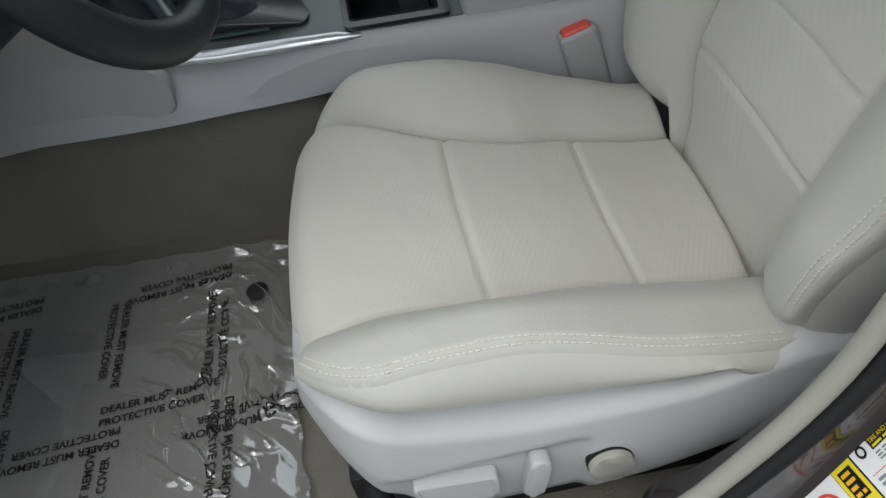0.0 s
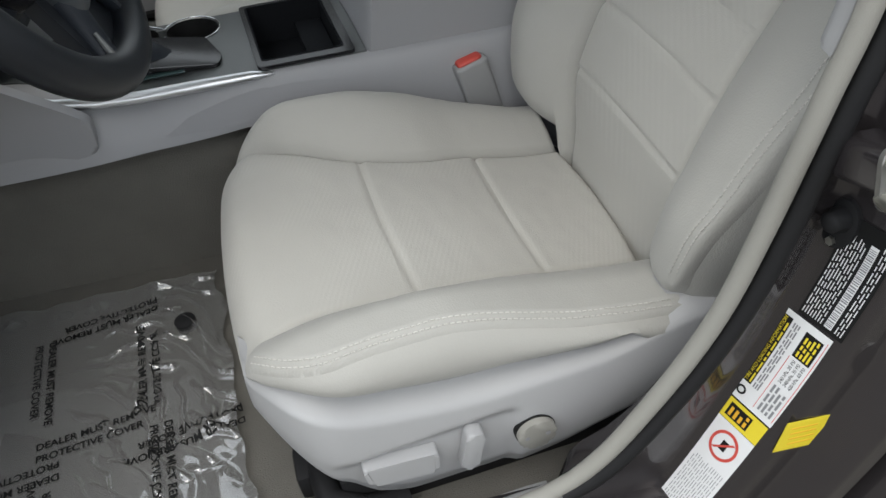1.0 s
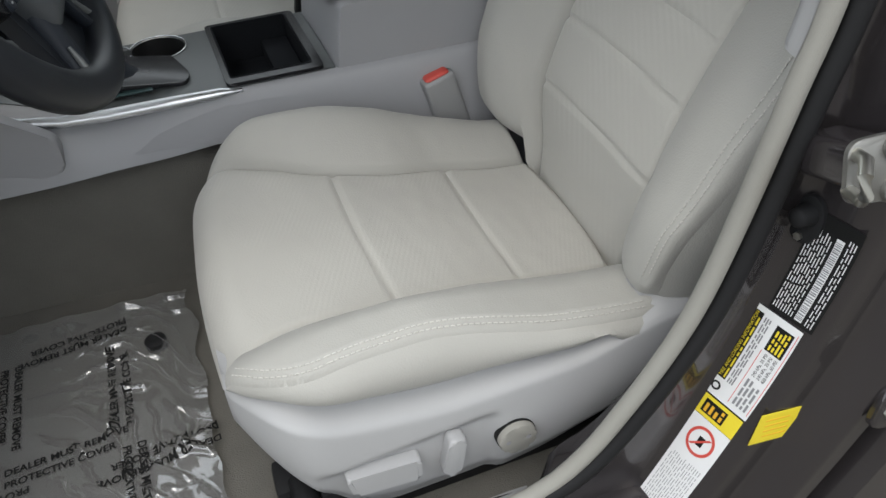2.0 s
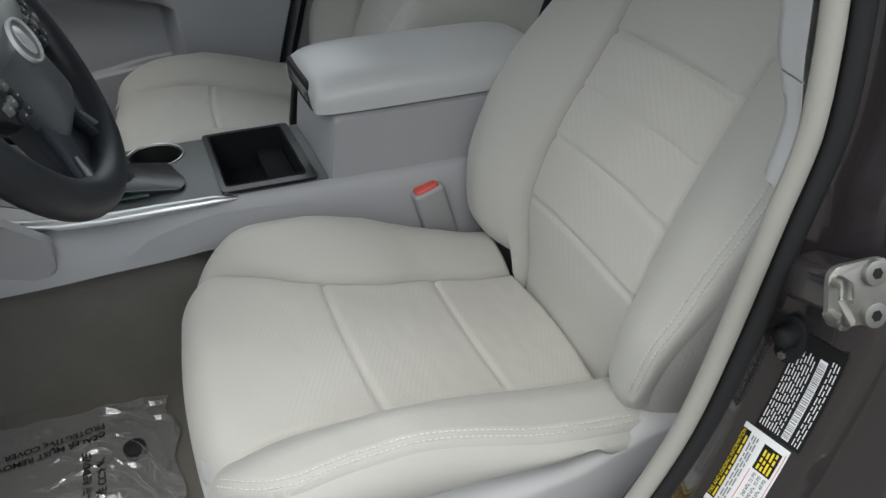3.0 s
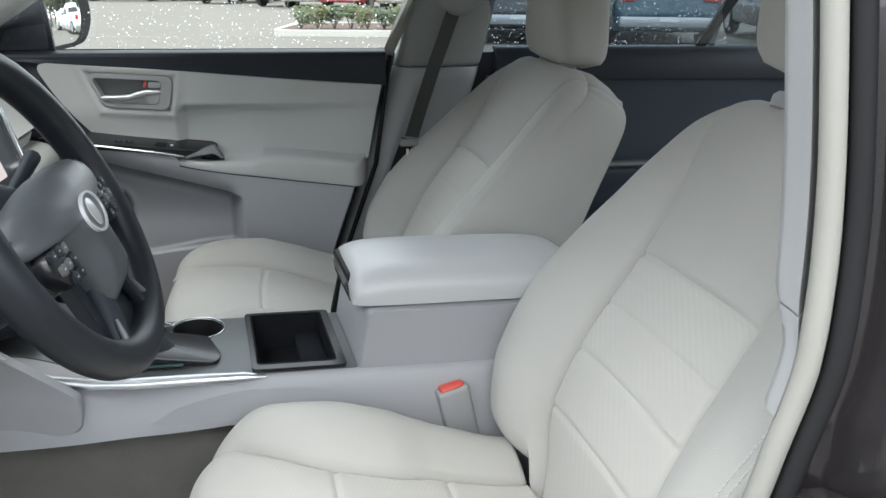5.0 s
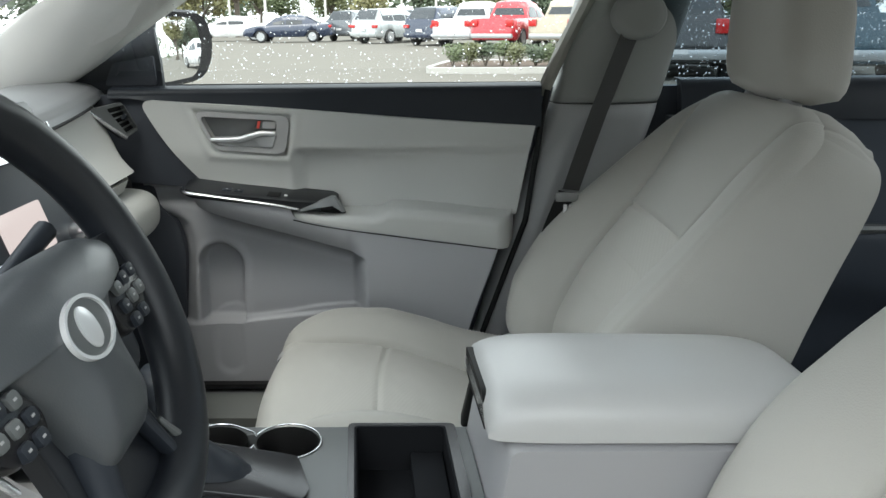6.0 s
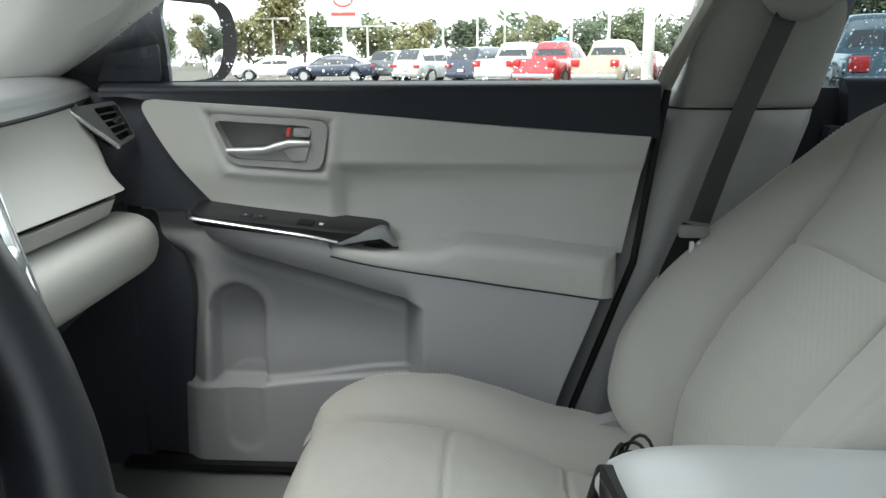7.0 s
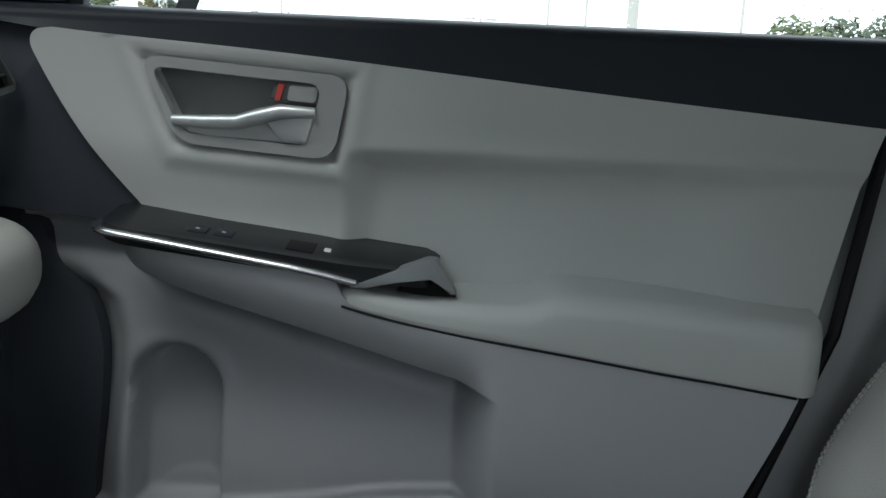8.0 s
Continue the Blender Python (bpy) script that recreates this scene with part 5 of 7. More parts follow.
vent_out = [((p - tip).dot(va), (p - tip).dot(vb)) for p in (tip, crown, outer, foot)]
mid = [sum(c) / 4 for c in zip(*vent_out)]
vent_in = [(mid[0] + 0.008 + (x - mid[0]) * k, mid[1] + (y - mid[1]) * 0.80) for (x, y), k in zip(vent_out, (0.42, 0.84, 0.84, 0.80))]
vent = part("air_vent", ring(bmesh.new(), rounded(vent_out, 0.006), rounded(vent_in, 0.005), 0.010, vm, 0.002), GRAPHITE, dash, "dark framed end vent with bright edge")
part("vent_back", prisms(rounded(vent_out, 0.006), 0.003, vm @ Matrix.Translation((0, 0, -0.004))), INK, vent)
part("vent_edge", tubes([vm @ Vector((x, y, 0.010)) for x, y in (vent_out[0], vent_out[3])], [0.003, 0.0045], seg=8), CHROME, vent, "bright vent edge")
ins = [Vector((*p, 0.004)) for p in vent_in]
for k in range(1, 5):
    a, b = ins[0].lerp(ins[3], k / 5), ins[1].lerp(ins[2], k / 5)
    part("vent_slat", tubes([vm @ a, vm @ b], 0.0024, seg=6, flat=0.6), GRAPHITE, vent)
part("vent_tab", tubes([vm @ (ins[0].lerp(ins[2], 0.55) + Vector((0, 0, 0.002))), vm @ (ins[1].lerp(ins[3], 0.35) + Vector((0, 0, 0.007)))], 0.005, seg=8), BLACK, vent, "black vent tab")
# centre stack with screen
st = Matrix.Translation((-0.516, 0.02, 0.93)) @ Matrix.Rotation(radians(-16.5), 4, "Y")
sm = st @ Matrix(((0, 0, 1, 0), (1, 0, 0, 0), (0, 1, 0, 0), (0, 0, 0, 1)))
stack = part("radio_unit", prisms(rounded([(-0.128, -0.24), (0.128, -0.24), (0.134, 0.09), (-0.134, 0.09)], 0.02), 0.10, sm @ Matrix.Translation((0, 0, -0.10)), 0.006), BLACK, dash, "black centre stack")
part("stack_frame", ring(bmesh.new(), rounded([(-0.122, -0.085), (0.122, -0.085), (0.130, 0.075), (-0.130, 0.075)], 0.012), rounded([(-0.112, -0.072), (0.112, -0.072), (0.12, 0.062), (-0.12, 0.062)], 0.010), 0.008, sm, 0.002), CHROME, stack, "satin silver surround")
for sgn in (-1, 1):
    part("stack_edge", tubes([sm @ Vector((sgn * w, z, 0.002)) for w, z in ((0.136, 0.095), (0.135, 0.02), (0.132, -0.06), (0.129, -0.14), (0.127, -0.16))], [0.004, 0.0065, 0.0065, 0.006, 0.003], seg=10), CHROME, stack, "curved silver edge of the stack", 60)
    part("climate_knob", tubes([sm @ Vector((sgn * 0.106 + 0.014 * math.cos(q), -0.142 + 0.014 * math.sin(q), 0.014)) for q in (2 * math.pi * i / 24 for i in range(24))], 0.0025, seg=8, closed=True), CHROME, stack, "silver knob ring")
    part("knob_core", prisms([(sgn * 0.106 + 0.013 * math.cos(q), -0.142 + 0.013 * math.sin(q)) for q in (2 * math.pi * i / 24 for i in range(24))], 0.018, sm, 0.003), BLACK, stack, "black climate knob")
SCREEN = bpy.data.materials.new("lit_screen")
SCREEN.use_nodes = True
sb = SCREEN.node_tree.nodes["Principled BSDF"]
sb.inputs["Base Color"].default_value = (0.05, 0.05, 0.05, 1)
sb.inputs["Roughness"].default_value = 0.1
sb.inputs["Emission Color"].default_value = (0.95, 0.80, 0.78, 1)
sb.inputs["Emission Strength"].default_value = 0.30
part("screen", prisms(rounded([(-0.046, -0.044), (0.046, -0.044), (0.046, 0.012), (-0.046, 0.012)], 0.004), 0.003, sm @ Matrix.Translation((0.0, 0.0, 0.001))), SCREEN, stack, "lit pale display screen")
for y in (-0.098, 0.098):
    part("stack_knob", prisms([(y + 0.014 * math.cos(q), -0.045 + 0.014 * math.sin(q)) for q in (math.pi * i / 12 for i in range(24))], 0.022, sm, 0.003), CHROME, stack, "silver dial")
for k in range(2):
    part("stack_vent", prisms(rounded([(-0.125 + 0.13 * k, 0.10), (-0.005 + 0.13 * k, 0.10), (-0.005 + 0.13 * k, 0.14), (-0.125 + 0.13 * k, 0.14)], 0.01), 0.02, sm @ Matrix.Translation((0, -0.015, -0.02)), 0.003), GRAPHITE, stack, "centre air vent")

# ---- steering wheel ----
TI = radians(25)
wm = Matrix.Translation((-0.317, -0.340, 0.944)) @ Matrix(((0, -math.sin(TI), math.cos(TI), 0), (1, 0, 0, 0), (0, math.cos(TI), math.sin(TI), 0), (0, 0, 0, 1))) @ Matrix.Rotation(radians(4), 4, "Z")
wheel = thing("steering_wheel", "black leather steering wheel with silver inlays", "steering wheel")
WR = 0.175
SILVER = surface("bright_silver", (0.72, 0.73, 0.74), 0.25, 0.35, vary=0.05, bump=0.0)
LEATHERB = surface("black_leather", (0.010, 0.012, 0.016), 0.42, vary=0.2, grain=450, bump=0.12, dist=0.0004, spec=0.45)
rim_pts = [wm @ Vector((WR * math.cos(q), WR * math.sin(q), 0)) for q in (2 * math.pi * i / 96 for i in range(96))]
part("rim", tubes(rim_pts, 0.0212, seg=20, closed=True), LEATHERB, wheel, "black leather rim", 80)


SHIELD = rounded([(-0.10, 0.044), (0.0, 0.052), (0.10, 0.044), (0.140, 0.026), (0.138, 0.006), (0.080, 0.002), (0.050, -0.036), (0.040, -0.100), (-0.040, -0.100), (-0.050, -0.036), (-0.080, 0.002), (-0.138, 0.006), (-0.140, 0.026)], 0.016, 6)


def pad_shape(k):
    return [(x * k, -0.016 + (y + 0.004) * k) for x, y in SHIELD]


def pad_rise(x, z):
    """The cover domes up towards its middle and falls back along the arms."""
    return z + (0.009 if z > 0.02 else 0.005) * max(0.0, 1 - (x / 0.13) ** 2)


hub = part("airbag_pad", loft([[wm @ Vector((x, y, pad_rise(x, z))) for x, y in pad_shape(k)] for k, z in ((0.92, -0.030), (1.0, -0.018), (1.0, 0.0), (0.97, 0.008), (0.90, 0.015), (0.75, 0.021), (0.5, 0.025), (0.05, 0.027))]), HUBGREY, wheel, "dark grey airbag cover", 60)
oval = [(0.031 * math.cos(q), 0.023 * math.sin(q)) for q in (2 * math.pi * i / 40 for i in range(40))]
oval_in = [(0.0282 * math.cos(q), 0.0202 * math.sin(q)) for q in (2 * math.pi * i / 40 for i in range(40))]
em = wm @ Matrix.Translation((0, -0.018, 0.0345))
part("emblem", ring(bmesh.new(), oval, oval_in, 0.004, em, 0.001), SILVER, hub, "plain bright oval emblem")
part("emblem_field", prisms(oval_in, 0.0018, em), GRAPHITE, hub, "grey oval field")
part("emblem_core", prisms([(x * 0.40, y * 0.80) for x, y in oval_in], 0.003, em, 0.001), SILVER, hub, "plain silver oval")
for sgn in (-1, 1):
    sp = part("spoke", prisms(rounded([(sgn * 0.060, 0.022), (sgn * 0.172, 0.016), (sgn * 0.172, -0.026), (sgn * 0.130, -0.046), (sgn * 0.060, -0.054)], 0.010), 0.018, wm @ Matrix.Translation((0, 0, -0.014)), 0.004, 3), LEATHERB, wheel, "black spoke with buttons")
    pod = rounded([(sgn * 0.074, -0.012), (sgn * 0.128, -0.007), (sgn * 0.136, -0.028), (sgn * 0.112, -0.054), (sgn * 0.072, -0.056), (sgn * 0.062, -0.038)], 0.012)
    part("button_field", loft([[wm @ Vector((sgn * 0.098 + (x - sgn * 0.098) * k, -0.032 + (y + 0.032) * k, z)) for x, y in pod] for k, z in ((1.0, 0.0), (1.0, 0.013), (0.93, 0.0185), (0.55, 0.021), (0.05, 0.0215))]), TRAYRIM, sp, "gloss black button field", 50)
    for dx, dy in ((0.086, -0.019), (0.102, -0.016), (0.118, -0.015), (0.082, -0.034), (0.099, -0.032), (0.116, -0.031), (0.085, -0.048), (0.102, -0.047)):
        part("spoke_button", prisms(rounded([(sgn * dx - 0.0058, dy - 0.0055), (sgn * dx + 0.0058, dy - 0.0055), (sgn * dx + 0.0058, dy + 0.0055), (sgn * dx - 0.0058, dy + 0.0055)], 0.003), 0.0055, wm @ Matrix.Translation((0, 0, 0.0185)), 0.0015), GRAPHITE if (dx, dy) in ((0.086, -0.019), (0.099, -0.032), (0.116, -0.031)) else BLACK, sp)
        part("button_mark", prisms([(sgn * dx - 0.0016, dy - 0.0008), (sgn * dx + 0.0016, dy - 0.0008), (sgn * dx + 0.0016, dy + 0.0008), (sgn * dx - 0.0016, dy + 0.0008)], 0.0005, wm @ Matrix.Translation((0, 0, 0.0240))), PALE, sp)
    low = part("lower_spoke", tubes([wm @ Vector(p) for p in ((sgn * 0.030, -0.080, 0.005), (sgn * 0.040, -0.115, 0.002), (sgn * 0.052, -0.150, 0.0), (sgn * 0.058, -0.166, 0.0))], [0.016, 0.013, 0.012, 0.014], seg=10, flat=0.6), BLACK, wheel, "black lower spoke")
    part("lower_inlay", tubes([wm @ Vector(p) for p in ((sgn * 0.052, -0.122, 0.008), (sgn * 0.058, -0.138, 0.008), (sgn * 0.066, -0.154, 0.008))], [0.002, 0.0035, 0.004], seg=8), GRAPHITE, low, "satin grey inlay")
    part("rim_clasp", tubes([wm @ Vector(((WR) * math.cos(q), (WR) * math.sin(q), 0)) for q in (math.radians(a if sgn > 0 else 180 - a) for a in range(-76, -59, 2))], 0.0196, seg=16), CHARCOAL, wheel, "satin dark rim section", 80)
part("lower_web", prisms(rounded([(-0.062, -0.04), (0.062, -0.04), (0.070, -0.165), (-0.070, -0.165)], 0.012), 0.016, wm @ Matrix.Translation((0, 0, -0.020)), 0.004), LEATHERB, wheel, "black lower bridge")
part("column_shroud", loft([[wm @ Vector((r * 1.15 * math.cos(q), -0.012 + r * math.sin(q), z)) for q in (2 * math.pi * i / 28 for i in range(28))] for z, r in ((-0.02, 0.045), (-0.05, 0.07), (-0.12, 0.075), (-0.30, 0.09))]), BLACK, wheel, "black column shroud", 60)
for sgn, y in ((-1, 0.02), (1, 0.02)):
    part("column_stalk", tubes([wm @ Vector((sgn * 0.06, y, -0.06)), wm @ Vector((sgn * 0.16, y + 0.02, -0.045))], [0.007, 0.010], seg=10), BLACK, wheel, "black stalk")

# ---- front pillar, screen ----
screen_edge = [curve([0, 0.3, 0.5, 1], c) for c in ((-1.08, -0.89, -0.765, -0.35), (0.765, 0.722, 0.672, 0.53), (1.03, 1.127, 1.183, 1.36))]
door_edge = [curve([0, 0.3, 0.5, 0.7, 1], c) for c in ((-0.90, -0.777, -0.655, -0.525, -0.20), (0.752, 0.742, 0.735, 0.704, 0.60), (0.96, 1.024, 1.102, 1.178, 1.36))]


def front_pillar(u, v):
    a, b = (Vector([c(u) for c in e]) for e in (screen_edge, door_edge))
    return a.lerp(b, v) + Vector((0.012, -0.034, -0.006)) * math.sin(math.pi * v) ** 0.7


# The pale liner colour puts windscreen light into this pillar.
structure("front_pillar", sheet(40, 20, front_pillar, (0, 0.03, 0)), LINER, "windscreen pillar trim, paled for light from the windscreen", 60)
g = structure("windscreen", sheet(10, 12, lambda u, v: Vector((-1.30 + 0.95 * u, (2 * v - 1) * (0.74 - 0.14 * u), 0.97 + 0.42 * u))), GLASS, "clear windscreen")
g.visible_shadow = False
structure("bonnet", sheet(10, 12, lambda u, v: Vector((-2.2 + 1.15 * u, (2 * v - 1) * 0.85, 0.80 + 0.14 * u - 0.04 * (2 * v - 1) ** 4)), (0, 0, -0.3)), PAINT, "brown-grey painted bonnet")

# ---- mirror outside ----
mir = thing("door_mirror", "black door mirror wet with rain", "mirror")
mn = Vector((0.90, -0.43, 0.03)).normalized()
ma = Vector((0, 0, 1)).cross(mn).normalized()
mu = mn.cross(ma)
mm = Matrix.Translation((-0.640, 0.960, 1.070)) @ Matrix((ma, mu, mn)).transposed().to_4x4()
mshape = [(-0.100, -0.070), (0.070, -0.058), (0.105, 0.0), (0.092, 0.074), (-0.090, 0.086)]
big = rounded(mshape, 0.035, 6)
rings = [[mm @ Vector((x * k, y * k, z)) for x, y in big] for k, z in ((0.6, 0.004), (1.06, 0.012), (1.16, -0.01), (1.12, -0.05), (0.85, -0.09), (0.4, -0.105))]
part("housing", loft(rings), RUBBER, mir, "black mirror housing", 60)
glass_line = rounded([(x * (0.70 if x > 0 else 0.97), y * 0.95) for x, y in mshape], 0.030, 6)
part("mirror_glass", loft([[mm @ Vector((x * k, y * k, 0.0125 - ((x * k) ** 2 + (y * k) ** 2) / 2.6)) for x, y in glass_line] for k in [1 - i / 14 for i in range(14)] + [0.01]], cap=False), MIRROR, mir, "convex mirror glass", 80)
part("mirror_foot", tubes([(-0.72, 0.79, 1.02), (-0.70, 0.90, 1.03)], [0.035, 0.03], seg=12), RUBBER, mir, "black mirror foot")

# ---- writing ----
def lettering(text, size, bold=0.0):
    """The mesh of a line of text in the built-in font, starting at its origin."""
    cu = bpy.data.curves.new("text", "FONT")
    cu.body, cu.size, cu.offset = text, size, bold
    ob = bpy.data.objects.new("text", cu)
    scene.collection.objects.link(ob)
    me = bpy.data.meshes.new_from_object(ob.evaluated_get(bpy.context.evaluated_depsgraph_get()))
    bpy.data.objects.remove(ob)
    return me


def put_text(me, m, mat, parent, label=""):
    ob = new("printed_text", me)
    if not me.materials:
        me.materials.append(mat)
    ob.parent = parent
    ob.matrix_basis = m
    if label:
        ob["label"] = label
    return ob


# ---- floor film ----
film = thing("floor_film", "clear plastic floor cover printed with black words", "plastic cover")


def film_z(x, y):
    """Height of the creased sheet: flat towards the pedals, ridged along its free edges."""
    near = smooth(-0.50, -0.32, x)
    z = 0.3065 + 0.0012 * noise.noise((x * 9, y * 12, 1))
    z += near * (0.003 + 0.006 * abs(noise.noise((x * 16, y * 9, 3))))
    # arcs of tight creases that run along the door end
    warp = 0.05 * noise.noise((x * 7, y * 7, 4)) + 0.012 * noise.noise((x * 30, y * 30, 8))
    s = math.hypot(x + 0.62, (y + 0.62) * 0.8) + warp
    where = smooth(-0.05, 0.25, noise.noise((x * 11, y * 11, 9))) * smooth(-0.50, -0.38, x)
    z += 0.0075 * where * max(0, math.cos(s * 210)) ** 6
    t = y + 0.9 * x + warp * 0.8
    z += 0.010 * max(0, math.cos(t * 130)) ** 7 * smooth(0.02, 0.22, noise.noise((x * 9, y * 9, 15))) * smooth(-0.52, -0.40, x)
    z += 0.009 * max(0, math.cos((y + 0.25 * x + warp) * 95)) ** 14 * smooth(0.05, 0.2, noise.noise((x * 12, y * 12, 33))) * smooth(-0.50, -0.36, x)
    # rolled far edge and lifted door edge
    far = smooth(-0.205, -0.165, y)
    z += 0.010 * far * (0.6 + noise.noise((x * 22, 2, 2)))
    edge = smooth(-0.05, 0.0, x + 0.255 + 0.055 * (y + 0.16) / 0.52)
    z += 0.012 * edge * (0.55 + noise.noise((y * 26, 5, 1)) + 0.5 * noise.noise((y * 70, x * 40, 2)))
    return max(0.3045, z)


def film_at(u, v):
    y = -0.68 + 0.52 * v
    x = -0.90 + (0.61 + 0.055 * (1 - v) + 0.012 * noise.noise((v * 9, 3, 3)) * smooth(0.9, 1, u)) * u
    y += 0.005 * noise.noise((x * 9, 8, 3)) * smooth(0.9, 1, v)
    return Vector((x, y, film_z(x, y)))


cover = part("cover", sheet(300, 220, film_at), FILM, film, "creased transparent plastic", 180)
cover.visible_shadow = False
la, lb = lettering("DEALER MUST REMOVE", 0.0155, 0.00035), lettering("PROTECTIVE COVER", 0.0155, 0.00035)


def block(x, y, turn):
    """Two printed lines about the point, turned about the vertical, lying on the creases."""
    m = pose(x, y, 0, 0, 0, turn)
    wide = max(v.co.x for v in la.vertices)
    for src, dy in ((la, 0.004), (lb, -0.016)):
        me = src.copy()
        for v in me.vertices:
            p = m @ Vector((v.co.x - wide / 2, v.co.y + dy, 0))
            v.co = (p.x, p.y, max(film_z(p.x, p.y), 0.307) + 0.0018)
        put_text(me, Matrix.Identity(4), INK, cover)


for x, y, turn in ((-0.452, -0.436, 8), (-0.463, -0.222, 189), (-0.541, -0.322, -84), (-0.389, -0.332, 96), (-0.689, -0.350, -84), (-0.575, -0.495, 189), (-0.355, -0.525, -84), (-0.511, -0.575, 96),
                   (-0.330, -0.477, 189), (-0.760, -0.235, 189), (-0.66, -0.53, -84), (-0.79, -0.40, 96)):
    block(x, y, turn)
clip = thing("mat_clip", "round black floor clip on the carpet", "clip")
part("clip_disc", loft([[Vector((-0.338 + r * math.cos(q), -0.262 + r * math.sin(q), z)) for q in (2 * math.pi * i / 24 for i in range(24))] for r, z in ((0.016, 0.300), (0.016, 0.3165), (0.012, 0.3195), (0.004, 0.3195))]), RUBBER, clip)

# ---- labels and fittings on the jamb ----
def on_face(z0, z1, y0, y1, lift):
    def f(u, v):
        z, y = z0 + (z1 - z0) * u, y0 + (y1 - y0) * v
        p = on_jamb(z, y)
        up = on_jamb(z + 0.01, y) - on_jamb(z - 0.01, y)
        nn = up.cross(Vector((0.014, -0.043, 0))).normalized()
        nn = nn if nn.x < 0 else -nn
        return p + nn * lift
    return f


def decal(name, z0, z1, y0, y1, mat, parent, label="", lift=0.0012):
    """A printed field on the jamb's forward face; z0..z1 up the pillar, y0..y1 outwards."""
    return part(name, sheet(10, 4, on_face(z0, z1, y0, y1, lift)), mat, parent, label)


def bars(z0, z1, y0, y1, rows, mat, parent, seed, lift=0.0018, fill=0.55):
    """Rows of short bars in place of small print that runs up the pillar."""
    rnd = random.Random(seed)
    bm = bmesh.new()
    for r in range(rows):
        y = y0 + (y1 - y0) * (r + 0.5) / rows
        hy = abs(y1 - y0) / rows * fill / 2
        z = z0
        while z < z1 - 0.004:
            n = min(rnd.uniform(0.004, 0.012), z1 - z)
            g = on_face(z, z + n, y - hy, y + hy, lift)
            vs = [bm.verts.new(g(a, b)) for a, b in ((0, 0), (1, 0), (1, 1), (0, 1))]
            bm.faces.new(vs)
            z += n + 0.0022
    return part("small_print", bm, mat, parent)


def run_text(text, size, z, y, mat, parent, lift=0.0018):
    """A line of print that runs up the pillar from the point."""
    me = lettering(text, size)
    for v in me.vertices:
        v.co = on_face(z + v.co.x, 0, y + v.co.y, 0, lift)(0, 0)
    return put_text(me, Matrix.Identity(4), mat, parent)


tyre = thing("tyre_label", "white tyre pressure label with black and yellow heading", "label")
decal("paper", 0.505, 0.617, -0.731, -0.780, STICKER, tyre)
decal("heading", 0.527, 0.611, -0.7335, -0.7425, INK, tyre, "black heading", 0.0015)
run_text("TIRE AND LOADING INFORMATION", 0.0050, 0.5285, -0.7378, YELLOW, tyre)
bars(0.529, 0.609, -0.7388, -0.7420, 1, YELLOW, tyre, 2)
bars(0.527, 0.609, -0.7445, -0.7520, 3, GREYINK, tyre, 3)
decal("warning_field", 0.580, 0.609, -0.7575, -0.7755, INK, tyre, "black field", 0.0015)
bars(0.582, 0.607, -0.7595, -0.7740, 4, YELLOW, tyre, 4)
for k, line in enumerate(("240 kPa, 35 PSI", "240 kPa, 35 PSI", "420 kPa, 60 PSI")):
    run_text(line, 0.0046, 0.549, -0.7640 - 0.0052 * k, INK, tyre)
bars(0.512, 0.545, -0.7590, -0.7760, 4, GREYINK, tyre, 5)
decal("red_line", 0.510, 0.578, -0.7560, -0.7566, RED, tyre, "", 0.0015)
decal("red_line", 0.510, 0.612, -0.7777, -0.7783, RED, tyre, "", 0.0015)
bm = bmesh.new()
f = on_face(0.5165, 0.5165, -0.738, -0.738, 0.0018)
c = f(0, 0)
for r0, r1 in ((0.0030, 0.0052),):
    for i in range(24):
        q0, q1 = 2 * math.pi * i / 24, 2 * math.pi * (i + 1) / 24
        vs = [bm.verts.new(on_face(0.5165 + r * math.sin(q), 0.5165, -0.738 + r * math.cos(q), -0.738, 0.0018)(0, 0)) for r, q in ((r0, q0), (r1, q0), (r1, q1), (r0, q1))]
        bm.faces.new(vs)
part("tyre_symbol", bm, INK, tyre, "black tyre symbol")

bag = thing("airbag_label", "white airbag warning label with amber band", "label")
decal("paper", 0.350, 0.478, -0.734, -0.779, STICKER, bag)
decal("band", 0.4785, 0.503, -0.734, -0.779, YELLOW, bag, "amber warning band")
decal("band_field", 0.483, 0.499, -0.738, -0.764, INK, bag, "black warning field", 0.0016)
bars(0.485, 0.498, -0.7395, -0.7630, 4, AMBER, bag, 6, 0.0020)
bars(0.352, 0.425, -0.737, -0.776, 14, GREYINK, bag, 7, 0.0016, 0.24)
bm = bmesh.new()
for i in range(32):
    q0, q1 = 2 * math.pi * i / 32, 2 * math.pi * (i + 1) / 32
    bm.faces.new([bm.verts.new(on_face(0.453 + r * math.sin(q) * 1.15, 0, -0.7565 + r * math.cos(q), 0, 0.0018)(0, 0)) for r, q in ((0.0125, q0), (0.0155, q0), (0.0155, q1), (0.0125, q1))])
k0, k1 = 0.0125 * 0.7, 0.0016
bm.faces.new([bm.verts.new(on_face(0.453 + a, 0, -0.7565 + b, 0, 0.0019)(0, 0)) for a, b in ((k0, -k0 - k1), (k0, -k0 + k1), (-k0, k0 + k1), (-k0, k0 - k1))])
part("ban_sign", bm, RED, bag, "red ban ring")
decal("sign_mark", 0.447, 0.459, -0.753, -0.760, INK, bag, "plain dark mark", 0.0016)

vin = thing("maker_plate", "black maker label with white bars", "label")
decal("plate", 0.620, 0.728, -0.742, -0.786, INK, vin)
bars(0.624, 0.712, -0.7435, -0.7645, 8, STICKER, vin, 8, 0.0018, 0.34)
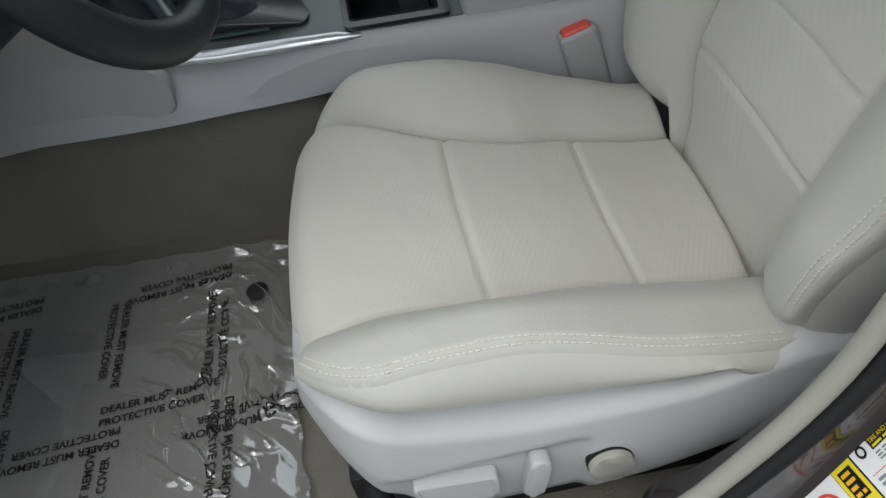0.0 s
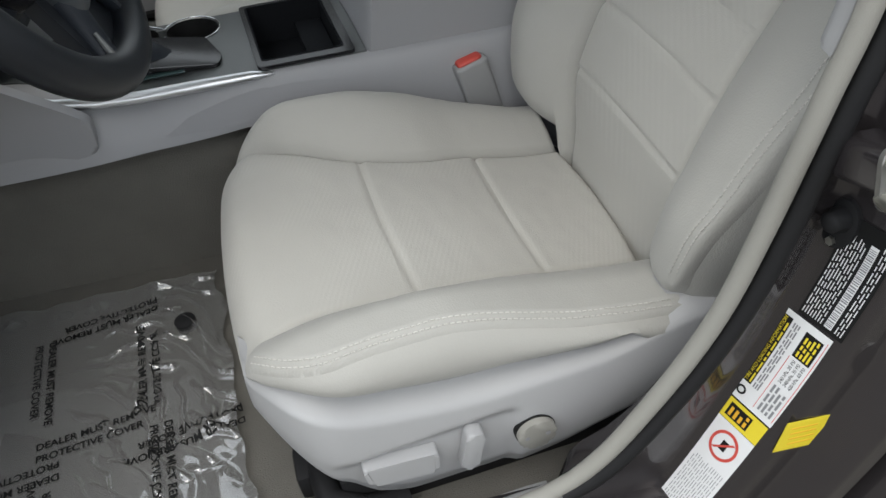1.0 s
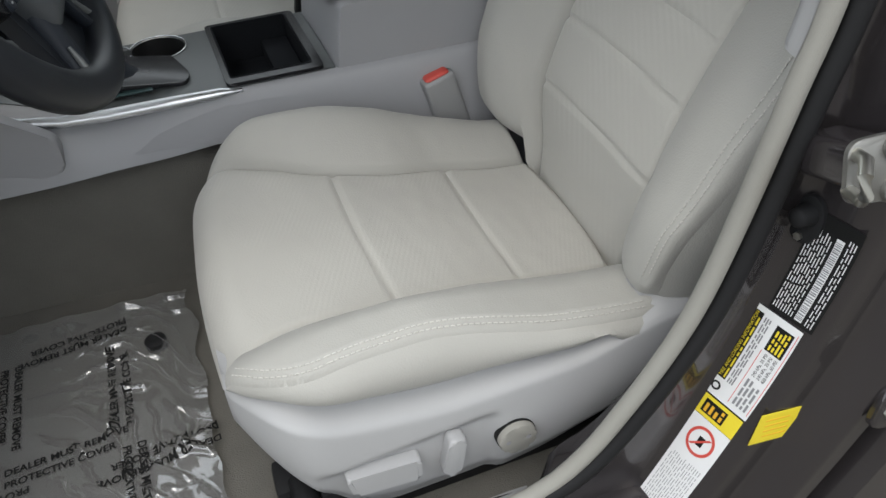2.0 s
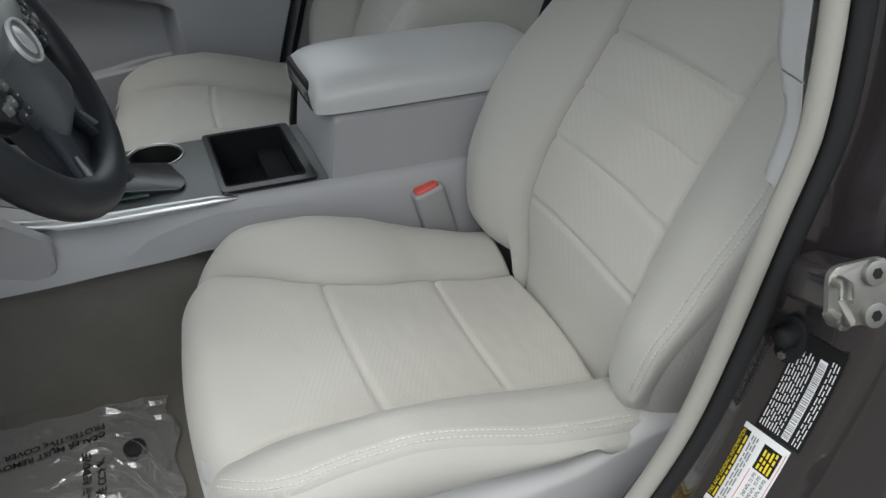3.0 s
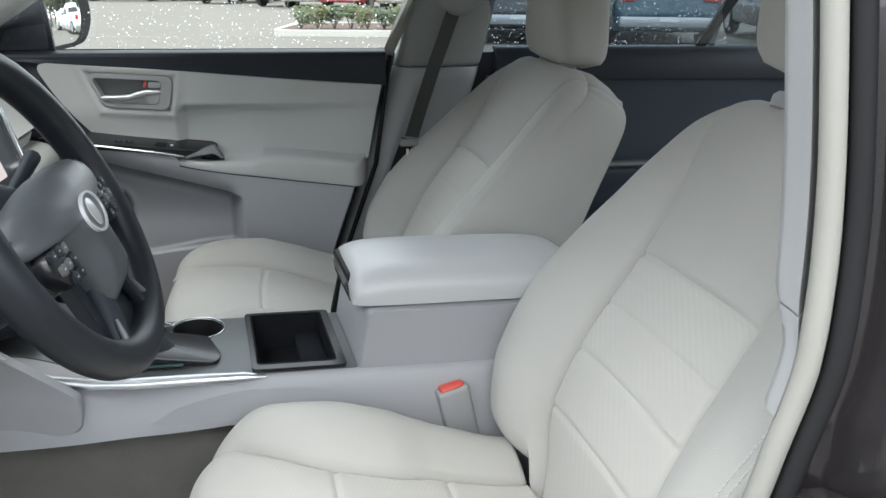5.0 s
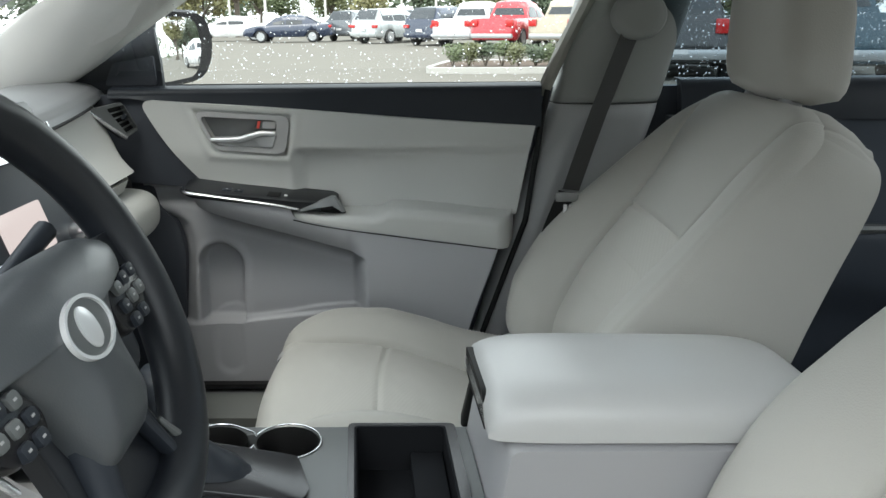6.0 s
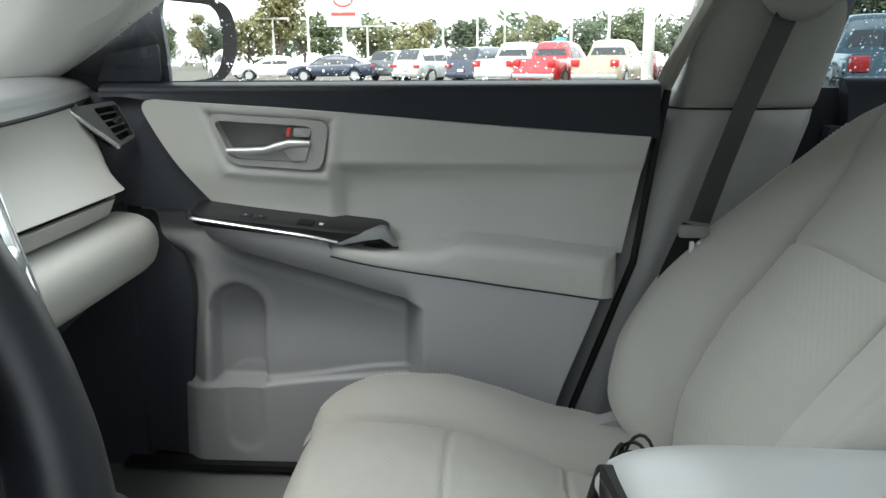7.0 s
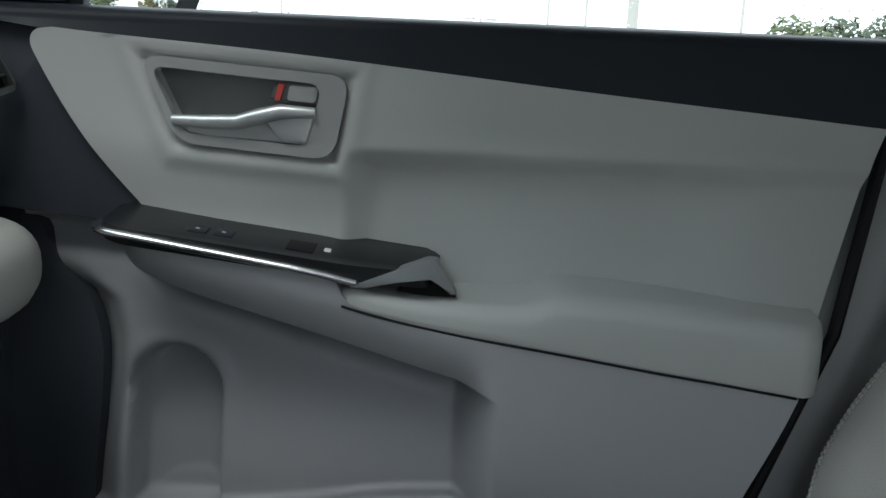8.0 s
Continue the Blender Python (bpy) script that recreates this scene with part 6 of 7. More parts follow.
decal("code_strip", 0.624, 0.712, -0.7665, -0.7735, STICKER, vin, "white code strip", 0.0016)
bm = bmesh.new()
rnd = random.Random(4)
z = 0.626
while z < 0.709:
    n = rnd.uniform(0.0006, 0.0016)
    bm.faces.new([bm.verts.new(on_face(z + a * n, 0, y, 0, 0.0021)(0, 0)) for a, y in ((0, -0.767), (1, -0.767), (1, -0.773), (0, -0.773))])
    z += n + rnd.uniform(0.0006, 0.0018)
part("code_block", bm, GREYINK, vin)
bars(0.624, 0.716, -0.7760, -0.7840, 3, STICKER, vin, 9, 0.0018, 0.34)
yel = thing("yellow_label", "yellow inspection sticker on the jamb", "label")
ym = Matrix(((1, 0, 0, 0), (0, 0, -1, -0.7915), (0, 1, 0, 0), (0, 0, 0, 1)))
part("paper", prisms([(0.303, 0.524), (0.345, 0.522), (0.340, 0.478), (0.296, 0.480)], 0.0006, ym @ Matrix.Translation((0.0, 0, -0.001))), YELLOW, yel)
for k in range(4):
    part("small_print", prisms([(0.309, 0.514 - k * 0.008), (0.335, 0.513 - k * 0.008), (0.3345, 0.5115 - k * 0.008), (0.3085, 0.5125 - k * 0.008)], 0.0009, ym @ Matrix.Translation((0, 0, -0.001))), AMBER, yel)

sw = thing("door_switch", "black rubber door light switch on the jamb", "switch")
swm = label_pose(0.715, -0.738, 0.0)
part("switch_plate", prisms([(0.016 * math.cos(q), 0.024 * math.sin(q)) for q in (2 * math.pi * i / 24 for i in range(24))], 0.006, swm, 0.002), RUBBER, sw)
part("plunger", loft([[swm @ Vector((r * math.cos(q), 0.006 + r * math.sin(q), z)) for q in (2 * math.pi * i / 20 for i in range(20))] for r, z in ((0.0105, 0.004), (0.011, 0.008), (0.009, 0.012), (0.009, 0.019), (0.006, 0.022), (0.001, 0.0225))]), RUBBER, sw, "black rubber plunger", 60)
part("switch_screw", prisms([(0.004 * math.cos(q), -0.017 + 0.004 * math.sin(q)) for q in (2 * math.pi * i / 6 for i in range(6))], 0.009, swm), STEEL, sw, "steel screw")

strk = thing("door_striker", "zinc-plated door striker loop with two screws", "striker")
stm = pose(0.324, -0.803, 0.814, 0, 0, 0) @ Matrix.Rotation(radians(68), 4, "X")
part("striker_boss", prisms(rounded([(-0.014, -0.016), (0.026, -0.018), (0.028, 0.018), (-0.010, 0.018)], 0.010), 0.06, stm @ Matrix.Translation((0, 0, -0.0605)), 0.006), PAINT, strk, "painted boss")
part("striker_plate", prisms(rounded([(-0.024, -0.022), (0.030, -0.026), (0.032, 0.024), (-0.020, 0.024)], 0.012), 0.005, stm, 0.0015), ZINC, strk, "dull zinc plate")
part("striker_loop", tubes([stm @ Vector(p) for p in ((-0.018, -0.012, 0.0), (-0.024, -0.013, 0.022), (-0.030, -0.006, 0.034), (-0.030, 0.008, 0.034), (-0.020, 0.014, 0.022), (-0.012, 0.014, 0.0))], 0.0052, seg=10), STEEL, strk, "bent steel loop", 60)
for x, y in ((0.016, 0.014), (0.014, -0.018)):
    scr = part("striker_screw", prisms([(x + 0.010 * math.cos(q), y + 0.010 * math.sin(q)) for q in (2 * math.pi * i / 20 for i in range(20))], 0.010, stm, 0.002), ZINC, strk, "star-headed screw")
    # Flat black hexagon paints the shade of the screw's socket.
    part("socket_shade", prisms([(x + 0.0045 * math.cos(q), y + 0.0045 * math.sin(q)) for q in (2 * math.pi * i / 6 for i in range(6))], 0.0104, stm), INK, scr)
hinge = thing("rear_door_hinge", "painted rear door hinge with bolts", "hinge")
hm2 = pose(0.425, -0.826, 0.545, 0, 0, 0) @ Matrix.Rotation(radians(80), 4, "X")
part("hinge_leaf", prisms(rounded([(-0.045, -0.02), (0.04, -0.026), (0.045, 0.02), (-0.03, 0.026)], 0.014), 0.008, hm2, 0.003), PAINT, hinge)
for x, y in ((-0.022, -0.002), (0.022, 0.004)):
    part("hinge_bolt", prisms([(x + 0.009 * math.cos(q), y + 0.009 * math.sin(q)) for q in (2 * math.pi * i / 6 for i in range(6))], 0.017, hm2, 0.002), STEEL, hinge, "hexagon bolt")

# ---- rain on the glass ----
WATER = bpy.data.materials.new("rain_water")
WATER.use_nodes = True
wb = WATER.node_tree.nodes["Principled BSDF"]
wb.inputs["Base Color"].default_value = (0.95, 0.97, 1, 1)
wb.inputs["Roughness"].default_value = 0.03
wb.inputs["IOR"].default_value = 1.33
wb.inputs["Transmission Weight"].default_value = 0.85


def rain(parent, count, x0, x1, z0, dz, seed, off=0.003):
    rnd = random.Random(seed)
    verts, faces = [], []
    for _ in range(count):
        v = rnd.random() ** 1.4
        x, y, z = x0 + (x1 - x0) * rnd.random(), 0.776 - 0.17 * v - 0.03 * v * v, z0 + dz * v
        r = 0.0005 + 0.0014 * rnd.random() ** 3
        s = 1 + 0.7 * rnd.random()
        n = Vector((0, 0.91, 0.42))
        a, b = Vector((1, 0, 0)), Vector((0, -0.42, 0.91))
        c = Vector((x, y + off * 0.3, z))
        base = len(verts)
        for k in range(8):
            q = 2 * math.pi * k / 8
            verts.append(c + a * r * math.cos(q) + b * r * s * math.sin(q))
        for k in range(8):
            q = 2 * math.pi * k / 8
            verts.append(c + a * r * 0.6 * math.cos(q) + b * r * s * 0.6 * math.sin(q) + n * r * 0.6)
        verts.append(c + n * r * 0.8)
        for k in range(8):
            j = (k + 1) % 8
            faces.append((base + k, base + j, base + 8 + j, base + 8 + k))
            faces.append((base + 8 + k, base + 8 + j, base + 16))
    me = bpy.data.meshes.new("rain_drops")
    me.from_pydata([tuple(v) for v in verts], [], faces)
    me.polygons.foreach_set("use_smooth", [True] * len(me.polygons))
    me.materials.append(WATER)
    ob = new("rain_drops", me)
    ob.parent = parent
    ob.visible_shadow = False
    return tagged(ob, "clear rain drops on the glass", "", "", "stuff")


rain(door, 2300, -0.72, 0.22, 1.0, 0.36, 11)
rain(rdoor, 4200, 0.36, 1.38, 1.01, 0.34, 12)
rnd = random.Random(13)
bm = bmesh.new()
for _ in range(260):
    k = rnd.randrange(len(big))
    x, y = big[k]
    f = 1.10 + 0.06 * rnd.random()
    p = mm @ Vector((x * f + rnd.uniform(-0.01, 0.01), y * f, 0.006 - 0.03 * rnd.random()))
    bmesh.ops.create_icosphere(bm, subdivisions=1, radius=rnd.uniform(0.001, 0.0026), matrix=Matrix.Translation(p))
drops = part("rain_drops", bm, WATER, mir, "clear rain drops")
drops["kind"] = "stuff"

# ---- the lot outside ----
CARGLASS = surface("dark_car_glass", (0.03, 0.035, 0.04), 0.08, vary=0.1, bump=0.0)
TYRE = surface("tyre_rubber", (0.025, 0.025, 0.026), 0.8, vary=0.2, bump=0.0)
ALLOY = surface("alloy_rim", (0.45, 0.46, 0.47), 0.35, 0.8, vary=0.1, bump=0.0)
LAMP = surface("red_tail_lamp", (0.45, 0.02, 0.02), 0.2, vary=0.1, bump=0.0)
PLATE = surface("plain_plate", (0.6, 0.6, 0.6), 0.5, vary=0.05, bump=0.0)
paints = {}


def car_paint(color):
    if color not in paints:
        paints[color] = surface("car_paint", color, 0.28, 0.1, vary=0.08, scale=2, grain=300, bump=0.0, coat=0.7)
    return paints[color]


SHAPES = {
    # stations along the length: x, top of body, half width of roof (0: no cabin), roof height
    "sedan": dict(length=4.85, width=0.91, wheel=0.33, axles=(-1.42, 1.40), belt=0.95,
                  top=[(-2.42, 0.62), (-2.30, 0.74), (-1.2, 0.92), (0.0, 0.95), (1.55, 1.0), (2.25, 1.02), (2.42, 0.70)],
                  roof=[(-1.15, 0.93), (-0.35, 1.38), (0.25, 1.46), (0.85, 1.42), (1.75, 1.02)]),
    "suv": dict(length=4.6, width=0.93, wheel=0.36, axles=(-1.35, 1.32), belt=1.08,
                top=[(-2.30, 0.70), (-2.18, 0.90), (-1.1, 1.04), (0.0, 1.08), (1.9, 1.12), (2.22, 1.10), (2.30, 0.62)],
                roof=[(-1.10, 1.06), (-0.35, 1.58), (0.3, 1.68), (1.7, 1.64), (2.18, 1.12)]),
    "pickup": dict(length=5.6, width=0.97, wheel=0.39, axles=(-1.75, 1.75), belt=1.15,
                   top=[(-2.80, 0.80), (-2.66, 1.02), (-1.4, 1.14), (0.0, 1.16), (0.9, 1.16), (2.72, 1.15), (2.80, 0.72)],
                   roof=[(-1.35, 1.15), (-0.75, 1.74), (0.1, 1.84), (0.60, 1.80), (0.86, 1.16)]),
}


def parked_car(kind, color, x, y, heading, label):
    """A parked vehicle; its own -x is its nose. heading turns it about the vertical."""
    d = SHAPES[kind]
    car = thing("car" if kind != "pickup" else "pickup_truck", label, "car" if kind != "pickup" else "truck", lot(x, y, heading), "parked cars")
    mat = car_paint(color)
    topf, w, half = curve(*zip(*d["top"])), d["width"], d["length"] / 2
    rings = []
    n = 36
    for i in range(n + 1):
        s = -half + d["length"] * i / n
        k = min(1, (half - abs(s)) / 0.35)
        ww = w * (0.80 + 0.20 * math.sqrt(max(0, 1 - (1 - k) ** 2)))
        t = topf(s)
        low = 0.30 if abs(s) < half - 0.3 else 0.36
        for a in d["axles"]:
            q = d["wheel"] + 0.06
            if abs(s - a) < q:
                low = max(low, 0.30 + math.sqrt(q * q - (s - a) ** 2) * 0.92)
        low = min(low, t - 0.12)
        prof = [(ww * 0.94, low), (ww, low + 0.06), (ww * 1.0, (low + t) / 2 + 0.05), (ww * 0.965, t - 0.10), (ww * 0.90, t - 0.02), (ww * 0.6, t + 0.012)]
        rings.append([Vector((s, yy, zz)) for yy, zz in prof] + [Vector((s, -yy, zz)) for yy, zz in reversed(prof)])
    body = part("body", loft(rings), mat, car, "", 45)
    rf = curve(*zip(*d["roof"]))
    r0, r1 = d["roof"][0][0], d["roof"][-1][0]
    base = d["belt"] - 0.03
    cab = []
    for i in range(25):
        s = r0 + (r1 - r0) * i / 24
        t = max(rf(s), base + 0.02)
        f = min(1, (t - base) / 0.55)
        wb, wt = w * 0.90, w * (0.90 - 0.22 * f)
        prof = [(wb, base), (wb - (wb - wt) * 0.5, base + (t - base) * 0.5), (wt, t - 0.05 * f), (wt * 0.85, t - 0.008), (wt * 0.4, t + 0.012)]
        cab.append([Vector((s, yy, zz)) for yy, zz in prof] + [Vector((s, -yy, zz)) for yy, zz in reversed(prof)])
    part("cabin", loft(cab), mat, car, "", 45)

    def win(s, hgt, sgn):
        t = max(rf(s), base + 0.02)
        f = min(1, (t - base) / 0.55)
        wb, wt = w * 0.90, w * (0.90 - 0.22 * f)
        return Vector((s, sgn * (wb - (wb - wt) * hgt + 0.006), base + 0.04 + (t - base - 0.11) * hgt))
    spans = [(r0 + 0.42, r0 + 1.05), (r0 + 1.12, min(r1 - 0.45, r0 + 2.0))] if kind != "pickup" else [(r0 + 0.35, r0 + 1.0), (r0 + 1.07, r1 - 0.2)]
    if kind == "suv":
        spans.append((r0 + 2.06, r1 - 0.45))
    for sgn in (-1, 1):
        for a, b in spans:
            part("side_window", sheet(6, 3, lambda u, v: win(a + (b - a) * u, v, sgn)), CARGLASS, car)
        part("tail_lamp", boxes((half - 0.16, sgn * w * 0.62 - 0.0, 0.78 if kind != "pickup" else 0.85), (half + 0.012, sgn * w * 0.93, 0.92 if kind != "pickup" else 1.10), bevel=0.02), LAMP, car, "red tail lamp")
        part("head_lamp", boxes((-half - 0.005, sgn * w * 0.55, 0.62), (-half + 0.2, sgn * w * 0.88, 0.74), bevel=0.02), PLATE, car, "clear head lamp")
        for a in d["axles"]:
            r = d["wheel"]
            cy = sgn * (w - 0.10)
            wheel_p = part("wheel", loft([[Vector((a + rr * math.cos(q), cy + yy * sgn, r + rr * math.sin(q))) for q in (2 * math.pi * i / 20 for i in range(20))] for rr, yy in ((r * 0.9, -0.11), (r, -0.08), (r, 0.08), (r * 0.92, 0.11), (r * 0.66, 0.112))]), TYRE, car, "black tyre")
            part("rim", loft([[Vector((a + rr * math.cos(q), cy + yy * sgn, r + rr * math.sin(q))) for q in (2 * math.pi * i / 20 for i in range(20))] for rr, yy in ((r * 0.66, 0.113), (r * 0.60, 0.10), (r * 0.2, 0.106), (r * 0.05, 0.11))]), ALLOY, wheel_p)
    rear_s = [r1 - (0.12 if kind == "pickup" else 0.42 if kind == "suv" else 0.75), r1 - 0.03]

    def back(u, v):
        s = rear_s[0] + (rear_s[1] - rear_s[0]) * u
        t = rf(s)
        return Vector((s + 0.01, (2 * v - 1) * w * (0.60 + 0.12 * u), t + 0.022))
    part("rear_window", sheet(5, 4, back), CARGLASS, car)
    fr = [r0 + 0.03, r0 + 0.62]
    part("windscreen", sheet(5, 4, lambda u, v: Vector((fr[0] + (fr[1] - fr[0]) * u - 0.01, (2 * v - 1) * w * (0.74 - 0.12 * u), rf(fr[0] + (fr[1] - fr[0]) * u) + 0.020))), CARGLASS, car)
    part("bumper", boxes((half - 0.10, -w * 0.9, 0.40), (half + 0.05, w * 0.9, 0.58), bevel=0.03), mat if kind != "pickup" else ALLOY, car, "rear bumper")
    part("plate", boxes((half + 0.03, -0.16, 0.62 if kind != "pickup" else 0.50), (half + 0.06, 0.16, 0.74 if kind != "pickup" else 0.58)), PLATE, car, "plain pale plate")
    return car


NAVY, WHITE, SILVER, GREY, MAROON, REDP, TAN, BLUE, BLACKP = (0.02, 0.03, 0.06), (0.75, 0.75, 0.75), (0.38, 0.40, 0.40), (0.10, 0.11, 0.12), (0.16, 0.02, 0.03), (0.45, 0.02, 0.03), (0.36, 0.31, 0.23), (0.012, 0.050, 0.075), (0.015, 0.016, 0.018)
parked_car("sedan", NAVY, -9.2, 45.0, 0, "dark navy sedan seen from its side")
parked_car("sedan", WHITE, -13.6, 49.0, 12, "white sedan behind a dark sedan")
parked_car("sedan", SILVER, -18.5, 53, 20, "silver sedan at the end of the row")
parked_car("suv", GREY, -5.8, 47.5, -108, "dark grey sport utility car")
parked_car("suv", SILVER, -3.2, 41.5, -126, "silver sport utility car, tail outwards")
parked_car("suv", WHITE, -2.0, 46.0, -118, "white sport utility car, tail outwards")
parked_car("suv", NAVY, -0.4, 37.5, -122, "navy sport utility car, tail outwards")
parked_car("pickup", WHITE, 1.0, 36.0, -116, "white pickup truck beside a red pickup")
parked_car("pickup", REDP, 2.5, 34.5, -114, "red pickup truck, tail outwards")
parked_car("pickup", TAN, 4.6, 33.0, -112, "tan pickup truck, tail outwards")
parked_car("sedan", MAROON, 7.2, 40.0, -112, "maroon sedan in the row, tail outwards")
parked_car("suv", WHITE, 9.4, 36.0, -112, "white van at the end of the row")
parked_car("pickup", BLACKP, 4.6, 16.6, -104, "black pickup truck beside a kerbed island")
parked_car("pickup", BLUE, 7.1, 15.6, -104, "dark blue pickup truck with red lamps")
parked_car("suv", GREY, 10.2, 15.2, -104, "grey sport utility car beside a blue pickup")
parked_car("sedan", SILVER, 13.0, 15.0, -104, "silver sedan beside a grey car")
parked_car("pickup", WHITE, 15.5, 9.3, 180, "white pickup truck parked behind")
for k, (c, kind) in enumerate(((GREY, "sedan"), (WHITE, "suv"), (MAROON, "sedan"), (SILVER, "suv"), (WHITE, "sedan"))):
    parked_car(kind, c, 12 + 5.2 * k, 41 - 1.5 * k, -112, "parked car in the far row")

# kerbed island with shrubs
KERB = surface("kerb_concrete", (0.42, 0.41, 0.38), 0.8, vary=0.15, scale=3, grain=60, bump=0.3, dist=0.003)
isl = rounded([(-0.75, -0.95), (2.6, -1.3), (3.2, -0.5), (3.0, 1.7), (-0.2, 1.9)], 0.5)
island = thing("kerbed_island", "concrete-kerbed planting island in the lot", "island", lot(0, 17.5))
part("kerb", ring(bmesh.new(), isl, [(1.2 + (x - 1.2) * 0.93, 0.3 + (y - 0.3) * 0.88) for x, y in isl], 0.14, Matrix.Identity(4), 0.02), KERB, island, "pale concrete kerb")
part("soil", prisms([(1.2 + (x - 1.2) * 0.93, 0.3 + (y - 0.3) * 0.88) for x, y in isl], 0.12, Matrix.Identity(4)), surface("mulch", (0.09, 0.06, 0.04), 0.95, vary=0.4, scale=8, grain=60, bump=0.6, dist=0.02), island, "brown mulch")


def leaf_mat(name, color):
    m = surface(name, color, 0.55, vary=0.35, scale=1.2, grain=30, bump=0.0, spec=0.3)
    return m


LEAF = [leaf_mat("leaf_dark", (0.085, 0.11, 0.065)), leaf_mat("leaf_mid", (0.115, 0.14, 0.07)), leaf_mat("leaf_yellow", (0.19, 0.18, 0.08)), leaf_mat("leaf_olive", (0.15, 0.16, 0.08))]
BARK = surface("bark", (0.12, 0.10, 0.08), 0.9, vary=0.3, grain=40, bump=0.5, dist=0.01)


def leaves(rnd, blobs, count, size):
    """Many small leaf blades scattered in uneven clumps; blobs: centre and radius of each clump."""
    verts, faces = [], []
    for _ in range(count):
        c, r = rnd.choice(blobs)
        d = Vector((rnd.gauss(0, 1), rnd.gauss(0, 1), rnd.gauss(0, 1))).normalized() * r * rnd.random() ** 0.45
        p = c + Vector((d.x, d.y, d.z * 0.8))
        a = Vector((rnd.gauss(0, 1), rnd.gauss(0, 1), rnd.gauss(0, 0.6))).normalized() * size * rnd.uniform(0.6, 1.4)
        b = a.orthogonal().normalized() * size * 0.5
        i = len(verts)
        verts += [p - a, p + b, p + a, p - b]
        faces.append((i, i + 1, i + 2, i + 3))
    me = bpy.data.meshes.new("crown")
    me.from_pydata([tuple(v) for v in verts], [], faces)
    return me


def leafy(name, me, mat, parent):
    me.materials.append(mat)
    ob = new(name, me)
    ob.parent = parent
    return ob


def tree(x, y, h, spread, mat, seed, label):
    rnd = random.Random(seed)
    t = thing("tree", label, "tree", lot(x, y), "trees behind the lot")
    trunk = bmesh.new()
    tube(trunk, [(0, 0, -0.05), (0.05 * h * rnd.uniform(-0.5, 0.5), 0, h * 0.35), (0.1, 0.05, h * 0.7)], [0.035 * h, 0.025 * h, 0.01 * h], seg=8)
    blobs = []
    for k in range(12):
        q, zz, rr = rnd.uniform(0, 6.3), rnd.uniform(0.42, 0.88), rnd.uniform(0.2, 0.62)
        c = Vector((math.cos(q) * spread * rr, math.sin(q) * spread * rr, h * zz))
        blobs.append((c, spread * rnd.uniform(0.30, 0.50)))
        tube(trunk, [(0, 0, h * 0.33), (c.x * 0.6, c.y * 0.6, (h * 0.33 + c.z) / 2), tuple(c)], [0.015 * h, 0.01 * h, 0.004 * h], seg=6)
    part("trunk", trunk, BARK, t)
    leafy("crown", leaves(rnd, blobs, 2400, 0.045 * h ** 0.5 * 1.75), mat, t)
    return t


rnd = random.Random(21)
for k in range(34):
    y = rnd.uniform(66, 84)
    x = -52 + k * 3.3 + rnd.uniform(-1, 1)
    h = rnd.uniform(3.6, 5.6) * (y / 74)
    tree(x, y, h, h * rnd.uniform(0.40, 0.55), LEAF[rnd.choice((0, 0, 1, 3, 2, 3))], 100 + k, "leafy tree behind the parked cars")
for k in range(12):
    tree(18 + k * 3.0, 46 - k * 2.4 + rnd.uniform(-2, 2), rnd.uniform(5.5, 7.5), rnd.uniform(2.2, 3.0), LEAF[rnd.choice((0, 0, 1))], 200 + k, "dark leafy tree beyond the rear window")
tree(-16.5, 62, 7.4, 3.0, LEAF[2], 300, "tall tree with yellowing leaves")
for k in range(9):
    r2 = random.Random(400 + k)
    x = -0.1 + k * 0.36
    s = thing("shrub", "low rounded green shrub on the island", "shrub", lot(x, 17.25 - 0.05 * k, 0, 0.10), "island shrubs")
    st = bmesh.new()
    for j in range(5):
        q = j * 1.3
        tube(st, [(0, 0, 0), (0.12 * math.cos(q), 0.12 * math.sin(q), 0.3)], [0.012, 0.005], seg=5)
    part("stems", st, BARK, s)
    leafy("foliage", leaves(r2, [(Vector((r2.uniform(-0.15, 0.15), r2.uniform(-0.15, 0.15), r2.uniform(0.2, 0.42))), 0.20) for _ in range(6)], 700, 0.035), LEAF[(1, 3, 0)[k % 3]], s)

# far hedge line that closes the distance
rnd = random.Random(31)
me = leaves(rnd, [(Vector((-120 + k * 2.0, 96 + 6 * math.sin(k), rnd.uniform(1.0, 4.0))), 2.6) for k in range(130)], 9000, 0.55)
hedge = leafy("far_woods", me, LEAF[0], None)
tagged(hedge, "dark line of woods behind the lot", "", "", "stuff")

me = leaves(rnd, [(Vector((70 + 5 * math.sin(k), -60 + k * 2.0, rnd.uniform(1.0, 4.5))), 2.6) for k in range(80)], 5000, 0.5)
hedge = leafy("far_woods", me, LEAF[1], None)
tagged(hedge, "green line of woods behind the lot", "", "", "stuff")

# palm
palm = thing("palm_tree", "palm tree with yellow-green fronds", "palm tree", lot(1.6, 62))
part("trunk", tubes([(0, 0, 0), (0.05, 0, 1.6), (0, 0, 3.0)], [0.16, 0.13, 0.14], seg=10), BARK, palm)
bm = bmesh.new()
rnd = random.Random(5)
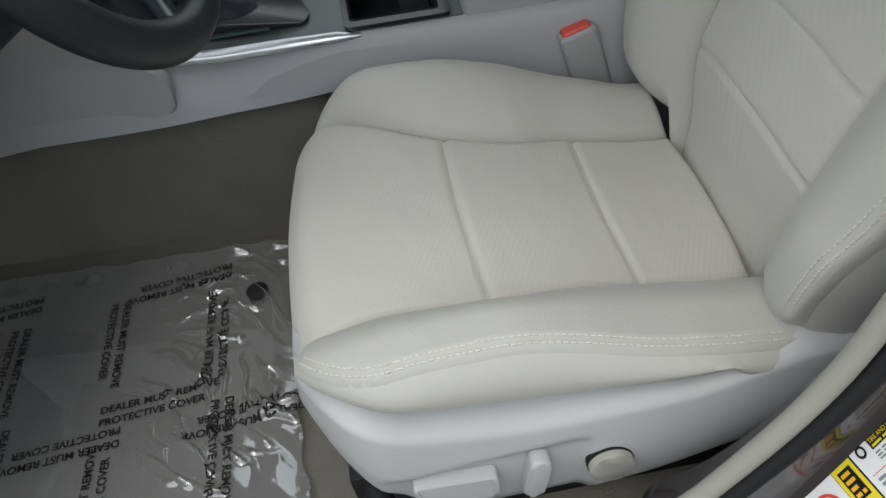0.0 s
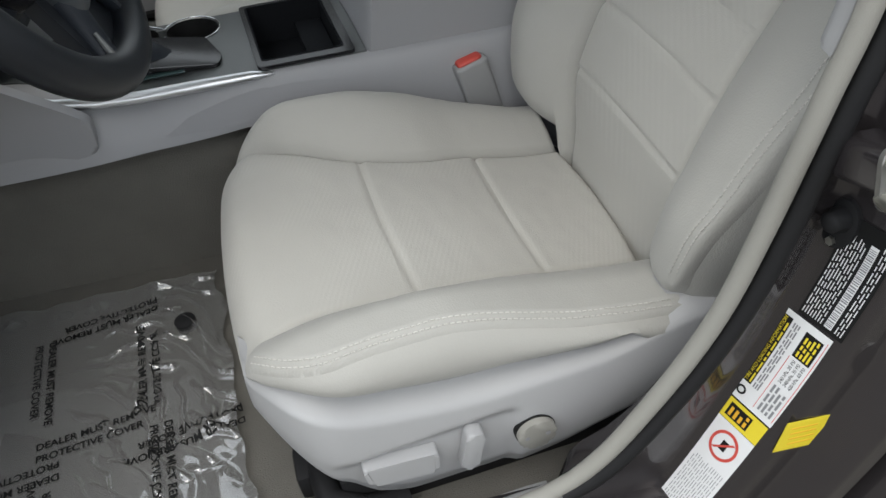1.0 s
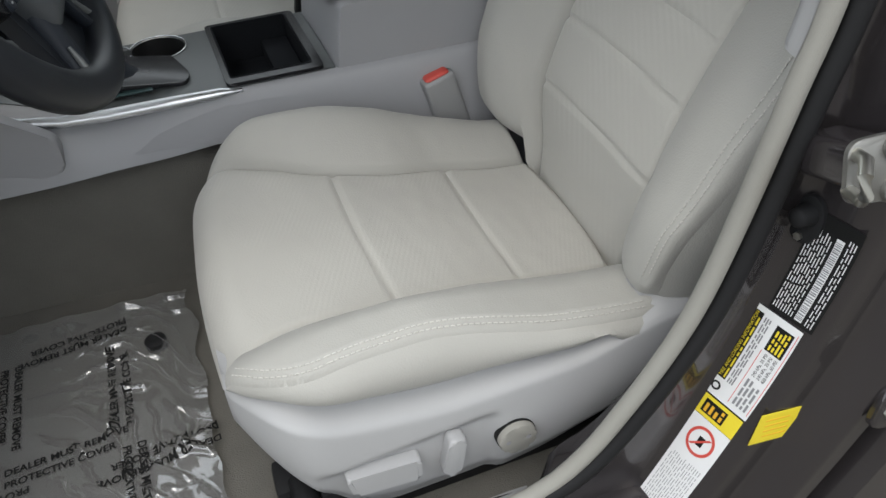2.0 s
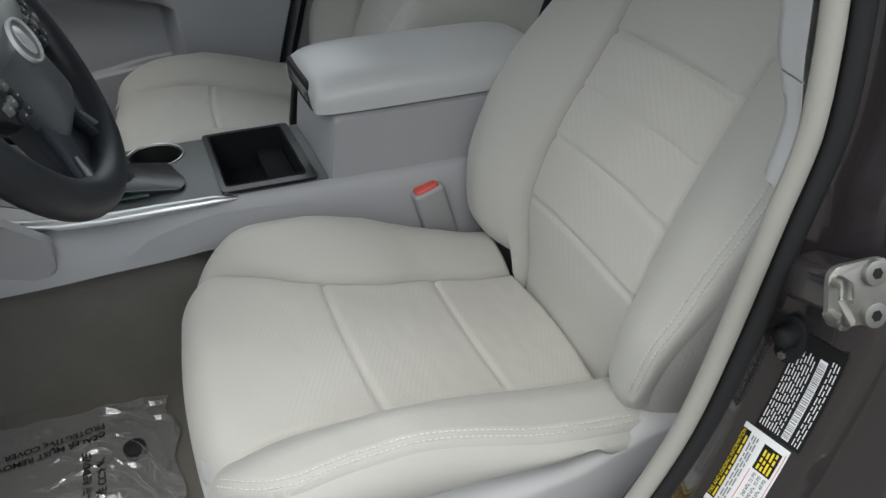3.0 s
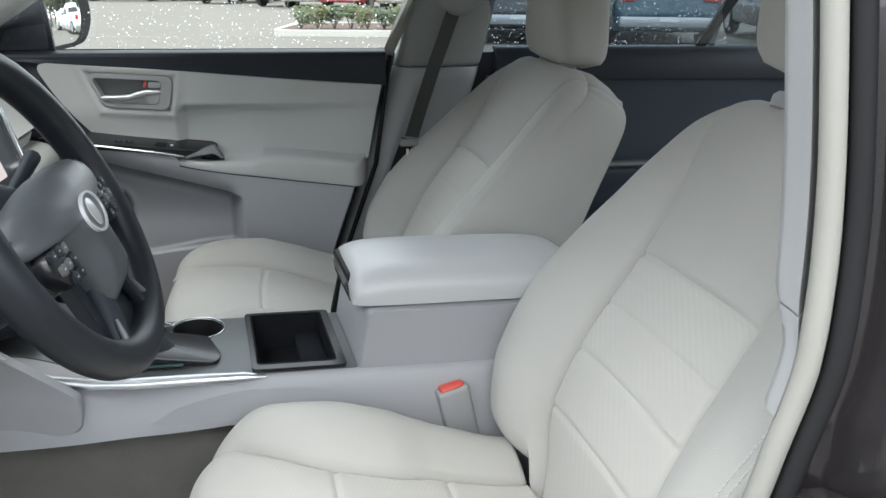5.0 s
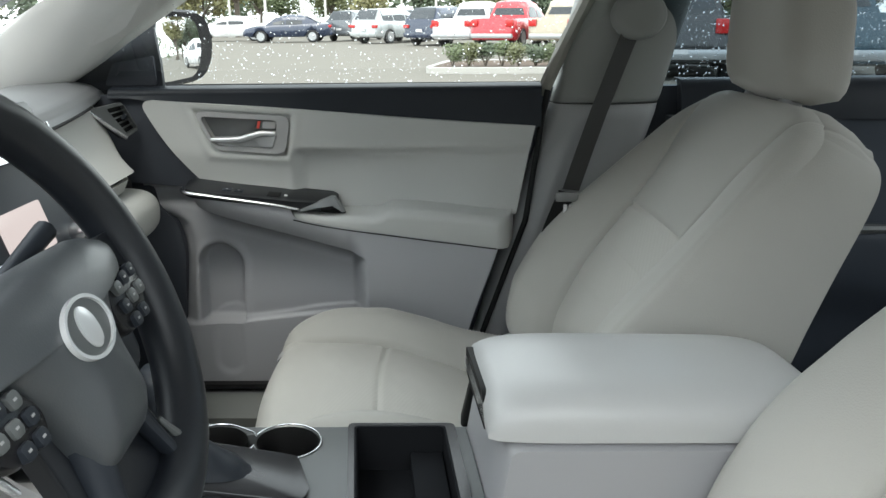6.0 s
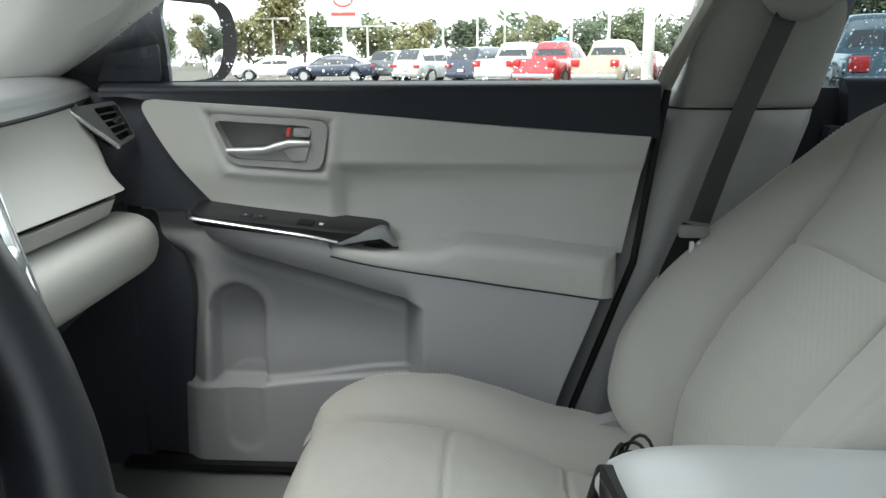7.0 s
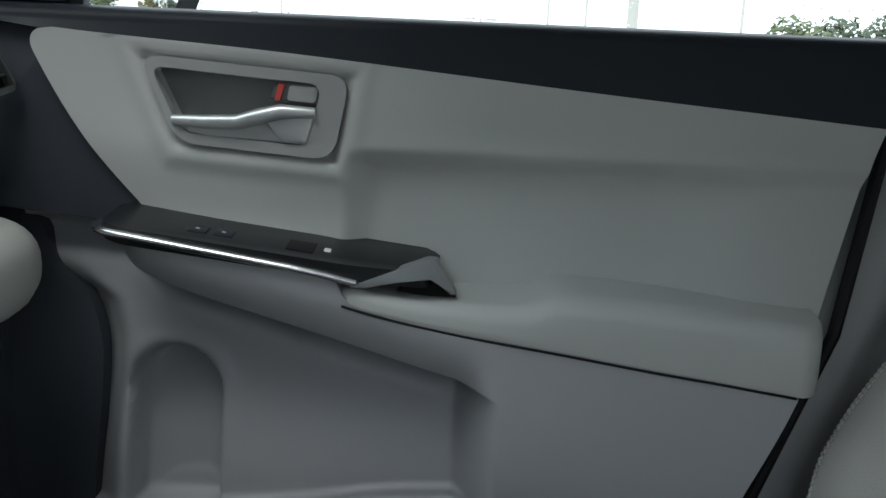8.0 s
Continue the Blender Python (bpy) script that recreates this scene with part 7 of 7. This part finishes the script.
for k in range(26):
    q, up = k * 2.4, rnd.uniform(-0.1, 1.0)
    d = Vector((math.cos(q), math.sin(q), 0))
    for j in range(10):
        t0 = j / 10
        p = Vector((0, 0, 3.0)) + d * 1.9 * t0 + Vector((0, 0, up * 1.5 * t0 - 1.4 * t0 * t0))
        for sg in (-1, 1):
            side = d.cross(Vector((0, 0, 1))) * sg
            e = p + side * 0.30 * (1 - t0 * 0.6) + d * 0.2 - Vector((0, 0, 0.12))
            vs = [bm.verts.new(v) for v in (p, p + d * 0.07, e)]
            bm.faces.new(vs)
part("fronds", bm, LEAF[2], palm)

# light poles and sign
POLE = surface("pale_pole", (0.55, 0.54, 0.50), 0.6, vary=0.1, bump=0.0)


def light_pole(x, y, h, r, label):
    p = thing("street_lamp", label, "street lamp", lot(x, y), "lot lamps")
    part("base", boxes((-r * 2.2, -r * 2.2, 0), (r * 2.2, r * 2.2, 0.6), bevel=0.05), KERB, p, "concrete base")
    part("mast", tubes([(0, 0, 0.5), (0, 0, h)], [r, r * 0.7], seg=12), POLE, p)
    arm = part("arm", tubes([(-0.7, 0, h), (0.7, 0, h)], 0.05, seg=8), POLE, p)
    for s in (-0.9, 0.9):
        part("lamp_head", boxes((s - 0.35, -0.2, h - 0.08), (s + 0.35, 0.2, h + 0.08), bevel=0.04), POLE, arm)
    return p


light_pole(3.25, 18.0, 8.0, 0.13, "thick pale lamp mast on the island")
for x, y, h in ((-13.2, 57, 9), (-16.5, 60, 4.2), (-9.5, 60, 3.6), (4.6, 52, 8.5), (6.4, 48, 9), (-4.2, 64, 7), (-1.4, 58, 4.4), (-26, 60, 8), (14, 44, 8), (0.6, 66, 8)):
    light_pole(x, y, h, 0.10, "slender pale lamp mast in the lot")
sign = thing("dealer_sign", "white sign board with a plain red oval", "sign", lot(-11.2, 60))
part("sign_post", tubes([(0, 0, 0), (0, 0, 4.0)], 0.16, seg=12), POLE, sign)
part("sign_board", boxes((-1.25, -0.15, 3.6), (1.25, 0.15, 6.6), bevel=0.04), STICKER, sign, "white board")
ov = [(0.75 * math.cos(q), 5.5 + 0.55 * math.sin(q)) for q in (2 * math.pi * i / 32 for i in range(32))]
ovi = [(0.60 * math.cos(q), 5.5 + 0.42 * math.sin(q)) for q in (2 * math.pi * i / 32 for i in range(32))]
part("sign_oval", ring(bmesh.new(), ov, ovi, 0.02, Matrix(((1, 0, 0, 0), (0, 0, -1, -0.16), (0, 1, 0, 0), (0, 0, 0, 1)))), RED, sign, "plain red oval")
part("sign_bar", boxes((-0.9, -0.17, 4.35), (0.9, -0.151, 4.6)), RED, sign, "plain red bar")
tent = thing("canopy_tent", "teal canopy tent behind the cars", "tent", lot(5.2, 74))
part("roof", loft([[Vector((a * k, b * k, z)) for a, b in ((-2.4, -1.5), (2.4, -1.5), (2.4, 1.5), (-2.4, 1.5))] for k, z in ((1, 2.1), (1, 2.35), (0.25, 3.1), (0.02, 3.2))]), surface("teal_canvas", (0.05, 0.30, 0.36), 0.7, vary=0.1), tent)
for a, b in ((-2.3, -1.4), (2.3, -1.4), (2.3, 1.4), (-2.3, 1.4)):
    part("tent_leg", tubes([(a, b, 0), (a, b, 2.15)], 0.04, seg=8), POLE, tent)

# trees that the door mirror shows behind the car
for k in range(5):
    tree(36 + 3 * math.sin(k * 2.0), 4 + 4.6 * k, 6.5 + 1.2 * math.sin(k), 2.6, LEAF[k % 3], 500 + k, "leafy tree at the rear of the lot")
